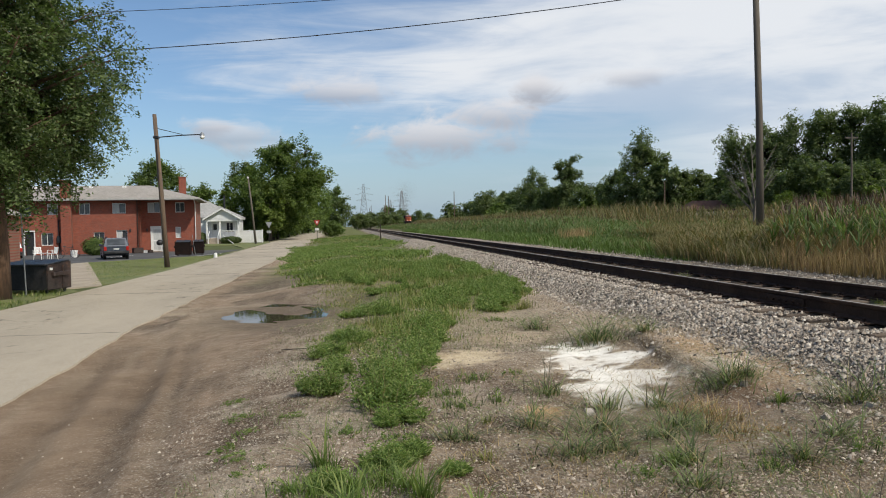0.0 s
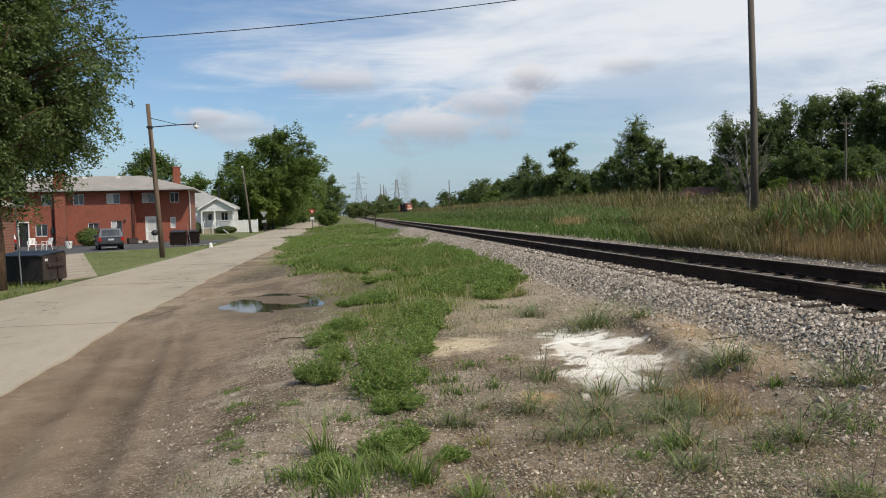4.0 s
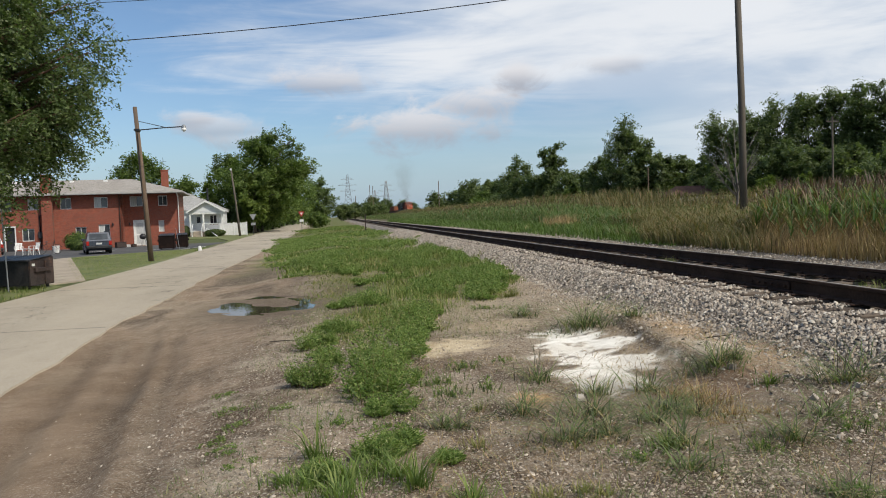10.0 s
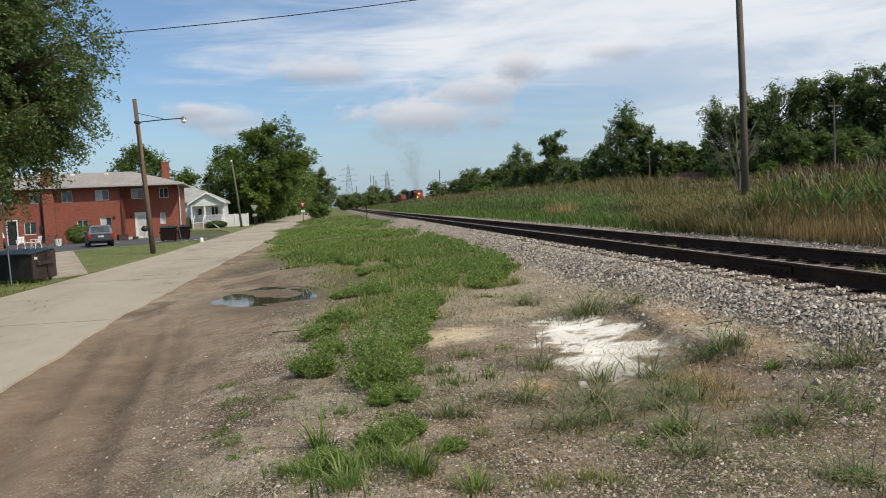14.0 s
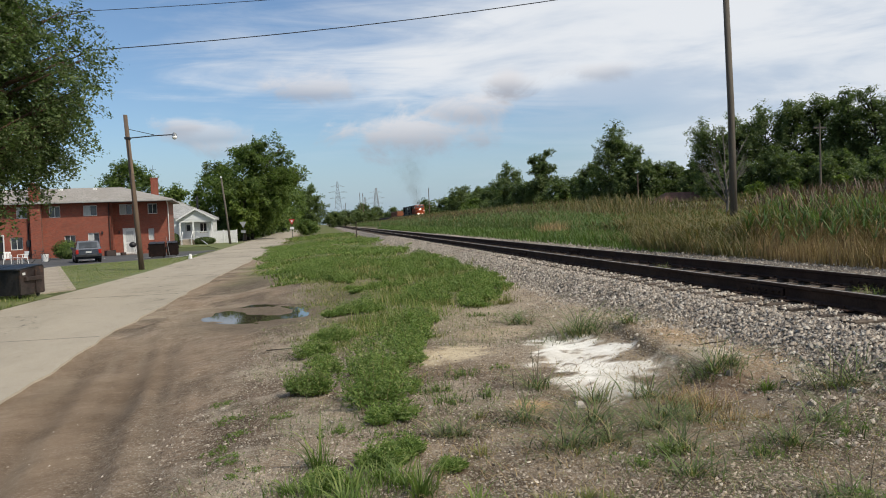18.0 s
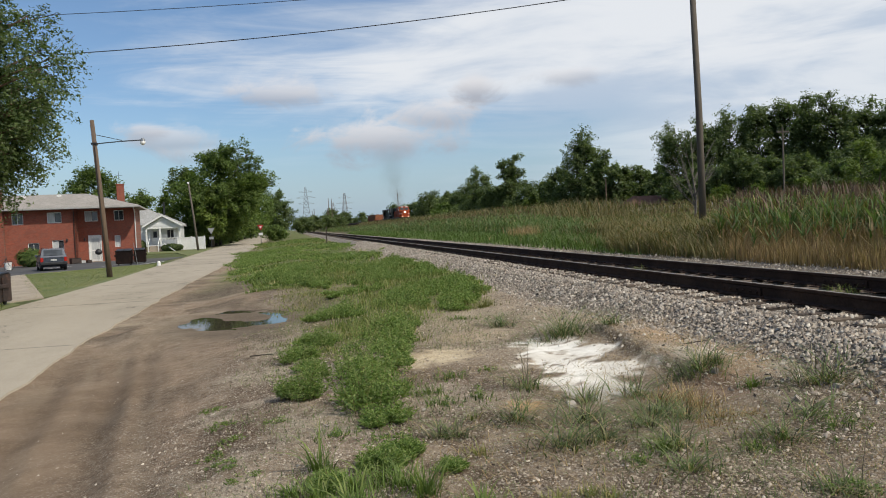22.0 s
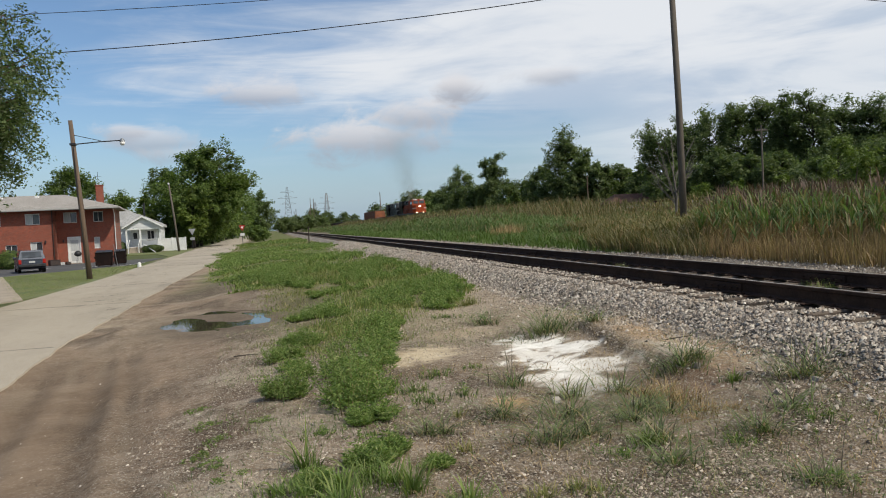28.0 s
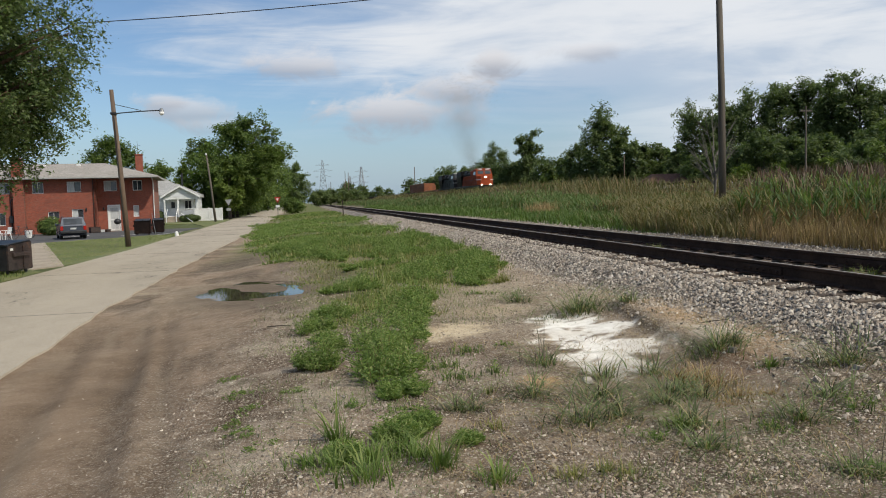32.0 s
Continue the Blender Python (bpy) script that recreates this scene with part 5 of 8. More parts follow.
    dead = thing("dead_tree", pose(19.5, 35.0, z_at(19.5, 35)) @ Matrix.Scale(1.2, 4), "bare bleached dead tree in the reeds", "tree")
    for k, limb in enumerate(limbs):
        part("branch" if k else "trunk", limb, DEAD, dead)


make_trees()

# ---- poles, wires, signs ----
def wire(name, a, b, sag, r, label):
    a, b = Vector(a), Vector(b)
    pts = [tuple(a.lerp(b, s) - Vector((0, 0, sag * 4 * s * (1 - s)))) for s in np.linspace(0, 1, 25)]
    return tagged(part(name, tube(pts, r, 6), BLACK), label, "wire")


def make_poles():
    lamp = thing("street_lamp", pose(-9.15, 41.1, LOT_Z), "weathered wooden street lamp pole with a steel arm on the lawn", "street lamp")
    part("pole", tube([(0, 0, -0.3), (-0.2, 0, 3.9), (-0.42, 0, 7.9)], [0.14, 0.12, 0.10], 12), POLE, lamp, smooth=True)
    arm = part("arm", tube([(-0.36, 0, 6.72), (0.9, -0.02, 6.82), (1.85, -0.03, 6.86)], 0.028, 8), DARK_STEEL, lamp)
    part("brace", tube([(-0.38, 0, 7.2), (0.95, -0.02, 6.86)], 0.016, 6), DARK_STEEL, arm)
    head = part("lamp_head", moved(tube([(0, 0, 0.12), (0, 0, 0.05), (0, 0, -0.05)], [0.05, 0.11, 0.13], 12), pose(1.93, -0.03, 6.84)), STEEL, lamp)
    part("lens", moved(tube([(0, 0, -0.055), (0, 0, -0.16), (0, 0, -0.23)], [0.125, 0.12, 0.05], 12), pose(1.93, -0.03, 6.84)), WHITE, head, "milky glass lamp lens", True)
    part("conduit", tube([(-0.1, -0.16, 0.1), (-0.33, -0.13, 6.6)], 0.012, 6), DARK_STEEL, lamp)
    part("bracket", cbox(-0.5, -0.22, -0.14, 0.14, 6.66, 6.78, 0.02), DARK_STEEL, lamp)

    pole = thing("utility_pole", pose(15.93, 28.0, z_at(15.93, 28)), "tall weathered grey wooden utility pole standing in reeds", "utility pole", "utility poles")
    part("pole", tube([(0.02, 0, -0.3), (0, 0, 5.0), (-0.16, 0, 11.6)], [0.145, 0.128, 0.105], 14), POLE_GREY, pole, smooth=True)
    part("insulator", tube([(-0.15, -0.16, 10.3), (-0.15, -0.16, 10.45)], [0.05, 0.03], 8), DARK_STEEL, pole)
    other = copy_thing(pole, pose(-42, 33, LOT_Z))
    tagged(other, "tall weathered grey wooden utility pole beyond the tree")
    third = copy_thing(pole, pose(62, 24, z_at(62, 24) - 2.5))
    top = (15.78, 27.85, 10.65)
    wire("service_wire", top, (-42, 33, 9.2), 1.85, 0.016, "black overhead wire between wooden poles")
    wire("service_wire", (15.78, 27.85, 11.35), (-42, 33, 10.6), 1.40, 0.011, "thin black overhead wire between wooden poles")
    wire("service_wire", top, (62, 24, 9.4), 1.2, 0.013, "black overhead wire beyond the pole")

    second = thing("street_lamp", pose(-11.4, 97.5, LOT_Z), "leaning wooden pole with a small lamp beside a white fence", "street lamp")
    part("pole", tube([(0, 0, -0.3), (-0.35, 0, 4.2), (-0.75, 0, 8.3)], [0.15, 0.12, 0.09], 10), POLE_GREY, second, smooth=True)
    part("lamp_head", moved(tube([(0, 0, 0.1), (0, 0, 0), (0, 0, -0.14)], [0.06, 0.14, 0.08], 10), pose(-0.75, -0.25, 8.25)), WHITE, second, "pale lamp head")
    part("arm", tube([(-0.75, 0, 8.2), (-0.75, -0.25, 8.3)], 0.03, 6), DARK_STEEL, second)

    far = thing("utility_pole", pose(43.0, 61.3, z_at(43.0, 61.3)), "slim wooden utility pole with a crossarm before dark trees", "utility pole", "utility poles")
    part("pole", tube([(0, 0, -0.3), (0, 0, 8.1)], [0.10, 0.07], 8), POLE_GREY, far)
    part("crossarm", cbox(-0.6, 0.6, -0.04, 0.04, 7.6, 7.7, 0.01), POLE_GREY, far)
    for x in (-0.55, -0.25, 0.25, 0.55):
        part("insulator", tube([(x, 0, 7.7), (x, 0, 7.83)], [0.05, 0.03], 6), DARK_STEEL, far)
    slim = thing("utility_pole", pose(41, 96, z_at(41, 96)), "slim dark pole before the trees", "utility pole", "utility poles")
    part("pole", tube([(0, 0, -0.3), (0, 0, 6.0)], [0.1, 0.08], 8), POLE, slim)
    for x, y, h in ((37.2, 271, 12.0), (16.8, 330, 13.6), (17.0, 362, 15.2), (19.0, 420, 12), (27, 470, 12), (10.2, 360, 10.4), (13.5, 520, 13)):
        far_pole = copy_thing(slim, pose(x, y, z_at(x, y)) @ Matrix.Diagonal((1.6, 1.6, h / 6.0, 1)))
        tagged(far_pole, "dark wooden pole beside the far track", "utility pole")

    # lattice towers on the skyline
    bars = []
    H, W = 34.0, 3.6
    legs = lambda z: W * (1 - z / H) ** 1.15 + 0.55
    zs = [0, 5, 10, 14.5, 18.5, 22, 25, 28, 31, 34]
    for a, b in zip(zs[:-1], zs[1:]):
        wa, wb = legs(a), legs(b)
        ca, cb = [(sx * wa, sy * wa, a) for sx, sy in ((-1, -1), (1, -1), (1, 1), (-1, 1))], [(sx * wb, sy * wb, b) for sx, sy in ((-1, -1), (1, -1), (1, 1), (-1, 1))]
        for i in range(4):
            j = (i + 1) % 4
            bars += [tube([ca[i], cb[i]], 0.16, 4), tube([ca[i], cb[j]], 0.09, 4), tube([ca[j], cb[i]], 0.09, 4), tube([cb[i], cb[j]], 0.09, 4)]
    arms = []
    for z, w in ((21, 6.0), (25.5, 7.2), (30, 5.2)):
        arms.append(join(*[tube([(0, s * 0.4, z), (q * w, 0, z + 0.3)], 0.10, 4) for s in (-1, 1) for q in (-1, 1)], *[tube([(0, 0, z + 1.8), (q * w, 0, z + 0.3)], 0.1, 4) for q in (-1, 1)]))
    tower = thing("lattice_tower", pose(11.2, 600, 0), "steel lattice transmission tower on the skyline", "pylon", "transmission towers")
    # paler steel than the near dark ironwork: distance haze put into the colour
    part("mast", join(*bars), STEEL, tower)
    for a in arms:
        part("arm", a, STEEL, tower)
    copy_thing(tower, pose(43.5, 640, -4, 0, 0, 12))
    copy_thing(tower, pose(52, 980, 0, 0, 0, 12))
    copy_thing(tower, pose(61, 1250, 0, 0, 0, 12))

    # give-way signs
    def yield_sign(x, y, z, rz, back, label):
        s = thing("yield_sign", pose(x, y, z, 0, 0, rz), label, "road sign")
        part("post", cbox(-0.035, 0.035, -0.03, 0.03, -0.2, 2.75, 0.008), DARK_STEEL, s)
        tri = [(-0.45, 0), (0.45, 0), (0.05, -0.76), (-0.05, -0.76)]
        flat = lambda k, y0, y1: ([(px * k, y0, 2.75 + (pz + 0.3) * k - 0.3) for px, pz in tri] + [(px * k, y1, 2.75 + (pz + 0.3) * k - 0.3) for px, pz in tri],
                                  [(3, 2, 1, 0), (4, 5, 6, 7)] + [(i, (i + 1) % 4, 4 + (i + 1) % 4, 4 + i) for i in range(4)])
        face = part("face", flat(1.0, -0.045, -0.035), SIGN_BACK if back else SIGN_RED, s)
        if not back:
            part("centre", flat(0.45, -0.05, -0.046), SIGN_WHITE, face)
        part("plate", cbox(-0.3, 0.3, -0.045, -0.035, 1.25, 1.6, 0.01), SIGN_BACK if back else SIGN_WHITE, s)
        return s
    yield_sign(-4.6, 115, -0.2, -4, False, "red and white yield sign on a steel post beside the road")
    yield_sign(-10.7, 106.5, LOT_Z, 6, True, "bare metal back of a yield sign on a post")
    marker = thing("marker_post", pose(3.4, 81, z_at(3.4, 81)), "thin rusty steel marker post beside the track", "post")
    part("post", cbox(-0.05, 0.05, -0.03, 0.03, -0.2, 1.7, 0.01), BIN_BROWN, marker)
    # posts of the level crossing far down the line
    for x, y in ((3.6, 330), (9.0, 500)):
        g = thing("crossing_signal", pose(x, y, z_at(x, y)), "white level crossing signal post beside the track", "signal", "crossing signals")
        part("post", tube([(0, 0, -0.2), (0, 0, 4.6)], 0.16, 8), WHITE, g)
        part("crossbuck", join(moved(box(-0.9, 0.9, -0.03, 0.03, -0.12, 0.12), pose(0, -0.2, 4.1, 0, 45)), moved(box(-0.9, 0.9, -0.03, 0.03, -0.12, 0.12), pose(0, -0.26, 4.1, 0, -45))), WHITE, g)
        for q in (-0.55, 0.55):
            part("light", cbox(q - 0.25, q + 0.25, -0.3, -0.1, 2.8, 3.3, 0.1), BLACK, g)


make_poles()

# ---- buildings ----
def window(parent, x0, x1, z0, z1, y, split=2, curtain=False, name="window"):
    """A window set in a front wall at depth y: frame, sash bars, panes and sill."""
    w = part(name, join(box(x0, x1, y - 0.03, y + 0.06, z0, z0 + 0.06), box(x0, x1, y - 0.03, y + 0.06, z1 - 0.06, z1), box(x0, x0 + 0.06, y - 0.03, y + 0.06, z0 + 0.06, z1 - 0.06), box(x1 - 0.06, x1, y - 0.03, y + 0.06, z0 + 0.06, z1 - 0.06)), WHITE_TRIM, parent, "white framed window")
    step = (x1 - x0) / split
    for k in range(split):
        part("pane", box(x0 + step * k + 0.05, x0 + step * (k + 1) - 0.03, y + 0.01, y + 0.02, z0 + 0.06, z1 - 0.06), CURTAIN if (curtain and k % 2 == 0) else GLASS, w)
        if k:
            part("mullion", box(x0 + step * k - 0.025, x0 + step * k + 0.025, y - 0.02, y + 0.04, z0 + 0.06, z1 - 0.06), WHITE_TRIM, w)
    part("sill", cbox(x0 - 0.08, x1 + 0.08, y - 0.09, y + 0.02, z0 - 0.09, z0, 0.01), WALKWAY, w)
    return w


def pierced_wall(parent, x0, x1, y0, y1, z0, z1, holes, mat, label):
    """A front wall as one closed mesh with its openings (x0, x1, z0, z1) cut through."""
    xs = sorted({x0, x1, *[v for h in holes for v in h[:2]]})
    zs = sorted({z0, z1, *[v for h in holes for v in h[2:]]})
    full = {(i, j) for i in range(len(xs) - 1) for j in range(len(zs) - 1)
            if not any(h[0] < (xs[i] + xs[i + 1]) / 2 < h[1] and h[2] < (zs[j] + zs[j + 1]) / 2 < h[3] for h in holes)}
    n = len(zs)
    idx = lambda i, j, k: (i * n + j) * 2 + k
    verts = [(x, y, z) for x in xs for z in zs for y in (y0, y1)]
    faces = []
    for i, j in sorted(full):
        faces += [(idx(i, j, 0), idx(i + 1, j, 0), idx(i + 1, j + 1, 0), idx(i, j + 1, 0)), (idx(i, j + 1, 1), idx(i + 1, j + 1, 1), idx(i + 1, j, 1), idx(i, j, 1))]
        for di, dj, p, q in ((-1, 0, (i, j + 1), (i, j)), (1, 0, (i + 1, j), (i + 1, j + 1)), (0, -1, (i, j), (i + 1, j)), (0, 1, (i + 1, j + 1), (i, j + 1))):
            if (i + di, j + dj) not in full:
                faces.append((idx(*q, 0), idx(*p, 0), idx(*p, 1), idx(*q, 1)))
    used = sorted({v for f in faces for v in f})
    new_of = {v: k for k, v in enumerate(used)}
    return part("wall", ([verts[v] for v in used], [tuple(new_of[v] for v in f) for f in faces]), mat, parent, label)


def make_brick_house():
    h = thing("brick_house", pose(-13.65, 71.6, LOT_Z - 0.08, 0, 0, 7.0) @ Matrix.Diagonal((0.78, 1, 1, 1)), "long two-storey red brick house with a low tan hip roof", "house")
    EAVE = 4.68
    left_open = [(-10.6, -9.5, 0.95, 1.95), (-8.25, -7.1, 0.95, 2.1), (-15.9, -14.7, 0.9, 1.95), (-17.5, -16.6, 0.02, 2.1),
                 (-8.6, -7.2, 3.55, 4.45), (-12.0, -10.9, 3.5, 4.45), (-15.2, -14.15, 3.5, 4.45), (-18.0, -16.8, 3.45, 4.4), (-21.5, -20.3, 3.45, 4.4), (-21.5, -20.3, 0.9, 1.95)]
    right_open = [(-4.75, -3.6, 0.12, 2.3), (-2.15, -1.55, 1.3, 2.3), (-5.1, -3.75, 3.6, 4.5), (-2.1, -1.1, 3.6, 4.5)]
    pierced_wall(h, -24, -5.8, -1.2, -0.9, 0, EAVE, left_open, BRICK, "red brick front wall")
    pierced_wall(h, -5.8, 0, 0, 0.3, 0, EAVE, right_open, BRICK, "red brick front wall")
    part("wall", box(-6.1, -5.8, -1.2, 0.3, 0, EAVE), BRICK, h)
    part("wall", box(-0.3, 0, 0.3, 8, 0, EAVE), BRICK, h)
    part("wall", box(-24, -23.7, -0.9, 8, 0, EAVE), BRICK, h)
    part("wall", box(-23.7, -0.3, 7.7, 8, 0, EAVE), BRICK, h)
    part("upper_floor", box(-23.7, -0.3, 0.3, 7.7, 2.5, 2.7), WALKWAY, h)
    for k, (a, b, c, d) in enumerate(left_open):
        if k == 3:
            continue
        window(h, a, b, c, d, -1.1, 2, k in (1, 4, 6))
    for k, (a, b, c, d) in enumerate(right_open[1:]):
        window(h, a, b, c, d, 0.1, 2 if k else 1, k < 2)
    # entrance door with step, and the open dark side door
    door = part("door", join(cbox(-4.72, -3.63, 0.06, 0.14, 0.14, 2.27, 0.01)), WHITE_TRIM, h, "white storm door with glass")
    part("pane", cbox(-4.55, -3.80, 0.045, 0.06, 1.15, 2.12, 0.01), CURTAIN, door)
    part("pane", cbox(-4.55, -3.80, 0.045, 0.06, 0.30, 1.05, 0.01), CURTAIN, door)
    part("door_frame", join(box(-4.85, -4.72, -0.04, 0.2, 0.12, 2.4), box(-3.63, -3.5, -0.04, 0.2, 0.12, 2.4), box(-4.72, -3.63, -0.04, 0.2, 2.27, 2.4)), WHITE_TRIM, h)
    part("step", cbox(-5.0, -3.3, -0.9, 0, -0.05, 0.12, 0.02), WALKWAY, h)
    part("door", box(-17.45, -16.65, -1.05, -1.0, 0.02, 2.05), BLACK, h, "dark open doorway")
    part("door_frame", join(box(-17.62, -17.5, -1.24, -1.0, 0, 2.2), box(-16.6, -16.48, -1.24, -1.0, 0, 2.2), box(-17.5, -16.6, -1.24, -1.0, 2.1, 2.2)), WHITE_TRIM, h)
    # chimney breast against the front, second stack behind the ridge
    c = part("chimney", join(cbox(-13.75, -12.7, -1.75, -1.21, 0, 6.3, 0.01)), BRICK, h, "red brick chimney breast")
    part("cap", cbox(-13.82, -12.63, -1.82, -1.1, 6.3, 6.42, 0.02), BRICK, c)
    c = part("chimney", cbox(-2.2, -1.4, 4.9, 5.6, 5.0, 7.0, 0.01), BRICK, h, "red brick chimney stack")
    part("cap", cbox(-2.26, -1.34, 4.84, 5.66, 7.0, 7.1, 0.02), BRICK, c)
    part("antenna", join(tube([(-1.9, 5.2, 7.05), (-1.9, 5.2, 8.3)], 0.02, 5), tube([(-2.3, 5.2, 7.9), (-1.5, 5.2, 7.9)], 0.012, 5)), DARK_STEEL, h)
    # hip roof with thickness, gutter, vents
    x0, x1, y0, y1, zr = -24.9, 0.7, -1.95, 8.6, EAVE + 1.52
    ym = (y0 + y1) / 2
    ra, rb = x0 + 6.0, x1 - 6.0
    v = [(x0, y0, EAVE), (x1, y0, EAVE), (x1, y1, EAVE), (x0, y1, EAVE), (x0, y0, EAVE + 0.16), (x1, y0, EAVE + 0.16), (x1, y1, EAVE + 0.16), (x0, y1, EAVE + 0.16), (ra, ym, zr), (rb, ym, zr)]
    roof = part("roof", (v, [(0, 3, 2, 1), (0, 1, 5, 4), (1, 2, 6, 5), (2, 3, 7, 6), (3, 0, 4, 7), (4, 5, 9, 8), (5, 6, 9), (6, 7, 8, 9), (7, 4, 8)]), ROOF_TAN, h, "tan shingle hip roof")
    part("gutter", join(cbox(x0, x1, y0 - 0.11, y0 - 0.002, EAVE - 0.02, EAVE + 0.13, 0.02), cbox(x1 + 0.002, x1 + 0.11, y0, y1, EAVE - 0.02, EAVE + 0.13, 0.02)), EAVE_GREY, roof, "grey gutter")
    for x in (-14.8, -11.6, -8.0, -17.5):
        part("roof_vent", cbox(x - 0.22, x + 0.22, ym - 1.0, ym - 0.6, zr - 0.36, zr - 0.1, 0.04), WHITE_TRIM, roof, "small white roof vent")
    part("downspout", tube([(0.12, -1.9, EAVE), (0.08, -0.1, EAVE - 0.4), (0.06, -0.08, 0.1)], 0.055, 6), WHITE_TRIM, h)
    part("downspout", tube([(-6.0, -1.27, EAVE), (-6.0, -1.27, 0.1)], 0.045, 6), BIN_BROWN, h)
    part("conduit", join(tube([(-14.1, -1.26, 0.3), (-14.1, -1.26, 3.0), (-13.8, -1.26, 3.1)], 0.05, 6), cbox(-14.3, -13.9, -1.36, -1.21, 1.1, 1.7, 0.03)), DARK_STEEL, h)
    part("wall_lamp", cbox(-5.3, -5.15, -0.12, 0, 1.95, 2.2, 0.03), BLACK, h)
    part("wall_lamp", cbox(-6.85, -6.7, -1.34, -1.2, 1.95, 2.2, 0.03), BLACK, h)


def make_white_house():
    h = thing("white_house", pose(-18.25, 104.5, 0.0, 0, 0, 2.0), "small white house with a gabled front porch", "house")
    E = 3.0
    pierced_wall(h, -4.0, 3.4, 0, 0.2, 0.3, E, [(-2.6, -1.5, 1.3, 2.3), (0.3, 1.25, 0.4, 2.4), (2.2, 3.1, 1.2, 2.4)], SIDING, "white lap siding")
    part("wall", box(-4.0, -3.8, 0.2, 10, 0.3, E), SIDING, h)
    part("wall", box(3.2, 3.4, 0.2, 10, 0.3, E), SIDING, h)
    part("wall", box(-3.8, 3.2, 9.8, 10, 0.3, E), SIDING, h)
    part("foundation", box(-3.95, 3.35, 0.05, 9.9, -0.6, 0.3), WALKWAY, h)
    window(h, -2.6, -1.5, 1.3, 2.3, 0.05, 2)
    window(h, 2.2, 3.1, 1.2, 2.4, 0.05, 2)
    d = part("door", cbox(0.32, 1.23, 0.06, 0.12, 0.42, 2.38, 0.01), WHITE_TRIM, h, "white panelled front door")
    part("pane", cbox(0.55, 1.0, 0.045, 0.06, 1.4, 2.2, 0.01), GLASS, d)
    x0, x1, y0, y1, zr = -4.5, 3.7, -0.45, 10.5, E + 2.45
    xm = (x0 + x1) / 2 - 0.4
    v = [(x0, y0, E), (x1, y0, E), (x1, y1, E), (x0, y1, E), (x0, y0, E + 0.15), (x1, y0, E + 0.15), (x1, y1, E + 0.15), (x0, y1, E + 0.15), (xm, y0 + 3.6, zr), (xm, y1 - 3.6, zr)]
    roof = part("roof", (v, [(0, 3, 2, 1), (0, 1, 5, 4), (1, 2, 6, 5), (2, 3, 7, 6), (3, 0, 4, 7), (4, 5, 8), (5, 6, 9, 8), (6, 7, 9), (7, 4, 8, 9)]), ROOF_GREY, h, "pale grey shingle roof")
    part("chimney", cbox(1.2, 1.42, 6.0, 6.25, 4.4, 6.2, 0.02), DARK_STEEL, roof, "dark flue pipe")
    # porch
    p0, p1, d0 = -0.1, 4.1, -2.2
    pm, E2 = (p0 + p1) / 2, 2.72
    porch = part("porch_floor", cbox(p0, p1, d0, 0, 0.25, 0.42, 0.02), WHITE_TRIM, h)
    part("skirt", box(p0 + 0.05, p1 - 0.05, d0 + 0.05, d0 + 0.1, -0.45, 0.25), WALKWAY, porch)
    v = [(p0 - 0.3, d0 - 0.35, E2), (p1 + 0.3, d0 - 0.35, E2), (p1 + 0.3, 3.0, E2), (p0 - 0.3, 3.0, E2), (pm, d0 - 0.35, E2 + 1.35), (pm, 3.0, E2 + 1.35)]
    up = [(a, b, c + 0.14) for a, b, c in v]
    part("porch_roof", (v + up, [(0, 4, 5, 3), (4, 1, 2, 5), (6, 9, 11, 10), (10, 11, 8, 7), (0, 6, 10, 4), (4, 10, 7, 1), (0, 3, 9, 6), (1, 7, 8, 2), (3, 5, 11, 9), (5, 2, 8, 11)]), ROOF_GREY, h, "pale grey porch roof")
    part("gable", ([(p0 - 0.1, d0 + 0.02, E2 + 0.02), (p1 + 0.1, d0 + 0.02, E2 + 0.02), (pm, d0 + 0.02, E2 + 1.28), (p0 - 0.1, d0 + 0.12, E2 + 0.02), (p1 + 0.1, d0 + 0.12, E2 + 0.02), (pm, d0 + 0.12, E2 + 1.28)], [(0, 1, 2), (5, 4, 3), (0, 3, 4, 1), (1, 4, 5, 2), (2, 5, 3, 0)]), SIDING, h)
    for s in (-1, 1):
        e = p1 + 0.33 if s > 0 else p0 - 0.33
        part("barge_board", ([(e, d0 - 0.4, E2 - 0.06), (pm, d0 - 0.4, E2 + 1.34), (pm, d0 - 0.4, E2 + 1.56), (e, d0 - 0.4, E2 + 0.16), (e, d0 - 0.352, E2 - 0.06), (pm, d0 - 0.352, E2 + 1.34), (pm, d0 - 0.352, E2 + 1.56), (e, d0 - 0.352, E2 + 0.16)], [(0, 1, 2, 3), (7, 6, 5, 4), (0, 4, 5, 1), (2, 6, 7, 3)]), WHITE_TRIM, h)
    part("beam", cbox(p0, p1, d0, d0 + 0.2, E2 - 0.2, E2, 0.01), WHITE_TRIM, h)
    for x in (p0 + 0.12, pm - 0.35, p1 - 0.12):
        part("porch_post", cbox(x - 0.1, x + 0.1, d0 + 0.02, d0 + 0.22, 0.42, E2 - 0.2, 0.015), WHITE, h, "square white porch post")
    for k in range(11):
        x = pm - 0.1 + k * 0.17
        part("baluster", box(x, x + 0.04, d0 + 0.09, d0 + 0.13, 0.5, 1.25), WHITE, h)
    part("railing", join(cbox(pm - 0.25, p1 - 0.2, d0 + 0.06, d0 + 0.16, 1.25, 1.33, 0.01), cbox(pm - 0.25, p1 - 0.2, d0 + 0.06, d0 + 0.16, 0.48, 0.55, 0.01)), WHITE, h)
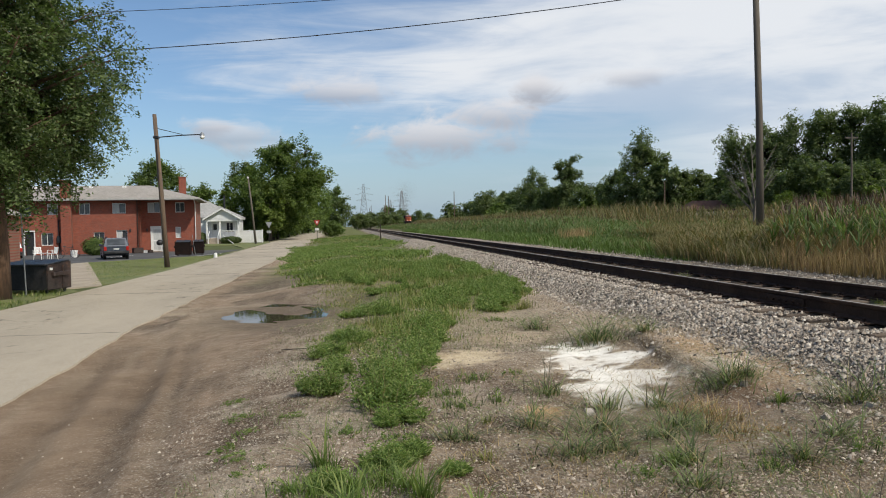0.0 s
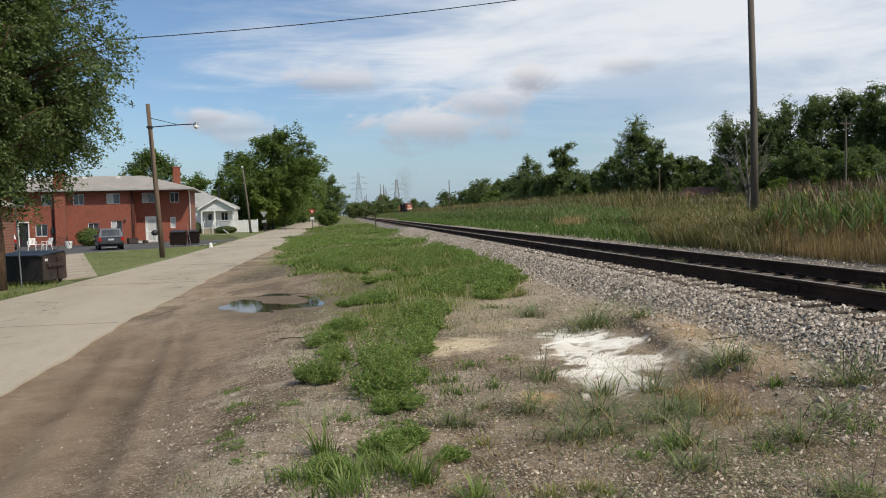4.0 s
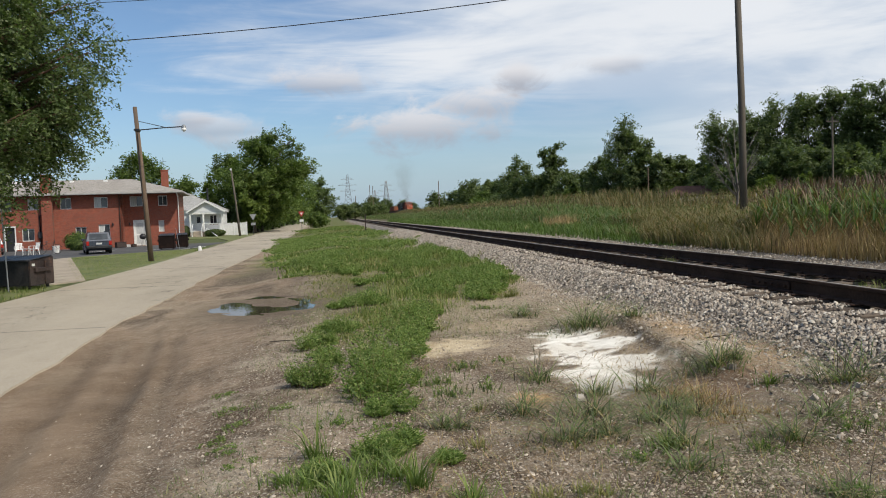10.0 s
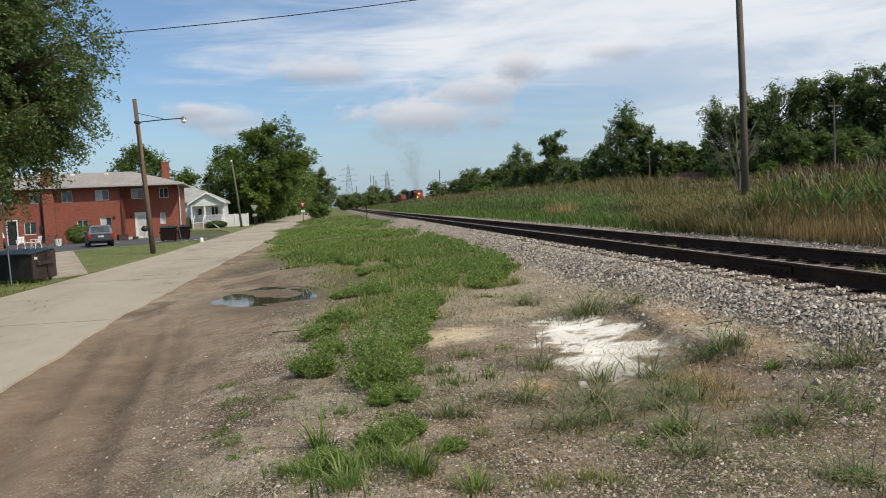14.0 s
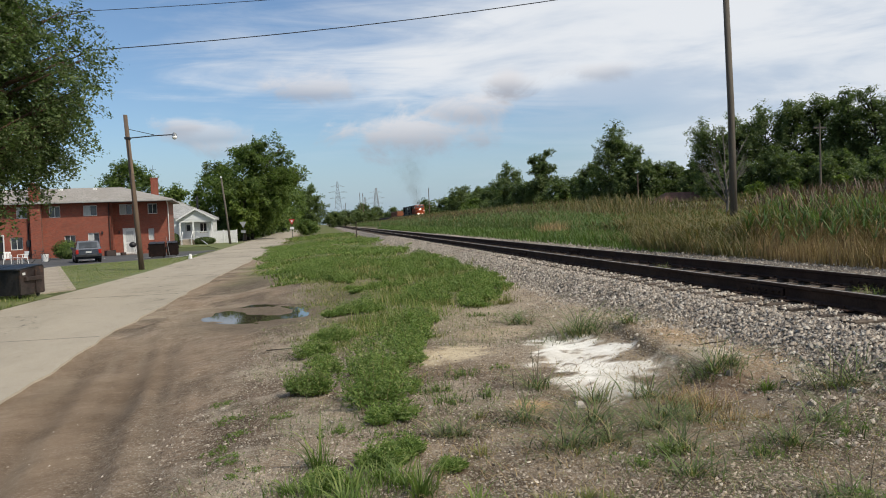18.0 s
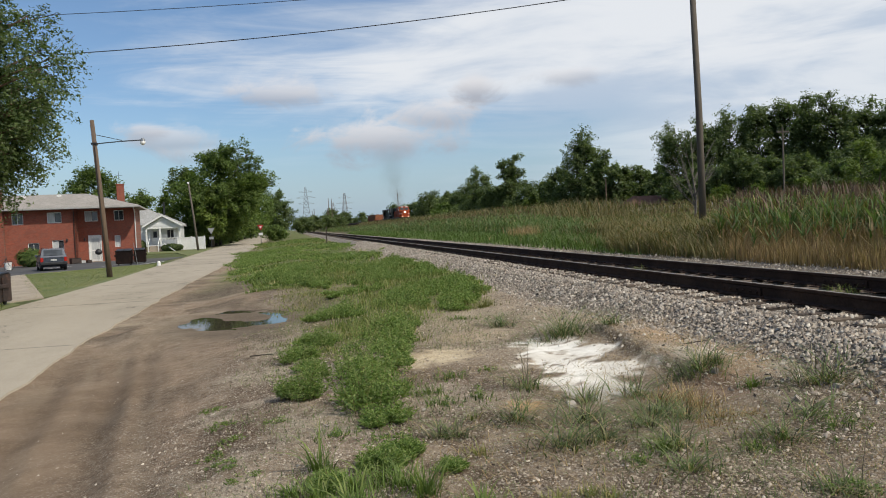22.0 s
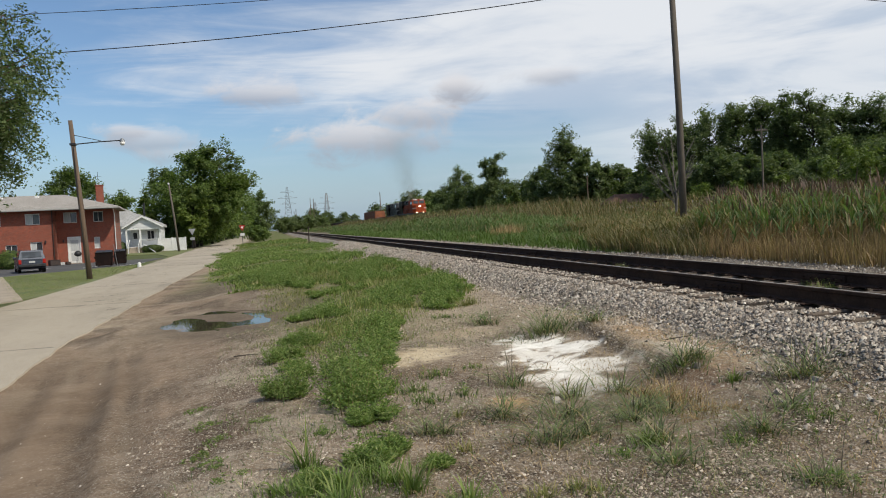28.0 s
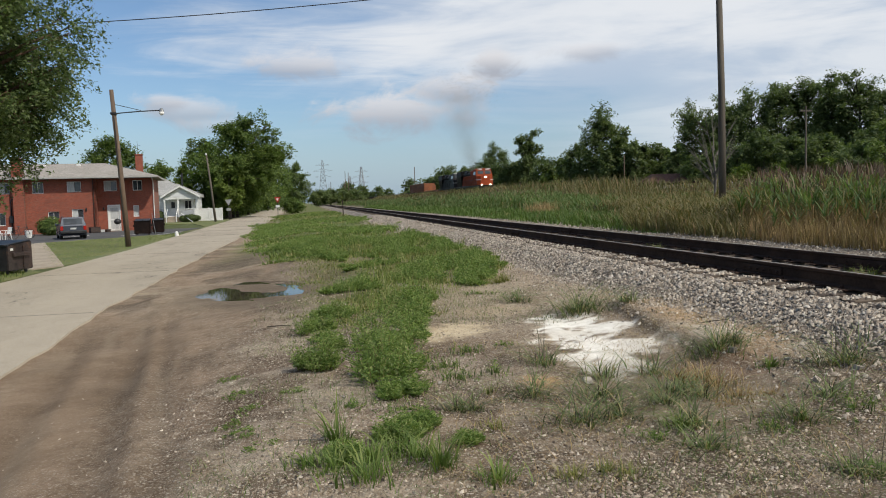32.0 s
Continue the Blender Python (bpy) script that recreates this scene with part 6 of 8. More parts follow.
    for k in range(5):
        part("step", cbox(0.4, 1.5, d0 - 0.26 * (5 - k), d0 - 0.26 * (4 - k), -0.45, -0.24 + 0.15 * k, 0.01), WALKWAY, h)
    for x in (0.35, 1.55):
        part("handrail", join(tube([(x, d0, 1.3), (x, d0 - 1.3, 0.6)], 0.05, 6), tube([(x, d0 - 1.3, -0.45), (x, d0 - 1.3, 0.65)], 0.06, 6)), WHITE, h, "white stair rail")
    # long sloping ramp rail
    part("handrail", tube([(2.0, d0 - 0.1, 0.7), (3.6, d0 - 2.4, -0.35)], 0.05, 6), WHITE, h)
    # clipped hedges
    for x, y, w, hh, s in ((-1.9, -0.9, 1.0, 2.1, 3), (-0.7, -1.6, 0.6, 1.5, 5), (3.1, -2.9, 1.3, 0.95, 7)):
        n = 3600
        r = np.random.default_rng(s)
        d = r.normal(size=(n, 3))
        d /= np.linalg.norm(d, axis=1, keepdims=True)
        at = d * np.array((w, 0.6, hh / 2)) * (0.75 + 0.3 * r.random((n, 1))) + np.array((0, 0, hh / 2))
        at[:, 2] = np.maximum(at[:, 2], 0.03)
        v, f = leaves(at, 0.13 * (0.6 + 0.8 * r.random(n)), d + r.normal(size=d.shape) * 0.5, 1.5)
        m = h.matrix_world @ pose(x, y, -0.4)
        hedge = thing("hedge", m, "dark clipped evergreen hedge before a white porch", "hedge", "porch hedges")
        bulk("foliage", v, f, LEAF_FAR, hedge)
        part("stem", tube([(0, 0, -0.1), (0, 0, hh * 0.6)], [0.05, 0.02], 6), BARK_DARK, hedge)
    # vinyl fence
    fence = thing("fence", pose(-14.65, 104.3, LOT_Z + 0.05, 0, 0, -6), "white solid vinyl panel fence beside the road", "fence")
    for k in range(3):
        part("post", cbox(k * 1.68 - 0.07, k * 1.68 + 0.07, -0.07, 0.07, -0.1, 1.72, 0.015), WHITE, fence)
        if k < 2:
            for j in range(8):
                x = k * 1.68 + 0.08 + j * 0.19
                part("board", cbox(x, x + 0.185, -0.02, 0.02, 0.06, 1.55, 0.006), WHITE, fence)
            for z in (0.02, 1.5):
                part("rail", cbox(k * 1.68 + 0.07, k * 1.68 + 1.61, -0.04, 0.04, z, z + 0.13, 0.01), WHITE, fence)
    # low brown-roofed house far beyond the field
    b = thing("far_house", pose(44.6, 88.3, z_at(44.6, 88.3) - 1.15), "low house with a brown roof among trees", "house")
    part("wall", box(-3.5, 3.5, 0, 6, 0, 2.6), SIDING, b)
    part("roof", ([(-4, -0.5, 2.5), (4, -0.5, 2.5), (4, 6.5, 2.5), (-4, 6.5, 2.5), (-2, 3, 4.4), (2, 3, 4.4)], [(0, 1, 5, 4), (1, 2, 5), (2, 3, 4, 5), (3, 0, 4), (0, 3, 2, 1)]), ROOF_RED, b, "brown shingle roof")


make_brick_house()
make_white_house()


# ---- car park things ----
def make_suv():
    c = thing("suv", pose(-15.6, 54.7, LOT_Z + 0.02, 0, 0, 20) @ Matrix.Scale(0.9, 4), "dark blue-grey sport utility vehicle parked with its rear to the road", "car")
    # profile along y: the tail at y = 0, the nose at y = 4.6
    lower = [(0.02, 0.42), (0.0, 0.95), (0.1, 1.02), (4.45, 0.98), (4.6, 0.85), (4.62, 0.45), (4.3, 0.28), (0.3, 0.28)]
    part("body", extrude_x(lower, -0.88, 0.88), CAR_PAINT, c)
    v, f = [], []
    for x0, z, ya, yb in ((0.86, 1.0, 0.06, 3.25), (0.70, 1.62, 0.28, 2.5)):
        v += [(-x0, ya, z), (x0, ya, z), (x0, yb, z), (-x0, yb, z)]
    f = [(0, 1, 5, 4), (1, 2, 6, 5), (2, 3, 7, 6), (3, 0, 4, 7), (4, 5, 6, 7)]
    part("cabin", (v, f), CAR_PAINT, c)
    part("rear_window", moved(cbox(-0.62, 0.62, -0.012, 0.012, -0.22, 0.22, 0.04), pose(0, 0.155, 1.32, -19.5)), GLASS, c, "dark rear window")
    part("windscreen", moved(cbox(-0.64, 0.64, -0.012, 0.012, -0.36, 0.36, 0.05), pose(0, 2.9, 1.32, 50)), GLASS, c)
    for s in (-1, 1):
        for y0, y1 in ((0.45, 1.15), (1.22, 2.0), (2.07, 2.75)):
            part("side_window", moved(cbox(-0.01, 0.01, 0, y1 - y0, -0.2, 0.2, 0.03), pose(s * 0.795, y0, 1.32, 0, -s * 14.5)), GLASS, c)
        part("tail_light", cbox(s * 0.78 - 0.1, s * 0.78 + 0.1, -0.025, 0.06, 0.66, 0.98, 0.02), TAIL_RED, c, "red tail light")
        part("mirror", cbox(s * 0.98 - 0.1, s * 0.98 + 0.1, 2.5, 2.62, 1.0, 1.17, 0.03), CAR_PAINT, c)
        part("roof_rail", tube([(s * 0.6, 0.4, 1.63), (s * 0.6, 0.5, 1.68), (s * 0.6, 2.3, 1.68), (s * 0.6, 2.4, 1.63)], 0.018, 5), DARK_STEEL, c)
        for y in (0.85, 3.75):
            part("wheel_arch", moved(tube([(-0.02, 0, 0), (0.02, 0, 0)], 0.42, 18), pose(s * 0.872, y, 0.36)), BLACK, c)
            wheel = part("wheel", moved(wheel_shape(0.36, 0.22, 20), pose(s * 0.80, y, 0.36)), TYRE, c)
            part("rim", moved(tube([(-0.01, 0, 0), (0.01, 0, 0)], 0.21, 12), pose(s * 0.915, y, 0.36)), CAR_SILVER, wheel)
        part("headlight", cbox(s * 0.68 - 0.16, s * 0.68 + 0.16, 4.56, 4.63, 0.68, 0.84, 0.03), SIGN_WHITE, c)
    part("bumper", cbox(-0.9, 0.9, -0.12, 0.15, 0.42, 0.64, 0.05), DARK_STEEL, c, "dark grey rear bumper")
    part("bumper", cbox(-0.9, 0.9, 4.5, 4.72, 0.35, 0.6, 0.05), CAR_SILVER, c)
    part("plate", cbox(-0.2, 0.2, -0.03, 0.0, 0.72, 0.86, 0.01), CURTAIN, c, "plain pale number plate")
    part("tailgate_trim", box(-0.6, 0.6, -0.012, 0.004, 0.94, 0.96), DARK_STEEL, c)
    # a second, paler car further left, mostly behind the tree
    d = copy_thing(c, pose(-24.8, 60.6, LOT_Z + 0.02, 0, 0, 24) @ Matrix.Scale(0.9, 4))
    tagged(d, "parked car seen past the tree trunk", "car")
    for o in d.children_recursive:
        if o.name.startswith(("body", "cabin")):
            o.data = o.data.copy()
            o.data.materials[0] = CAR_SILVER


def dumpster(x, y, z, rz, w, d, h, front, side, label, lid=True):
    e = thing("dumpster", pose(x, y, z, 0, 0, rz), label, "dumpster")
    part("front_panel", ([(-w / 2, -d / 2 + 0.05, 0.12), (w / 2, -d / 2 + 0.05, 0.12), (w / 2, -d / 2, h * 0.9), (-w / 2, -d / 2, h * 0.9), (-w / 2, -d / 2 + 0.1, 0.12), (w / 2, -d / 2 + 0.1, 0.12), (w / 2, -d / 2 + 0.05, h * 0.9), (-w / 2, -d / 2 + 0.05, h * 0.9)],
                         [(0, 1, 2, 3), (7, 6, 5, 4), (0, 4, 5, 1), (3, 2, 6, 7), (1, 5, 6, 2), (4, 0, 3, 7)]), front, e)
    part("back_panel", cbox(-w / 2, w / 2, d / 2 - 0.05, d / 2, 0.12, h, 0.01), side, e)
    for s in (-1, 1):
        n = 4
        poly = [(-d / 2, 0.12), (d / 2, 0.12), (d / 2, h), (-d / 2, h * 0.9)]
        part("side_panel", extrude_x(poly, s * w / 2 - 0.025, s * w / 2 + 0.025), side, e)
        part("lift_pocket", cbox(s * (w / 2 + 0.06) - 0.05, s * (w / 2 + 0.06) + 0.05, -d * 0.35, d * 0.35, h * 0.55, h * 0.68, 0.01), side, e)
        part("rib", cbox(s * (w / 2 + 0.035) - 0.02, s * (w / 2 + 0.035) + 0.02, d * 0.1, d * 0.1 + 0.07, 0.15, h * 0.88, 0.01), side, e)
    part("floor", box(-w / 2, w / 2, -d / 2 + 0.06, d / 2, 0.1, 0.16), side, e)
    part("rim", join(cbox(-w / 2 - 0.04, w / 2 + 0.04, -d / 2 - 0.03, -d / 2 + 0.03, h * 0.88, h * 0.94, 0.01)), front, e)
    if lid:
        for s in (-1, 1):
            part("lid", moved(cbox(-w / 4 + 0.02, w / 4 - 0.02, -d / 2 - 0.05, d / 2 + 0.03, -0.02, 0.03, 0.015), pose(s * w / 4, 0, h * 0.97, math.degrees(math.atan(h * 0.1 / d)))), BLACK, e, "black plastic lid")
    for sx in (-1, 1):
        for sy in (-1, 1):
            part("caster", moved(wheel_shape(0.07, 0.05, 10), pose(sx * (w / 2 - 0.12), sy * (d / 2 - 0.15), 0.07)), DARK_STEEL, e)
    return e


def make_bins():
    e = dumpster(-9.88, 26.2, LOT_Z + 0.05, -14, 1.7, 1.2, 0.97, BIN_BLACK, BIN_BROWN, "open-topped black and rusty brown steel dumpster beside the walkway")
    part("label_plate", cbox(0.872, 0.89, -0.5, -0.36, 0.72, 0.8, 0.004), SIGN_WHITE, e, "small pale label")
    dumpster(-11.95, 58.4, LOT_Z + 0.02, 6, 1.05, 0.9, 1.12, DUMP_DARK, DUMP_DARK, "dark rusty brown steel dumpster in the car park")
    dumpster(-11.3, 60.6, LOT_Z + 0.02, 8, 0.75, 0.9, 1.1, DUMP_DARK, DUMP_DARK, "black steel dumpster behind a brown one")
    stick = thing("marker_stake", pose(-10.8, 57.0, LOT_Z), "thin leaning metal stake by the car park", "stake")
    part("stake", tube([(0, 0, -0.1), (-0.22, 0, 1.6)], 0.018, 6), STEEL, stick)
    post = thing("white_pole", pose(-9.62, 24.9, LOT_Z), "thin whitish metal pole beside the tree trunk", "pole")
    part("pole", tube([(0, 0, -0.2), (-0.12, 0, 3.9)], 0.022, 8), STEEL, post)
    hydrant = thing("marker_stone", pose(-8.75, 53.0, LOT_Z + 0.03), "small pale marker beside the road", "marker")
    part("stone", tube([(0, 0, -0.05), (0, 0, 0.26), (0, 0, 0.34)], [0.13, 0.11, 0.05], 10), WHITE, hydrant)


def plastic_chair():
    c = thing("plastic_chair", pose(-22.2, 58.6, LOT_Z + 0.02, 0, 0, 20), "white moulded plastic garden chair before the brick house", "chair", "plastic chairs")
    part("seat", cbox(-0.24, 0.24, -0.23, 0.24, 0.4, 0.44, 0.015), WHITE, c)
    for k in range(5):
        part("back_slat", moved(cbox(-0.035, 0.035, -0.012, 0.012, 0, 0.42, 0.008), pose(-0.18 + 0.09 * k, 0.25, 0.43, -12)), WHITE, c)
    part("back_rail", moved(cbox(-0.24, 0.24, -0.015, 0.02, 0.38, 0.45, 0.01), pose(0, 0.25, 0.43, -12)), WHITE, c)
    for sx in (-1, 1):
        part("armrest", join(cbox(sx * 0.27 - 0.03, sx * 0.27 + 0.03, -0.22, 0.28, 0.63, 0.66, 0.01), cbox(sx * 0.27 - 0.02, sx * 0.27 + 0.02, -0.22, -0.17, 0.42, 0.64, 0.008)), WHITE, c)
        for sy in (-1, 1):
            part("leg", tube([(sx * 0.21, sy * 0.2, 0.41), (sx * 0.26, sy * 0.25, 0)], [0.028, 0.02], 6), WHITE, c)
    return c


def make_yard():
    c = plastic_chair()
    copy_thing(c, pose(-21.0, 58.1, LOT_Z + 0.02, 0, 0, -35))
    big = copy_thing(c, pose(-13.8, 31.9, LOT_Z + 0.03, 0, 0, 15) @ Matrix.Scale(1.15, 4))
    tagged(big, "large white garden chair on the grass by a brick wing", "chair", "plastic chairs")
    t = thing("side_table", pose(-21.6, 58.4, LOT_Z + 0.02), "small white plastic table between chairs", "table")
    part("top", cbox(-0.22, 0.22, -0.22, 0.22, 0.42, 0.46, 0.02), WHITE, t)
    for sx in (-1, 1):
        for sy in (-1, 1):
            part("leg", tube([(sx * 0.18, sy * 0.18, 0.43), (sx * 0.2, sy * 0.2, 0)], 0.02, 6), WHITE, t)
    b = thing("bucket", pose(-20.3, 60.4, LOT_Z + 0.02), "white plastic bucket standing by the wall", "bucket")
    part("pail", tube([(0, 0, 0), (0, 0, 0.5), (0, 0, 0.52)], [0.2, 0.25, 0.27], 16), WHITE, b, smooth=False)
    part("lid", tube([(0, 0, 0.52), (0, 0, 0.55)], [0.275, 0.26], 16), WHITE_TRIM, b)
    part("handle", tube([(-0.26, 0, 0.44), (-0.2, -0.2, 0.3), (0, -0.28, 0.24), (0.2, -0.2, 0.3), (0.26, 0, 0.44)], 0.008, 5), STEEL, b)
    # bicycle
    k = thing("bicycle", pose(-20.4, 59.3, LOT_Z + 0.02, 8, 0, 30), "dark bicycle leaning near the house wall", "bicycle")
    for x in (-0.52, 0.52):
        ring = [(x + 0.33 * math.cos(a), 0, 0.34 + 0.33 * math.sin(a)) for a in np.linspace(0, 2 * math.pi, 25)]
        wh = part("wheel", tube(ring, 0.018, 6, False), TYRE, k)
        part("spokes", join(*[tube([(x, 0, 0.34), (x + 0.32 * math.cos(a), 0, 0.34 + 0.32 * math.sin(a))], 0.003, 3) for a in np.linspace(0, 2 * math.pi, 13)[:-1]]), STEEL, wh)
    part("frame", join(*[tube(p, 0.018, 6) for p in ([(-0.52, 0, 0.34), (-0.05, 0, 0.32)], [(-0.05, 0, 0.32), (-0.2, 0, 0.85)], [(-0.18, 0, 0.78), (0.36, 0, 0.8)], [(0.36, 0, 0.8), (-0.05, 0, 0.32)], [(0.33, 0, 0.92), (0.52, 0, 0.34)], [(-0.18, 0, 0.78), (-0.52, 0, 0.34)])]), BLACK, k)
    part("saddle", cbox(-0.32, -0.08, -0.06, 0.06, 0.86, 0.92, 0.03), BLACK, k)
    part("handlebar", tube([(0.3, -0.28, 0.98), (0.34, -0.1, 1.0), (0.34, 0.1, 1.0), (0.3, 0.28, 0.98)], 0.014, 6), BLACK, k)
    # round grill by the door
    g = thing("kettle_grill", pose(-16.2, 69.3, LOT_Z + 0.02), "black round kettle grill by the house door", "grill")
    part("bowl", tube([(0, 0, 0.62), (0, 0, 0.7), (0, 0, 0.82), (0, 0, 0.95), (0, 0, 1.08), (0, 0, 1.12)], [0.1, 0.24, 0.3, 0.27, 0.14, 0.03], 14), BLACK, g, smooth=True)
    for a in (0, 2.1, 4.2):
        part("leg", tube([(0.12 * math.cos(a), 0.12 * math.sin(a), 0.68), (0.3 * math.cos(a), 0.3 * math.sin(a), 0)], 0.014, 5), STEEL, g)
    # toys and boxes by the wall
    r = random.Random(3)
    for i, (x, y, m, s) in enumerate(((-17.3, 68.6, CURTAIN, 0.2), (-16.9, 68.9, BIN_BROWN, 0.2), (-17.8, 68.3, BIN_BROWN, 0.4), (-20.3, 66.5, CURTAIN, 0.35))):
        o = thing("storage_box", pose(x, y, LOT_Z + 0.02, 0, 0, r.uniform(0, 90)), "small plastic box standing by the house wall", "box", "boxes by the wall")
        part("box", cbox(-s, s, -s * 0.7, s * 0.7, 0, s * 1.1, 0.03), m, o)
        part("lid", cbox(-s * 1.04, s * 1.04, -s * 0.74, s * 0.74, s * 1.1, s * 1.18, 0.02), m, o)
    # bush by the wall
    n = 2600
    rr = np.random.default_rng(17)
    d = rr.normal(size=(n, 3))
    d /= np.linalg.norm(d, axis=1, keepdims=True)
    bush = thing("bush", pose(-20.2, 65.0, LOT_Z), "loose green shrub by the brick wall", "bush")
    at = d * np.array((1.05, 0.7, 0.75)) * (0.5 + 0.6 * rr.random((n, 1))) + np.array((0, 0, 0.75))
    v, f = leaves(at[at[:, 2] > 0.04], 0.13 * (0.6 + 0.8 * rr.random((at[:, 2] > 0.04).sum())), (d + np.array((0, 0, 0.6)))[at[:, 2] > 0.04], 1.8)
    bulk("foliage", v, f, LEAF_MID, bush)
    part("stem", join(*[tube([(0, 0, -0.05), (0.3 * math.cos(a), 0.3 * math.sin(a), 0.8)], [0.03, 0.01], 5) for a in (0, 1.5, 3, 4.5)]), BARK_DARK, bush)
    # wheel stops / painted lines of the car park
    for x in (-17.6, -13.4, -10.9):
        tagged(part("parking_line", moved(box(-0.05, 0.05, 0, 4.2, 0.02, 0.024), pose(x, 58.2, LOT_Z + 0.002, 0, 0, -14)), SIGN_WHITE), "worn white painted parking line", "road marking", kind="structure")


def make_wing():
    w = thing("brick_wing", pose(-16.2, 37.6, LOT_Z - 0.06, 0, 0, 8), "low red brick house wing with white corner posts", "house")
    pierced_wall(w, -8, 0, 0, 0.25, 0, 2.9, [(-3.4, -2.3, 1.0, 2.2)], BRICK, "red brick wall")
    window(w, -3.4, -2.3, 1.0, 2.2, 0.06, 2)
    part("wall", box(-0.25, 0, 0.25, 5, 0, 2.9), BRICK, w)
    part("wall", box(-8, -7.75, 0.25, 5, 0, 2.9), BRICK, w)
    part("wall", box(-7.75, -0.25, 4.75, 5, 0, 2.9), BRICK, w)
    for x in (-0.06, -0.72):
        part("corner_post", cbox(x - 0.06, x + 0.06, -0.14, -0.02, 0, 2.9, 0.01), WHITE, w, "white painted post")
    part("roof", ([(-8.4, -0.5, 2.9), (0.4, -0.5, 2.9), (0.4, 5.4, 2.9), (-8.4, 5.4, 2.9), (-6.4, 2.4, 4.0), (-1.6, 2.4, 4.0)], [(0, 1, 5, 4), (1, 2, 5), (2, 3, 4, 5), (3, 0, 4), (0, 3, 2, 1)]), ROOF_TAN, w, "tan shingle roof")


make_wing()
make_suv()
make_bins()
make_yard()

# ---- the train on the far line: each vehicle's nose at its own origin, running towards -y ----
TRAIN_ROWS = ((0, 417), (3, 391), (6, 364), (9, 337), (12, 309.5), (15, 283), (18, 255.5), (20, 237.5), (23, 211), (26, 185.5), (29, 161), (32, 138))
TRAIN = []


def bogie(parent, y, axles, r=0.5):
    span = 1.9 * (axles - 1)
    b = part("bogie", join(*[cbox(s * 1.05 - 0.09, s * 1.05 + 0.09, y - span / 2 - 0.7, y + span / 2 + 0.7, 0.42, 0.82, 0.06) for s in (-1, 1)], box(-1.0, 1.0, y - 0.3, y + 0.3, 0.4, 0.75)), WAGON_DARK, parent)
    for k in range(axles):
        yy = y - span / 2 + 1.9 * k
        for s in (-1, 1):
            part("wheel", moved(wheel_shape(r, 0.13, 18), pose(s * 0.76, yy, r)), DARK_STEEL, b)


def locomotive(paint, second, label, lamps):
    L = 22.3
    e = thing("locomotive", pose(FAR_TRACK_X, 400, FAR_RAIL_Z), label, "locomotive")
    part("frame", join(cbox(-1.5, 1.5, 0.5, L - 0.5, 1.15, 1.55, 0.05), cbox(-1.35, 1.35, 0.2, 0.7, 0.35, 1.5, 0.05)), second, e)
    part("plough", ([(-1.45, 0.15, 0.15), (1.45, 0.15, 0.15), (1.5, 0.5, 1.1), (-1.5, 0.5, 1.1), (-1.35, 0.7, 0.15), (1.35, 0.7, 0.15), (1.35, 0.7, 1.1), (-1.35, 0.7, 1.1)],
                    [(0, 1, 2, 3), (5, 4, 7, 6), (1, 5, 6, 2), (4, 0, 3, 7), (3, 2, 6, 7), (0, 4, 5, 1)]), second, e)
    nose = part("nose", ([(-1.0, 0.75, 1.5), (1.0, 0.75, 1.5), (1.52, 1.25, 1.5), (1.52, 2.4, 1.5), (-1.52, 2.4, 1.5), (-1.52, 1.25, 1.5),
                          (-0.82, 0.95, 3.2), (0.82, 0.95, 3.2), (1.42, 1.5, 3.2), (1.45, 2.4, 3.3), (-1.45, 2.4, 3.3), (-1.42, 1.5, 3.2)],
                         [(0, 1, 7, 6), (1, 2, 8, 7), (2, 3, 9, 8), (5, 0, 6, 11), (4, 5, 11, 10), (6, 7, 8, 11), (11, 8, 9, 10), (3, 4, 10, 9)]), paint, e)
    part("nose_door", cbox(-0.35, 0.35, 0.86, 0.93, 1.7, 2.9, 0.02), paint, nose)
    for s in (-1, 1):
        part("stripe", moved(box(-0.5, 0.5, -0.012, 0.012, -0.05, 0.05), pose(s * 1.24, 1.16, 2.5, 0, 0, s * 44)), SIGN_WHITE, nose)
    cab = part("cab", ([(-1.55, 2.0, 1.5), (1.55, 2.0, 1.5), (1.55, 4.9, 1.5), (-1.55, 4.9, 1.5), (-1.52, 1.75, 3.15), (1.52, 1.75, 3.15), (-1.38, 2.15, 4.35), (1.38, 2.15, 4.35), (1.38, 4.9, 4.4), (-1.38, 4.9, 4.4), (1.55, 4.9, 3.3), (-1.55, 4.9, 3.3), (-0.95, 2.2, 4.62), (0.95, 2.2, 4.62), (0.95, 4.9, 4.66), (-0.95, 4.9, 4.66)],
                        [(0, 1, 5, 4), (4, 5, 7, 6), (1, 2, 10, 5), (5, 10, 8, 7), (3, 0, 4, 11), (11, 4, 6, 9), (6, 7, 13, 12), (7, 8, 14, 13), (9, 6, 12, 15), (12, 13, 14, 15), (2, 3, 11, 10), (10, 11, 9, 8), (8, 9, 15, 14)]), paint, e)
    for s in (-1, 1):
        part("windscreen", moved(cbox(-0.55, 0.55, -0.02, 0.02, -0.33, 0.33, 0.05), pose(s * 0.68, 1.96, 3.88, -19)), GLASS, cab)
        part("side_window", moved(cbox(-0.02, 0.02, -0.9, 0.9, -0.33, 0.33, 0.05), pose(s * 1.47, 3.5, 3.75, 0, -s * 8)), GLASS, cab)
        part("roof_edge", moved(box(-0.3, 0.3, -0.03, 0.03, -0.06, 0.06), pose(s * 0.9, 2.13, 4.5)), SIGN_WHITE, cab)
    hood = part("hood", join(cbox(-0.98, 0.98, 4.9, L - 4.2, 1.5, 3.5, 0.12)), paint, e)
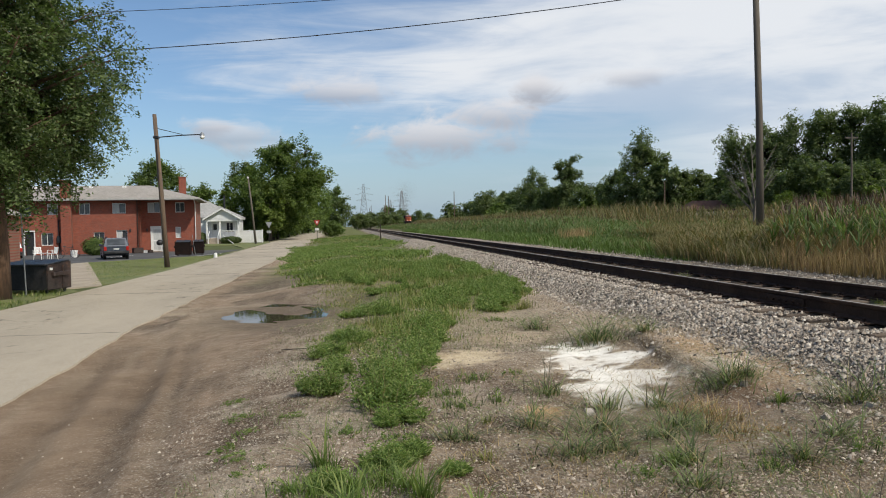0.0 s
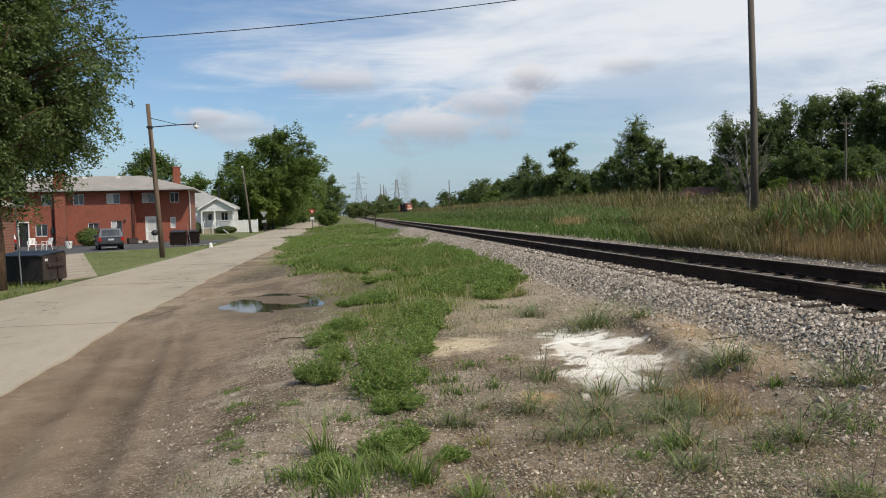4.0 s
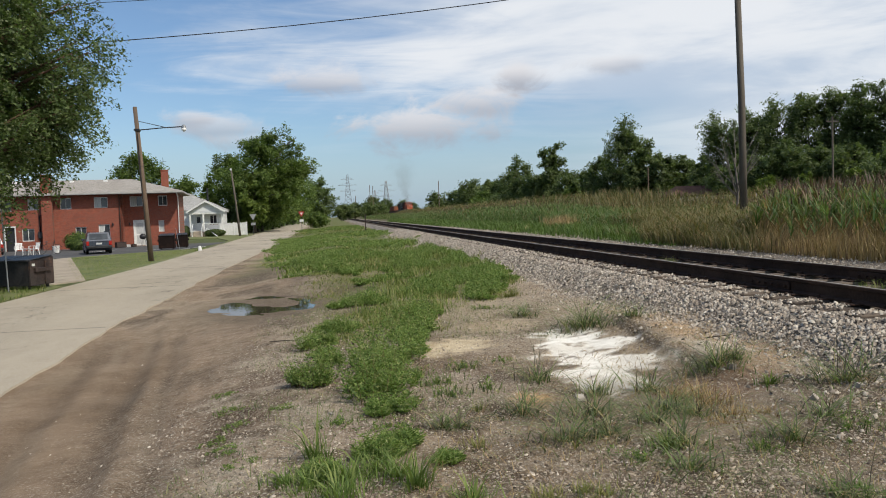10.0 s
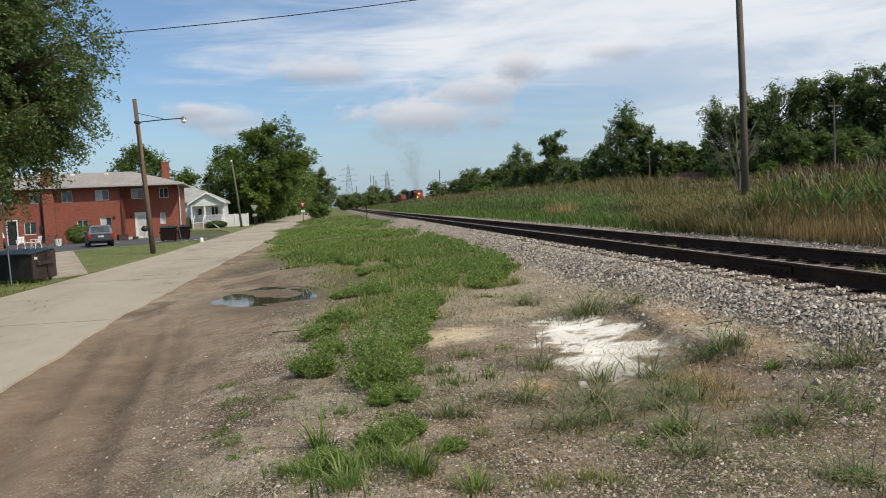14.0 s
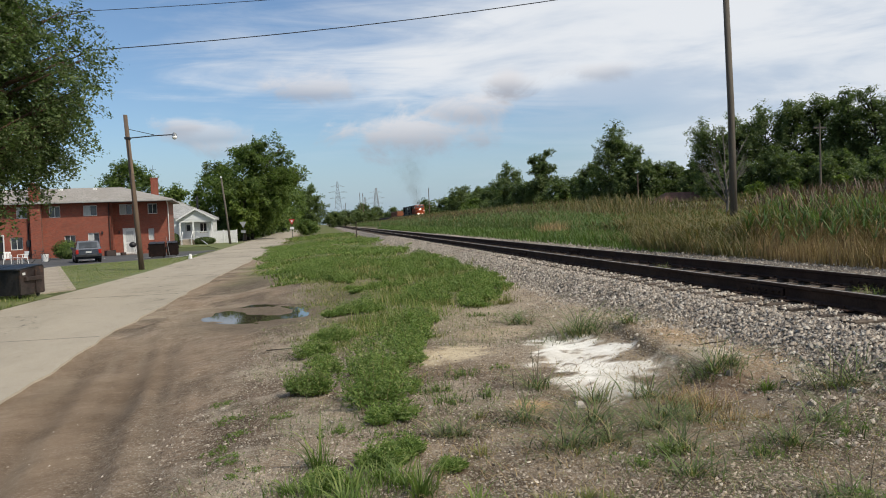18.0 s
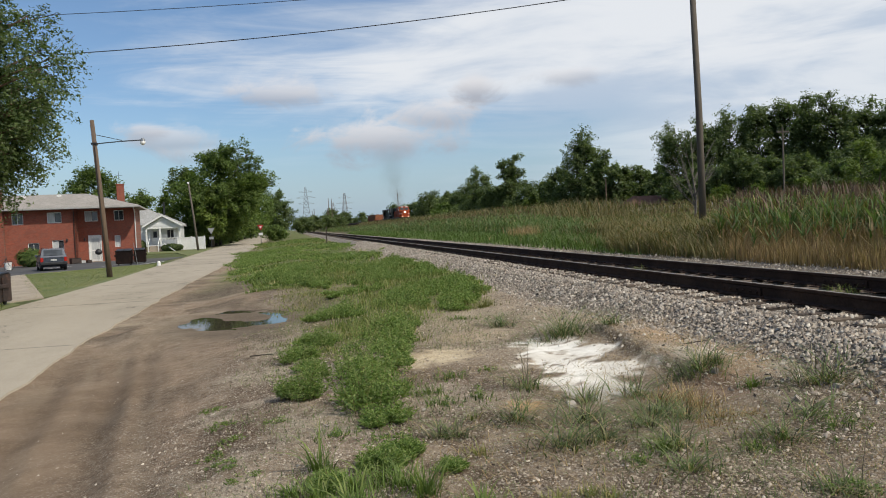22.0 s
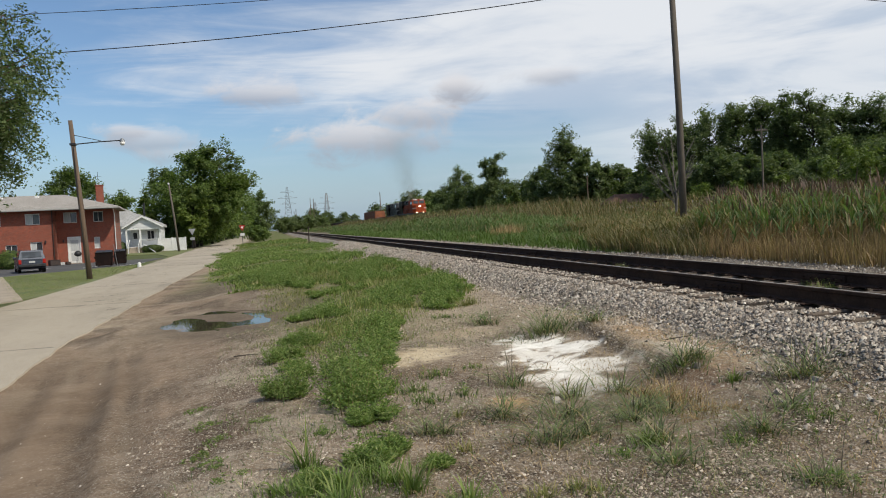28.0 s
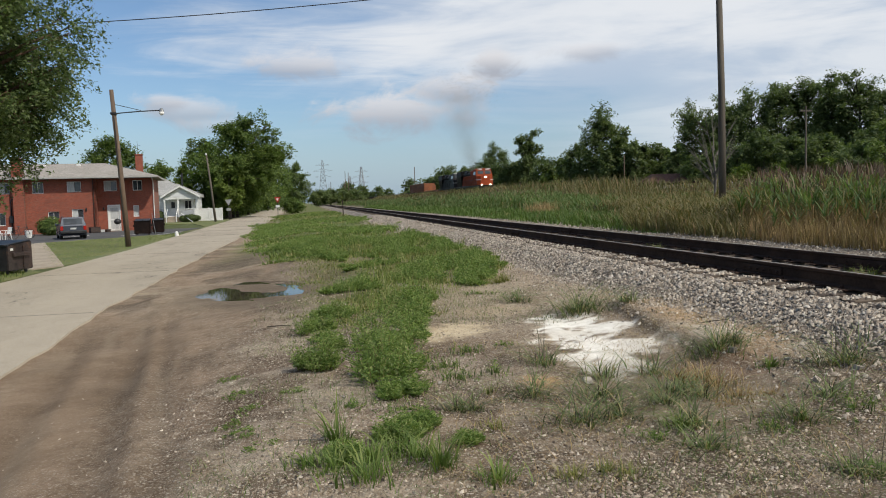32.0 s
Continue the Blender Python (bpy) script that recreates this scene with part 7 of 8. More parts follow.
    part("hood_top", join(cbox(-0.97, 0.97, 4.9, L - 4.2, 3.5, 4.15, 0.2), cbox(-1.05, 1.05, L - 9.8, L - 7.2, 3.6, 4.45, 0.15)), second, e)
    part("radiator", ([(-1.0, L - 4.2, 1.5), (1.0, L - 4.2, 1.5), (1.0, L - 0.8, 1.5), (-1.0, L - 0.8, 1.5), (-1.45, L - 5.6, 3.5), (1.45, L - 5.6, 3.5), (1.45, L - 1.2, 3.5), (-1.45, L - 1.2, 3.5), (-1.45, L - 5.6, 4.55), (1.45, L - 5.6, 4.55), (1.45, L - 1.2, 4.55), (-1.45, L - 1.2, 4.55)],
                      [(0, 1, 5, 4), (1, 2, 6, 5), (2, 3, 7, 6), (3, 0, 4, 7), (4, 5, 9, 8), (5, 6, 10, 9), (6, 7, 11, 10), (7, 4, 8, 11), (8, 9, 10, 11)]), second, e)
    part("blower_box", cbox(-1.46, 1.46, 5.0, 7.4, 2.9, 4.3, 0.12), paint, e)
    for k in range(5):
        part("fan", moved(tube([(0, 0, 0), (0, 0, 0.16)], 0.5, 14), pose(0, L - 5.0 + 0.9 * k, 4.55) if k < 4 else pose(0, 9.0, 4.14)), DARK_STEEL, hood)
    part("exhaust_stack", cbox(-0.35, 0.35, L - 11.4, L - 10.4, 4.1, 4.6, 0.05), DARK_STEEL, hood)
    for s in (-1, 1):
        for k in range(9):
            part("hood_door", cbox(s * 0.98 - 0.02, s * 0.98 + 0.02, 7.6 + k * 0.85, 8.3 + k * 0.85, 1.75, 3.3, 0.01), paint, hood)
        part("handrail", join(tube([(s * 1.45, 5.0, 2.55), (s * 1.45, L - 1.0, 2.55)], 0.025, 5), *[tube([(s * 1.45, 5.0 + k * 2.0, 1.5), (s * 1.45, 5.0 + k * 2.0, 2.55)], 0.022, 5) for k in range(9)]), LOCO_BLACK, e)
        part("sill_stripe", box(s * 1.505 - 0.006, s * 1.505 + 0.006, 0.6, L - 0.6, 1.34, 1.40), second, e)
        part("number_board", moved(cbox(-0.3, 0.3, -0.03, 0.03, -0.1, 0.1, 0.02), pose(s * 0.62, 2.1, 4.45)), SIGN_WHITE, cab)
    part("fuel_tank", cbox(-1.4, 1.4, 8.2, 14.0, 0.35, 1.15, 0.2), second, e)
    bogie(e, 4.2, 3)
    bogie(e, L - 4.2, 3)
    part("coupler", cbox(-0.15, 0.15, -0.25, 0.5, 0.75, 1.0, 0.05), DARK_STEEL, e)
    if lamps:
        for x, y, z, rr in ((-0.12, 0.86, 2.98, 0.10), (0.12, 0.86, 2.98, 0.10), (-0.82, 0.55, 1.5, 0.13), (0.82, 0.55, 1.5, 0.13)):
            part("headlight", moved(tube([(0, 0.14, 0), (0, -0.02, 0)], [rr, rr], 12), pose(x, y, z)), LAMP_GLOW, e, "glowing warm headlight")
        part("lamp_bezel", cbox(-0.34, 0.34, 0.87, 0.97, 2.8, 3.15, 0.04), DARK_STEEL, nose)
    return e


def wagon(kind):
    if kind == "flat":
        L = 18.0
        w = thing("flat_wagon", pose(FAR_TRACK_X, 400, FAR_RAIL_Z), "empty dark brown flat railway wagon", "wagon", "flat wagons")
        part("deck", cbox(-1.4, 1.4, 0.4, L - 0.4, 0.95, 1.25, 0.04), WAGON_DARK, w)
        part("sill", cbox(-0.5, 0.5, 1.5, L - 1.5, 0.6, 0.95, 0.04), WAGON_DARK, w)
        for k in range(8):
            part("stake", cbox(1.38 * (-1) ** k - 0.04, 1.38 * (-1) ** k + 0.04, 1.6 + 2.1 * k, 1.75 + 2.1 * k, 1.2, 1.55, 0.01), WAGON_DARK, w)
    elif kind == "bulkhead":
        L = 21.0
        w = thing("flat_wagon", pose(FAR_TRACK_X, 400, FAR_RAIL_Z), "low rusty orange flat wagon with end bulkhead", "wagon", "flat wagons")
        part("deck", cbox(-1.45, 1.45, 0.4, L - 0.4, 0.95, 1.45, 0.05), CAR_ORANGE, w)
        part("sill", cbox(-0.5, 0.5, 1.5, L - 1.5, 0.55, 0.95, 0.04), WAGON_DARK, w)
        part("bulkhead", cbox(-1.45, 1.45, L - 0.7, L - 0.5, 1.4, 3.0, 0.03), CAR_ORANGE, w)
    else:
        L = 30.0
        w = thing("gondola_wagon", pose(FAR_TRACK_X, 400, FAR_RAIL_Z), "rusty orange open gondola wagon with ribbed sides", "wagon")
        part("floor", cbox(-1.4, 1.4, 0.5, L - 0.5, 0.9, 1.2, 0.04), WAGON_DARK, w)
        part("load", ([(-1.3, 1.0, 3.3), (1.3, 1.0, 3.3), (1.3, L - 1, 3.3), (-1.3, L - 1, 3.3), (0, 5.0, 3.75), (0, L - 6, 3.8)], [(0, 1, 4), (1, 2, 5, 4), (2, 3, 5), (3, 0, 4, 5)]), BIN_BROWN, w, "dark scrap load")
        for s in (-1, 1):
            side = part("side", cbox(s * 1.45 - 0.04, s * 1.45 + 0.04, 0.5, L - 0.5, 1.15, 3.5, 0.02), CAR_ORANGE, w)
            for k in range(15):
                part("rib", cbox(s * 1.52 - 0.05, s * 1.52 + 0.05, 1.2 + k * 1.95, 1.4 + k * 1.95, 1.15, 3.5, 0.02), CAR_ORANGE, side)
            part("top_rail", cbox(s * 1.48 - 0.08, s * 1.48 + 0.08, 0.4, L - 0.4, 3.45, 3.6, 0.03), CAR_ORANGE, side)
        for y in (0.5, L - 0.5):
            part("end", cbox(-1.45, 1.45, y - 0.05, y + 0.05, 1.15, 3.5, 0.02), CAR_ORANGE, w)
    bogie(w, 2.6, 2, 0.42)
    bogie(w, L - 2.6, 2, 0.42)
    return w, L


def make_train():
    at = -0.9
    for paint, second, label, lamps in ((LOCO_ORANGE, LOCO_BLACK, "orange and black diesel locomotive with lit headlights", True), (LOCO_BLACK, LOCO_BLACK, "black diesel locomotive behind the leading one", False)):
        TRAIN.append((locomotive(paint, second, label, lamps), at))
        at += 22.9
    order = ["bulkhead", "gondola"] + ["flat"] * 9
    first = None
    for k in order:
        if k == "flat" and first:
            w = copy_thing(first, pose(FAR_TRACK_X, 400, FAR_RAIL_Z))
            L = 18.0
        else:
            w, L = wagon(k)
            first = w if k == "flat" else first
        TRAIN.append((w, at))
        at += L + 0.6
    # the far track itself
    t = thing("railway_track", pose(FAR_TRACK_X, 0, 0), "far railway track on a grassy bank", "track", kind="structure")
    for s in (-1, 1):
        part("rail", box(s * 0.75 - 0.04, s * 0.75 + 0.04, -30, 900, FAR_RAIL_Z - 0.17, FAR_RAIL_Z), RAIL, t)
    ties = [box(-1.3, 1.3, y - 0.11, y + 0.11, FAR_RAIL_Z - 0.32, FAR_RAIL_Z - 0.17) for y in np.arange(20, 300, 0.55)]
    tagged(part("ties", join(*ties), TIE, t), kind="stuff")
    part("bed", ([(-2.9, y, 1.9) for y in (-30, 900)] + [(-1.8, y, FAR_RAIL_Z - 0.2) for y in (-30, 900)] + [(1.8, y, FAR_RAIL_Z - 0.2) for y in (-30, 900)] + [(2.9, y, 1.9) for y in (-30, 900)],
                 [(0, 2, 3, 1), (2, 4, 5, 3), (4, 6, 7, 5)]), STONE, t, "grey crushed stone bed")


SOOT = surface("exhaust_soot", (0.26, 0.245, 0.215), (0.20, 0.19, 0.165), 1.0, 8, 1.0, relief=0.0)


def make_smoke():
    """Thin exhaust over the leading locomotive: puffs of fine drifting soot that travel with it."""
    smoke = thing("exhaust_smoke", pose(FAR_TRACK_X, 400, FAR_RAIL_Z), "thin grey exhaust smoke over the locomotives", "smoke")
    r = np.random.default_rng(12)
    for k in range(9):
        s = k / 8
        n = int(3600 + 6500 * s)
        mid = np.array((-1.2 * s + r.normal() * 0.5 * s, 11.0 + 7.0 * s + r.normal() * 1.2 * s, 5.3 + 15.5 * s))
        wide = np.array((0.5 + 2.6 * s, 0.6 + 3.4 * s, 0.8 + 1.6 * s))
        at = mid + np.clip(r.normal(size=(n, 3)), -2.6, 2.6) * wide
        v, f = leaves(at, 0.020 + 0.028 * r.random(n), r.normal(size=(n, 3)), 1.4)
        tagged(bulk("puff", v, f, SOOT, smoke), kind="stuff")
    TRAIN.append((smoke, 0.0))


make_train()
make_smoke()

# ---- grass, weeds, reeds ----
def inside(x, y, left, right):
    ys = sorted(left)
    l = np.interp(y, ys, [left[k] for k in ys])
    ys2 = sorted(right)
    r = np.interp(y, ys2, [right[k] for k in ys2])
    return l, r


STRIP_L = {9.0: -0.1, 12: -0.25, 17: -0.3, 19.4: -0.5, 26: -1.5, 34: -2.6, 44: -3.3, 70: -4.3, 116: -5.2, 180: -6.8}
STRIP_R = {9.0: 1.1, 11.4: 1.6, 12.5: 2.1, 13.4: 2.9, 14.3: 3.5, 16.5: 4.1, 22: 4.3, 45: 4.2, 70: 4.0, 116: 3.8, 180: 3.6}


def weed_points(n, y0, y1, power):
    y = y0 + (y1 - y0) * rng.random(n) ** power
    l, r = inside(None, y, STRIP_L, STRIP_R)
    l = l + (fractal(y * 0.7, y * 1.3, 1.2, 77) - 0.5) * 0.9 * (1 + y * 0.02) + rng.normal(size=n) * 0.15
    r = r + (fractal(y * 0.9, y * 1.1, 1.0, 79) - 0.5) * 1.0 + rng.normal(size=n) * 0.15
    x = l + (r - l) * rng.random(n)
    return x, y


def weed_field(x, y):
    """Where the tall leafy weeds stand, 0 to 1: a tongue towards the gravel, a belt behind it and another one beyond thin grass."""
    line = np.interp(y, [6.4, 8, 9.5, 11], [0.57, 0.65, 0.84, 1.15])
    wide = np.interp(y, [6.2, 7, 9, 11.5], [0.12, 0.21, 0.37, 0.64])
    tongue = (1 - smooth(np.abs(x - line) / wide, 0.75, 1.15)) * smooth(y, 6.2, 6.6) * (1 - smooth(y, 12.2, 13.0))
    l, r = np.interp(y, [11, 12.5, 14, 17, 20, 22, 26, 30], [0.3, 0.2, 0.3, 0.5, 0.8, 0.0, -0.9, -1.6]), inside(None, y, STRIP_L, STRIP_R)[1]
    belt = smooth(x - l, -0.25, 0.35) * (1 - smooth(x - r, -0.3, 0.2)) * smooth(y, 10.8, 11.6)
    thin = 1 - 0.55 * smooth(y, 16.0, 18.0) * (1 - smooth(y, 20.0, 21.5)) * (1 - smooth(x, 1.2, 2.2))
    return np.maximum(tongue, belt * thin)


def needles(at, axis, length, width):
    """Narrow leaflets: a foot and a point along the axis."""
    n = len(at)
    axis = axis / np.maximum(np.linalg.norm(axis, axis=1, keepdims=True), 1e-6)
    b = np.cross(axis, rng.normal(size=(n, 3)))
    b /= np.maximum(np.linalg.norm(b, axis=1, keepdims=True), 1e-6)
    verts = np.stack([at - b * width[:, None] * 0.5, at + b * width[:, None] * 0.5, at + axis * length[:, None]], 1).reshape(-1, 3)
    return verts, rows_of(3, n) + np.arange(3)[None]


def feathery(x, y, r, h, stems, per, leaf):
    """Mounds of upright feathery weeds at the places x, y: leaflets and stems. leaf: leaflet length of each mound."""
    m = len(x)
    a, q = rng.random((m, stems)) * 6.283, np.sqrt(rng.random((m, stems)))
    lob = 1 + 0.35 * np.sin(a * 2 + rng.random((m, 1)) * 6.28) * rng.random((m, 1))
    gx, gy = x[:, None] + r[:, None] * q * lob * np.cos(a) * 0.8, y[:, None] + r[:, None] * q * lob * np.sin(a) * 0.8
    hh = h[:, None] * (1.05 - 0.5 * q ** 2) * (0.35 + 0.85 * rng.random((m, stems)))
    lean = hh * (0.12 + 0.38 * q)
    root = np.stack([gx, gy, land(gx, gy)], -1).reshape(-1, 1, 3)
    tip = np.stack([lean * np.cos(a) + 0.1 * hh * rng.normal(size=a.shape), lean * np.sin(a) + 0.1 * hh * rng.normal(size=a.shape), hh], -1).reshape(-1, 1, 3)
    s = 0.12 + 0.88 * rng.random((m * stems, per)) ** 0.85
    size = np.repeat(leaf, stems)[:, None] * (1.25 - 0.75 * s) * (0.7 + 0.6 * rng.random(s.shape))
    b = rng.random(s.shape) * 6.283
    side = np.stack([np.cos(b), np.sin(b), np.full(s.shape, 0.55)], -1)
    at = root + tip * s[..., None] + side * (size * 0.5 * rng.random(s.shape))[..., None] * 1.6
    leaf_set = needles(at.reshape(-1, 3), (side + rng.normal(size=side.shape) * 0.35).reshape(-1, 3), size.ravel(), size.ravel() * 0.34)
    flat = root.reshape(-1, 3)
    stem_set = blades(flat, hh.ravel(), np.full(len(flat), 0.006), a.ravel(), (lean / hh).ravel(), 2, 0.05)
    return leaf_set, stem_set


def grass_set(x, y, h, w, lean=0.55, segs=2):
    n = len(x)
    root = np.stack([x, y, land(x, y) - 0.01], 1)
    return blades(root, h, w, rng.random(n) * 6.283, lean * (0.3 + rng.random(n)), segs, 0.4)


def weed_leaves(x, y, h, per, leaf):
    """Leafy weeds: per leaves along upright stems."""
    n = len(x)
    s = rng.random((n, per))
    spread = h[:, None] * 0.42 * (1.15 - 0.75 * s) * np.sqrt(rng.random((n, per)))
    a = rng.random((n, per)) * 6.283
    px, py = x[:, None] + spread * np.cos(a), y[:, None] + spread * np.sin(a)
    pz = land(x, y)[:, None] + h[:, None] * (0.08 + 0.95 * s)
    at = np.stack([px, py, pz], -1).reshape(-1, 3)
    nrm = np.stack([np.cos(a) * 0.6, np.sin(a) * 0.6, np.ones_like(a) * 0.35], -1).reshape(-1, 3) + rng.normal(size=(n * per, 3)) * 0.4
    size = np.repeat(leaf, per) * (0.6 + 0.8 * rng.random(n * per))
    return leaves(at, size, nrm, 3.0)


def make_strip():
    strip = thing("weeds", Matrix.Identity(4), "dense low green weeds and grass between road and track", "weeds", kind="stuff")
    # mounds of leafy weeds, thickest on the front edges
    n = 3000
    y = 6.3 + 24 * rng.random(n)
    x = -1.8 + 6.2 * rng.random(n)
    f0 = weed_field(x, y)
    clump = fractal(x, y, 0.9, 51) * 0.65 + 0.35 * fractal(x, y, 2.6, 52)
    lump = fractal(x, y, 0.55, 50, 2)
    k = (f0 > 0.15) & (clump * 0.5 + lump * 0.5 > 0.655 - 0.11 * f0 - 0.02 * smooth(y, 20, 24) - 0.02 * (y < 15))
    x, y, f0, lump = x[k], y[k], f0[k], lump[k]
    tall = 0.07 + (0.12 * smooth(lump, 0.40, 0.70) + 0.30 * rng.random(len(x)) ** 2.2) * f0
    tall = tall * (1 - 0.25 * smooth(y, 12, 16)) * (0.8 + 0.4 * rng.random(len(x)))
    leaf_set, stem_set = feathery(x, y, 0.06 + tall * 0.50, tall, 18, 26, 0.042 + 0.0010 * y)
    bulk("leaves", *leaf_set, WEED, strip)
    bulk("stems", *stem_set, OLIVE, strip)
    # taller grass standing among them
    n = 42000
    y = 6.3 + 26 * rng.random(n) ** 1.25
    x = -1.8 + 6.2 * rng.random(n)
    k = weed_field(x, y) * smooth(fractal(x, y, 0.7, 47), 0.38, 0.60) * (0.35 + 0.65 * smooth(y, 10, 13)) > 0.15 + 0.85 * rng.random(n)
    x, y = x[k], y[k]
    rise = 0.06 + 0.22 * smooth(fractal(x, y, 0.5, 48), 0.35, 0.65) * (0.3 + rng.random(len(x)))
    bulk("tall_grass", *grass_set(x, y, rise, 0.005 + 0.0005 * y, 0.5, 3), GRASS, strip)
    # thin short grass between and behind them
    x, y = weed_points(78000, 8.6, 32, 1.5)
    thick = fractal(x, y, 1.3, 53)
    k = thick + 0.28 * rng.random(len(x)) > 0.60 - 0.08 * smooth(y, 14, 22)
    x, y, thick = x[k], y[k], thick[k]
    h = (0.025 + 0.13 * rng.random(len(x)) ** 2) * (0.6 + 0.8 * smooth(thick, 0.4, 0.65)) * (0.6 + 0.4 * smooth(x, 0.6, 2.0))
    pale = rng.random(len(x)) < 0.22 + 0.4 * smooth(fractal(x, y, 1.9, 55), 0.44, 0.58)
    for sel, mat, name in ((~pale, GRASS, "grass"), (pale, DRY_GRASS, "yellow_grass")):
        v, f = grass_set(x[sel], y[sel], h[sel], 0.004 + 0.0005 * y[sel], 0.7)
        bulk(name, v, f, mat, strip)
    # further off: broader, sparser blades and leaves
    x, y = weed_points(34000, 22, 130, 1.6)
    tall = fractal(x, y, 5.0, 57)
    h = 0.04 + 0.17 * smooth(tall, 0.42, 0.66) * (0.4 + rng.random(len(x)))
    v, f = grass_set(x, y, h, 0.014 + 0.0009 * y, 0.7, 2)
    bulk("far_grass", v, f, GRASS_LUSH, strip)
    x, y = weed_points(6000, 24, 130, 1.6)
    k = fractal(x, y, 3.6, 56) > 0.5
    x, y = x[k], y[k]
    v, f = grass_set(x, y, 0.08 + 0.12 * rng.random(len(x)), 0.016 + 0.0009 * y, 0.7, 2)
    bulk("far_yellow_grass", v, f, DRY_GRASS, strip)
    x, y = weed_points(1500, 29, 70, 1.3)
    k = fractal(x, y, 3.0, 59) > 0.50
    x, y = x[k], y[k]
    tall = 0.12 + 0.2 * rng.random(len(x))
    leaf_set, stem_set = feathery(x, y, 0.25 + tall, tall, 8, 12, 0.04 + 0.0014 * y)
    bulk("far_leaves", *leaf_set, WEED, strip)


def make_tufts():
    """Single clumps on the bare gravel: place, radius, height."""
    kinds = {
        "leafy": ((-0.04, 7.42, .2, .36), (0.45, 6.9, .16, .32), (0.6, 7.4, .18, .36), (0.62, 6.2, .2, .15), (0.0, 9.67, .18, .2), (-0.2, 9.34, .07, .3), (0.12, 8.4, .13, .26), (0.02, 8.9, .1, .2), (0.21, 10.64, .3, .2), (0.12, 4.8, .13, .12), (0.5, 5.1, .2, .17), (0.62, 5.3, .12, .13), (0.9, 4.85, .1, .07), (1.12, 9.7, .25, .2)),
        "sprawling": ((3.36, 9.6, .42, .16), (2.99, 11.26, .26, .13), (3.86, 9.3, .2, .1), (1.99, 6.8, .22, .24), (2.32, 6.2, .2, .14), (2.83, 6.25, .22, .2), (3.56, 6.55, .3, .14), (3.75, 6.6, .15, .16), (4.22, 5.7, .3, .26), (1.6, 5.8, .22, .16), (0.96, 5.62, .16, .13), (1.08, 5.58, .14, .1), (1.72, 5.05, .25, .13), (2.02, 5.1, .22, .12), (2.09, 5.62, .22, .13), (2.45, 5.3, .2, .11), (2.41, 4.79, .2, .12), (2.85, 5.43, .2, .13), (2.68, 5.6, .2, .12), (3.57, 5.0, .2, .13), (3.13, 4.72, .22, .1), (2.22, 4.3, .2, .1), (2.84, 3.78, .15, .16)),
        "mixed": ((1.43, 7.6, .2, .12), (1.1, 7.0, .24, .13), (1.14, 6.55, .2, .12), (1.49, 6.6, .12, .15), (0.96, 7.53, .2, .1), (1.9, 7.9, .12, .06), (0.2, 5.9, .25, .07), (0.56, 5.72, .2, .07), (3.55, 4.74, .22, .1), (2.85, 4.58, .2, .08), (1.99, 4.51, .2, .08), (2.9, 3.7, .18, .12), (2.6, 12.4, .3, .1)),
        "mat": ((-0.72, 6.8, .16, .03), (-0.58, 6.2, .14, .035), (-0.73, 5.92, .12, .04), (-0.61, 5.62, .15, .02), (-0.23, 6.56, .12, .04), (-0.9, 7.6, .14, .02), (-0.45, 5.2, .12, .02)),
        "grass": ((0.05, 5.16, .08, .26), (-0.12, 4.75, .16, .11), (0.02, 4.6, .16, .13), (0.24, 4.7, .2, .16), (0.2, 4.4, .18, .17), (0.42, 4.85, .16, .15), (0.55, 4.7, .14, .16), (0.64, 4.48, .1, .24), (0.92, 4.2, .12, .15), (3.72, 5.95, .1, .11), (2.28, 4.75, .1, .13)),
        "yellow": ((1.29, 6.0, .04, .1), (1.12, 5.12, .1, .09), (1.64, 4.08, .1, .09), (1.54, 4.14, .08, .09), (1.32, 4.1, .12, .1), (3.3, 13.6, .22, .24)),
        "straw": ((3.07, 5.96, .2, .22), (3.1, 5.72, .24, .2), (3.08, 5.38, .24, .1), (2.92, 5.98, .15, .16), (2.92, 5.2, .22, .07), (3.3, 5.3, .2, .07))}
    labels = {"leafy": "low feathery green weed clump on gravel", "sprawling": "sprawling dark green grass with thin seed stalks on gravel", "mixed": "sparse tuft of grass and weeds on gravel", "mat": "low green mat of creeping weeds on gravel",
              "grass": "tuft of long bright green grass on gravel", "yellow": "small yellowing grass tuft on gravel", "straw": "dry straw-coloured grass tuft on gravel"}
    for kind, spots in kinds.items():
        for x, y, r, h in spots:
            z = z_at(x, y)
            ob = thing("weed_clump" if kind in ("leafy", "mat") else "grass_tuft", pose(x, y, 0), labels[kind], "weed" if kind in ("leafy", "mat") else "grass", "tufts on the gravel")

            def stuff(name, shape, mat):
                shape[0][:, :2] -= (x, y)
                tagged(bulk(name, *shape, mat, ob), kind="stuff")
            if kind in ("leafy", "mat"):
                m = max(3, int(26 * (r / 0.2) ** 1.6))
                a, d = rng.random(m) * 6.283, r * np.sqrt(rng.random(m)) * 0.85
                hh = h * (1.15 - 0.55 * (d / r) ** 2) * (0.6 + 0.5 * rng.random(m))
                leaf_set, stem_set = feathery(x + d * np.cos(a), y + d * np.sin(a), np.full(m, 0.05 + 0.12 * r), hh, 6 if kind == "leafy" else 3, 26 if kind == "leafy" else 9, np.full(m, 0.04 if kind == "leafy" else 0.02))
                stuff("leaves", leaf_set, WEED)
                stuff("stem_growth", stem_set, OLIVE)
                continue
            n = int({"grass": 270, "mixed": 110, "straw": 130, "sprawling": 95, "yellow": 300}[kind] * (r / 0.25) ** 1.6) + 30
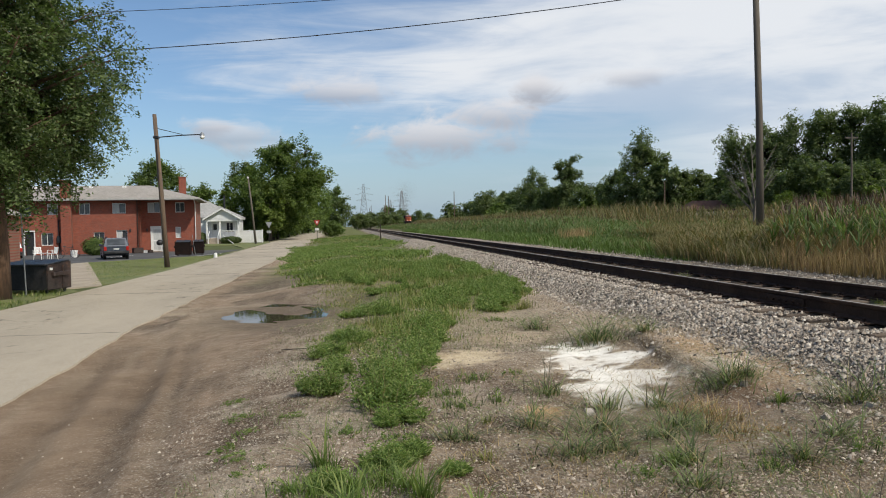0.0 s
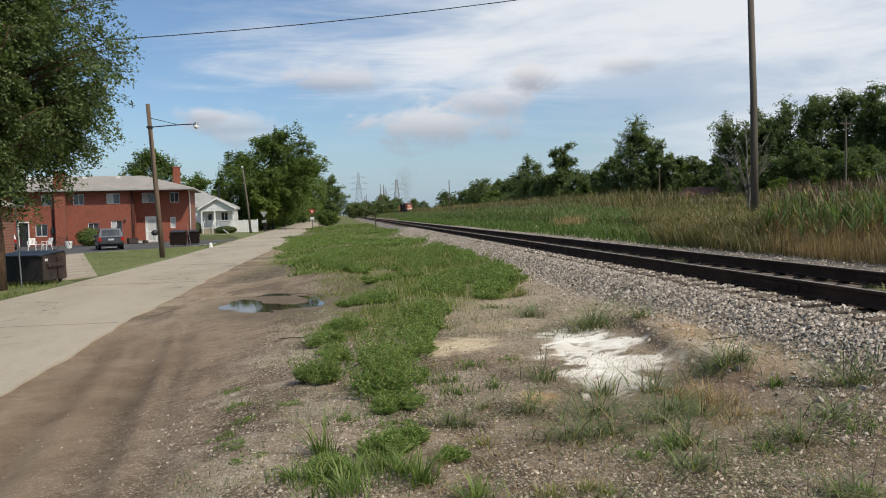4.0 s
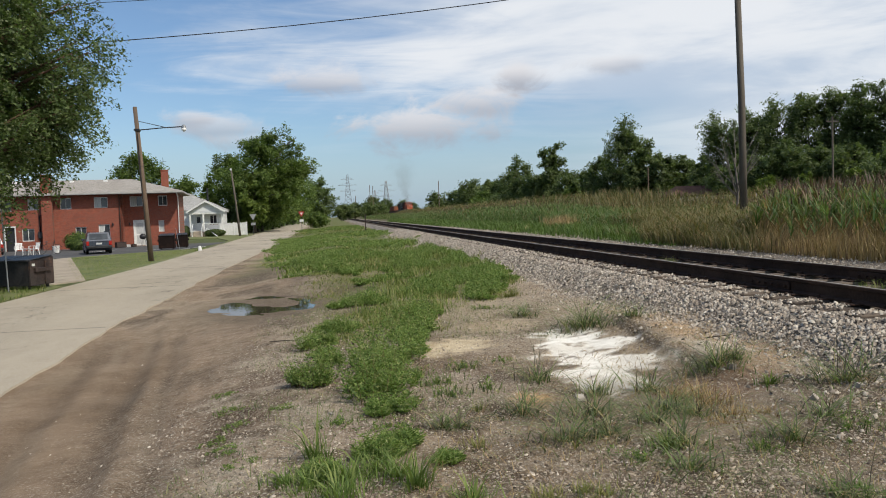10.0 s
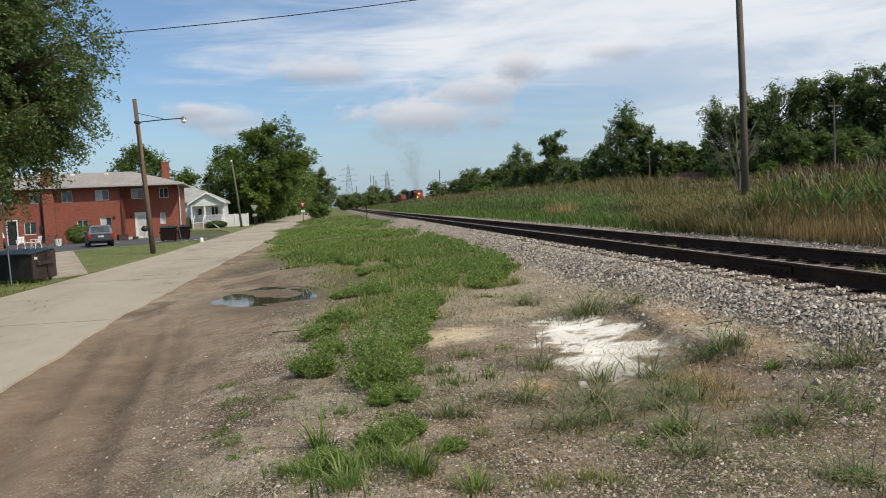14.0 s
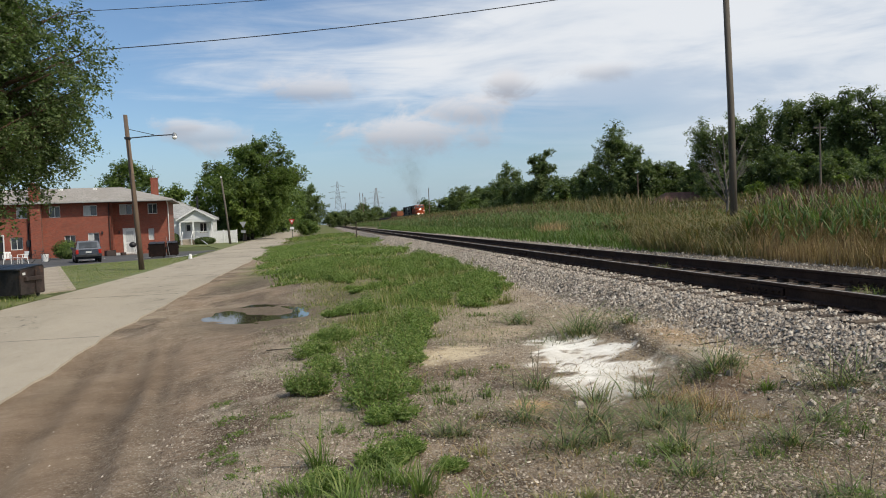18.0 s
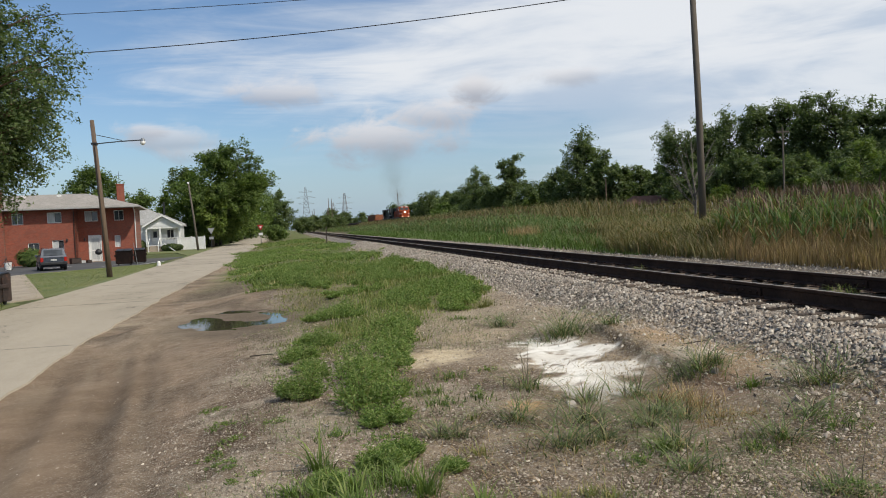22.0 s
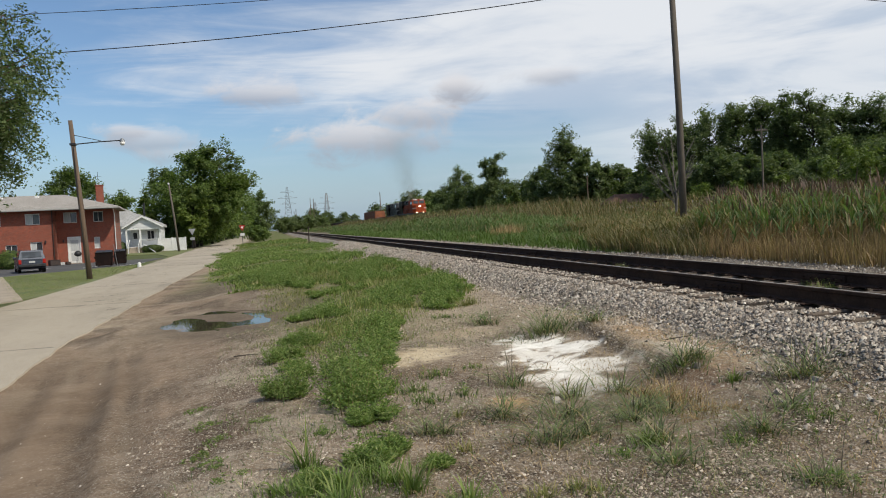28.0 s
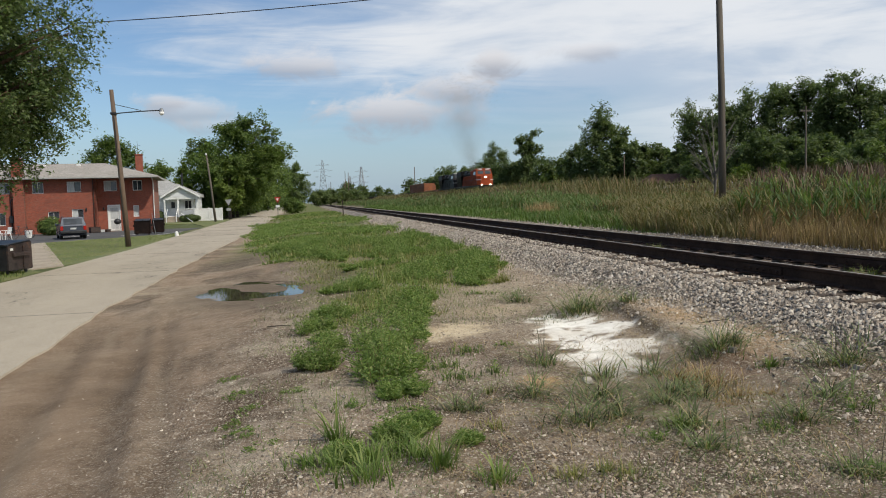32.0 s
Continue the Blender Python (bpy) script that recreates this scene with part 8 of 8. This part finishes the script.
            a, d = rng.random(n) * 6.283, r * np.abs(rng.normal(size=n)) * (0.55 if kind == "sprawling" else 0.7)
            gx, gy = x + d * np.cos(a), y + d * np.sin(a)
            root = np.stack([gx, gy, land(gx, gy) - 0.008], 1)
            if kind == "sprawling":
                # runners lying outwards from the crown, and stiff stalks
                long = r * (0.3 + 1.3 * rng.random(n) ** 1.5)
                stuff("foliage", blades(root, long, 0.005 + 0.006 * rng.random(n), a + rng.normal(size=n) * 1.3, 0.9 + 1.4 * rng.random(n), 4, 0.40), TUFT)
                m = 5 + int(30 * r)
                stuff("stalk_growth", blades(root[:m], h * (0.8 + 1.0 * rng.random(m)), 0.006 + 0.004 * rng.random(m), rng.random(m) * 6.28, 0.2 + 1.3 * rng.random(m), 2, 0.1), STALK)
                m = n // 4
                stuff("dry_foliage", blades(root[-m:], long[-m:] * 0.8, np.full(m, 0.004), a[-m:], 0.9 + 0.6 * rng.random(m), 3, 0.6), STRAW)
                continue
            hh = h * (0.35 + 0.9 * rng.random(n) ** 1.5)
            mat = {"straw": STRAW, "yellow": DRY_GRASS, "grass": WEED if y < 5 and h < 0.2 else GRASS_BRIGHT, "mixed": TUFT}[kind]
            stuff("foliage", blades(root, hh, 0.0045 + 0.006 * rng.random(n) ** 2, a + rng.normal(size=n) * 1.0, 0.25 + 0.8 * rng.random(n), 4, 0.45), mat)
            if kind == "grass":
                m = 14
                stuff("broad_foliage", blades(root[:m], h * (0.8 + 0.8 * rng.random(m)), 0.011 + 0.008 * rng.random(m), a[:m], 0.4 + 0.8 * rng.random(m), 4, 0.5), GRASS)
            if kind == "mixed":
                stuff("leaves", weed_leaves(gx[:n // 6], gy[:n // 6], hh[:n // 6] * 0.7, 8, np.full(n // 6, 0.011)), WEED)
    # thin scattered growth over the gravel, with dead stalks
    sparse = thing("sparse_grass", Matrix.Identity(4), "thin scattered grass and dead stalks on gravel", "grass", kind="stuff")
    n = 34000
    x, y = -0.9 + 5.3 * rng.random(n), 3.4 + 10 * rng.random(n) ** 1.3
    k = (fractal(x, y, 1.1, 61) + 0.2 * rng.random(n)) > 0.66
    k &= np.hypot((x - 2.9) / 0.9, (y - 7.9) / 1.2) > 0.85
    x, y = x[k], y[k]
    v, f = grass_set(x, y, 0.025 + 0.10 * rng.random(len(x)) ** 2, np.full(len(x), 0.005), 1.4)
    bulk("blades", v, f, TUFT, sparse)
    n = 5200
    x, y = 0.6 + 3.9 * rng.random(n), 3.4 + 6 * rng.random(n)
    k = (fractal(x, y, 1.3, 63) + 0.25 * rng.random(n)) > 0.6
    x, y = x[k], y[k]
    v, f = blades(np.stack([x, y, land(x, y) + 0.005], 1), 0.06 + 0.12 * rng.random(len(x)), np.full(len(x), 0.0045), rng.random(len(x)) * 6.28, 1.3 + 0.6 * rng.random(len(x)), 2, 0.8)
    bulk("dead_stalks", v, f, STRAW, sparse)
    # twigs
    for x, y, a, s in ((-0.45, 21.5, 20, 0.6), (-0.5, 10.2, -15, 0.35), (4.1, 7.6, 10, 0.45), (0.7, 6.6, 60, 0.3), (1.2, 9.9, 75, 0.5)):
        ob = thing("twig", pose(x, y, z_at(x, y) + 0.015, 0, 0, a), "dry fallen twig on the ground", "twig", "fallen twigs")
        part("stick", tube([(-s / 2, 0, 0), (0, 0.02 * s, 0.012), (s / 2, -0.03 * s, 0.02)], [0.008, 0.007, 0.003], 5), BARK_DARK, ob)


def make_lawn_grass():
    lawn = thing("lawn_grass", Matrix.Identity(4), "short mown lawn grass", "grass", kind="stuff")
    n = 34000
    x, y = -17 + 8.6 * rng.random(n), 28.5 + 29 * rng.random(n)
    k = (x < -8.8) & (y < 49 + (x + 16.5) * 1.2) & (y > 29 + (-9.0 - x) * 2.9)
    x, y = x[k], y[k]
    root = np.stack([x, y, np.full(len(x), LOT_Z + 0.03)], 1)
    v, f = blades(root, 0.025 + 0.03 * rng.random(len(x)), 0.006 + 0.0003 * y, rng.random(len(x)) * 6.28, 0.4 + 0.5 * rng.random(len(x)), 1, 0.3)
    bulk("blades", v, f, GRASS, lawn)
    verge = thing("verge_grass", Matrix.Identity(4), "rough grass along the road edge and round the dumpster", "grass", kind="stuff")
    n = 16000
    x, y = -13 + 4.5 * rng.random(n), 16 + 14 * rng.random(n)
    k = (x < -8.55 + 0.2 * (rng.random(n) - 0.5)) & (y < 27.0 + (-9.3 - x) * 2.6) & (fractal(x, y, 1.5, 71) > 0.35)
    x, y = x[k], y[k]
    root = np.stack([x, y, np.full(len(x), LOT_Z + 0.02)], 1)
    v, f = blades(root, 0.05 + 0.2 * rng.random(len(x)) ** 2, np.full(len(x), 0.014), rng.random(len(x)) * 6.28, 0.4 + 0.6 * rng.random(len(x)), 2, 0.4)
    bulk("blades", v, f, GRASS, verge)


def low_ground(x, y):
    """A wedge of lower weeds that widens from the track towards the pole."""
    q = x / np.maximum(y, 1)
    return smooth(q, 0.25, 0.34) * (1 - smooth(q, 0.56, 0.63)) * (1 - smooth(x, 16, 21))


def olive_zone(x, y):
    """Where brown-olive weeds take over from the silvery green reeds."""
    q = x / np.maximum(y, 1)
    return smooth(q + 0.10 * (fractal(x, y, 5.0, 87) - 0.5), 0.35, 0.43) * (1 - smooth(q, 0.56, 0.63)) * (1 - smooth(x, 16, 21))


def reed_height(x, y):
    n = fractal(x, y, 4.0, 81)
    q = x / np.maximum(y, 1)
    h = (1.0 + 0.5 * n) * (1 - 0.02 * smooth(q, 0.58, 0.66)) * (1 - 0.28 * smooth(x, 14, 18) * smooth(q, 0.3, 0.4))
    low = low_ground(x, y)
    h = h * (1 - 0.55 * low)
    h = h * (1 + 0.18 * smooth(x, 12.5, 16) * (1 - smooth(q, 0.30, 0.40))) * (1 - 0.2 * smooth(x, 26, 29) * smooth(q, 0.3, 0.4))
    verge = smooth(x, 10.2, 12.0) + (1 - smooth(x, 10.2, 12.0)) * smooth(x / np.maximum(y, 1), 0.40, 0.50)
    h = h * (0.3 + 0.7 * verge)
    edge = smooth(x - 8.9 - 0.5 * (fractal(y, y, 3.0, 83) - 0.4), 0.0, 1.1)
    return h * (0.55 + 0.45 * edge)


def make_reeds():
    bed = thing("reed_bed", Matrix.Identity(4), "tall green reeds with brown plumes and dry stalks beyond the track", "reeds", kind="stuff")
    stalks, stems, greens, dries, plumes, olive = [], [], [], [], [], []
    for n, y0, y1, x0, x1, power, wide, per in ((11000, 5, 32, 9.25, 15.5, 1.0, 1.0, 6), (6000, 6, 45, 12, 27, 1.0, 1.4, 5), (12500, 30, 90, 9.0, 28, 1.15, 1.3, 6), (17000, 85, 330, 9.0, 29, 1.6, 2.4, 3)):
        y = y0 + (y1 - y0) * rng.random(n) ** power
        x = x0 + (x1 - x0) * rng.random(n) ** 1.25
        keep = rng.random(n) < (0.25 + smooth(x, 9.1, 10.2)) * np.where((x < 11.4 + 0.8 * fractal(y, y, 3.0, 85)) & (x / y < 0.43), 0.08, 1.0) * np.where((x < 10.5 + 0.5 * fractal(y, y, 1.5, 86)) & (x / y > 0.52), 0.12, 1.0)
        x, y = x[keep], y[keep]
        n = len(x)
        h = reed_height(x, y) * (0.75 + 0.4 * rng.random(n))
        z = land(x, y) - 0.03
        root = np.stack([x, y, z], 1)
        turn = rng.random(n) * 6.283
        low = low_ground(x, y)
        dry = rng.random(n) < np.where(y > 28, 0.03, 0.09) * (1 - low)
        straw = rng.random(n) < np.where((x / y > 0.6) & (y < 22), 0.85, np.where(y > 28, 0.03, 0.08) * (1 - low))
        for store, sel in ((stalks, straw), (stems, ~straw)):
            store.append(blades(root[sel], h[sel], np.full(sel.sum(), 0.012 * wide), turn[sel], 0.10 * rng.random(sel.sum()), 2, 0.05))
        # leaves along the stalk; the lowest part carries few, dry ones
        m = n * per
        s = 0.28 + 0.62 * rng.random(m)
        lr = np.repeat(root, per, 0)
        lr[:, 2] += np.repeat(h, per) * s
        lh = (0.32 + 0.3 * rng.random(m)) * (1.1 - 0.35 * s) * (1 if y0 < 29 else 0.68)
        lt = rng.random(m) * 6.283
        ld, lo = np.repeat(dry, per), np.repeat(rng.random(n) < np.maximum(olive_zone(x, y) * 0.95, 0.85 * smooth(x, 15.5, 19) * smooth(x / y, 0.36, 0.44)) + 0.04, per)
        brownlow = (s < 0.42) & (rng.random(m) < 0.7) & (np.repeat(x / y, per) > 0.56)
        width = (0.022 + 0.012 * rng.random(m)) * wide
        for store, sel in ((dries, ld | brownlow), (olive, ~(ld | brownlow) & lo), (greens, ~(ld | brownlow) & ~lo)):
            store.append(blades(lr[sel], lh[sel], width[sel], lt[sel], 0.55 + 0.75 * rng.random(sel.sum()), 2, 0.4))
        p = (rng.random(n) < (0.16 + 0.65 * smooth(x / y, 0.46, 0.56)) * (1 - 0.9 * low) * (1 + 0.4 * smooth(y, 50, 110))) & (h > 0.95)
        pr = root[p].copy()
        pr[:, 2] += h[p] * 0.97
        k = p.sum()
        plumes.append(blades(pr, 0.20 + 0.16 * rng.random(k), (0.022 + 0.016 * rng.random(k)) * (0.8 + 0.2 * wide), rng.random(k) * 6.28, 0.2 + 0.4 * rng.random(k), 3, 0.2))
    # dry skirt of old stalks on the near edge, green grass further along
    n = 25000
    y = 4 + 22 * rng.random(n)
    x = 9.0 + 1.9 * rng.random(n) ** 1.2
    root = np.stack([x, y, land(x, y) - 0.02], 1)
    sel = x / y > 0.58 + 0.05 * rng.random(n)
    mid = (x / y > 0.42) & ~sel
    dries.append(blades(root[sel], (0.22 + 0.45 * rng.random(sel.sum())) * (0.75 + 0.5 * smooth(x[sel], 9.2, 10.6)), 0.010 + 0.008 * rng.random(sel.sum()), rng.random(sel.sum()) * 6.28, 0.08 + 0.6 * rng.random(sel.sum()) ** 2, 2, 0.15))
    mid &= rng.random(n) < 0.45
    olive.append(blades(root[mid], 0.25 + 0.4 * rng.random(mid.sum()), 0.014 + 0.010 * rng.random(mid.sum()), rng.random(mid.sum()) * 6.28, 0.2 + 0.7 * rng.random(mid.sum()), 2, 0.25))
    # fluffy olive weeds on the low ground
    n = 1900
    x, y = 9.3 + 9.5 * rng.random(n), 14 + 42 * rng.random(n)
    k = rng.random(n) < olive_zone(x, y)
    x, y = x[k], y[k]
    tall = reed_height(x, y) * (0.6 + 0.55 * rng.random(len(x)))
    leaf_set, stem_set = feathery(x, y, 0.16 + 0.4 * tall, tall, 12, 20, 0.06 + 0.0012 * y)
    pale = np.repeat(np.repeat(fractal(x, y, 2.5, 89) > 0.52, 12 * 20), 3)
    corners = leaf_set[0]
    for sel, mat, name in ((pale, OLIVE, "low_weed_leaves"), (~pale, REED_LEAF, "low_green_leaves")):
        bulk(name, corners[sel], np.arange(sel.sum()).reshape(-1, 3), mat, bed)
    n = 26000
    y = 19 + 110 * rng.random(n) ** 1.5
    x = 8.85 + 3.3 * rng.random(n)
    root = np.stack([x, y, land(x, y) - 0.02], 1)
    v = blades(root, (0.22 + 0.32 * rng.random(n)) * (0.6 + 0.4 * smooth(x, 8.9, 9.8)) * (1 - 0.6 * smooth(x / y, 0.40, 0.46)), 0.012 + 0.0007 * y, rng.random(n) * 6.28, 0.3 + 0.4 * rng.random(n), 2, 0.2)
    bulk("edge_grass", *v, GRASS_BRIGHT, bed)
    # one bleached patch among the green
    n = 1500
    y = np.clip(41 + 4.0 * rng.normal(size=n), 35, 50)
    x = y * (0.312 + 0.012 * rng.normal(size=n))
    root = np.stack([x, y, land(x, y)], 1)
    dries.append(blades(root, 0.5 + 0.35 * rng.random(n), np.full(n, 0.03), rng.random(n) * 6.28, 0.1 + 0.4 * rng.random(n), 2, 0.2))
    bulk("dry_stalks", *merged(*stalks), STRAW, bed)
    bulk("green_stalks", *merged(*stems), REED_LEAF, bed)
    bulk("green_leaves", *merged(*greens), REED_LEAF, bed)
    bulk("dry_leaves", *merged(*dries), STRAW, bed)
    bulk("olive_weeds", *merged(*olive), OLIVE, bed)
    bulk("plumes", *merged(*plumes), PLUME, bed)
    bank = thing("bank_grass", Matrix.Identity(4), "rough grass on the railway bank and field beyond", "grass", kind="stuff")
    n = 30000
    y = 10 + 320 * rng.random(n) ** 1.4
    x = np.where(rng.random(n) < 0.8, 24 + 6.0 * rng.random(n), 34.5 + 12 * rng.random(n))
    tall = 1 + 1.1 * smooth(x / y, 0.52, 0.40) * (x < 31)
    root = np.stack([x, y, land(x, y) - 0.02], 1)
    bulk("blades", *blades(root, (0.45 + 0.55 * rng.random(n)) * tall, 0.03 + 0.0007 * y, rng.random(n) * 6.28, 0.3 + 0.4 * rng.random(n), 2, 0.2), OLIVE, bank)
    # weeds between the rails
    for x, y in ((6.9, 8.8), (6.5, 8.4), (6.75, 14.5)):
        ob = thing("grass_tuft", pose(x, y, RAIL_TOP_Z - 0.22), "small grass tuft growing between the rails", "grass", "tufts between the rails")
        k = 60
        tagged(bulk("foliage", *blades(rng.normal(size=(k, 3)) * np.array((0.08, 0.1, 0)), 0.08 + 0.12 * rng.random(k), np.full(k, 0.005), rng.random(k) * 6.28, 0.4 + 0.5 * rng.random(k), 3, 0.4), GRASS, ob), kind="stuff")


make_strip()
make_tufts()
make_lawn_grass()
make_reeds()

# ---- motion ----
def motions():
    for ob, off in TRAIN:
        walk(ob, [(t, pose(FAR_TRACK_X, y + off, FAR_RAIL_Z)) for t, y in TRAIN_ROWS])


motions()
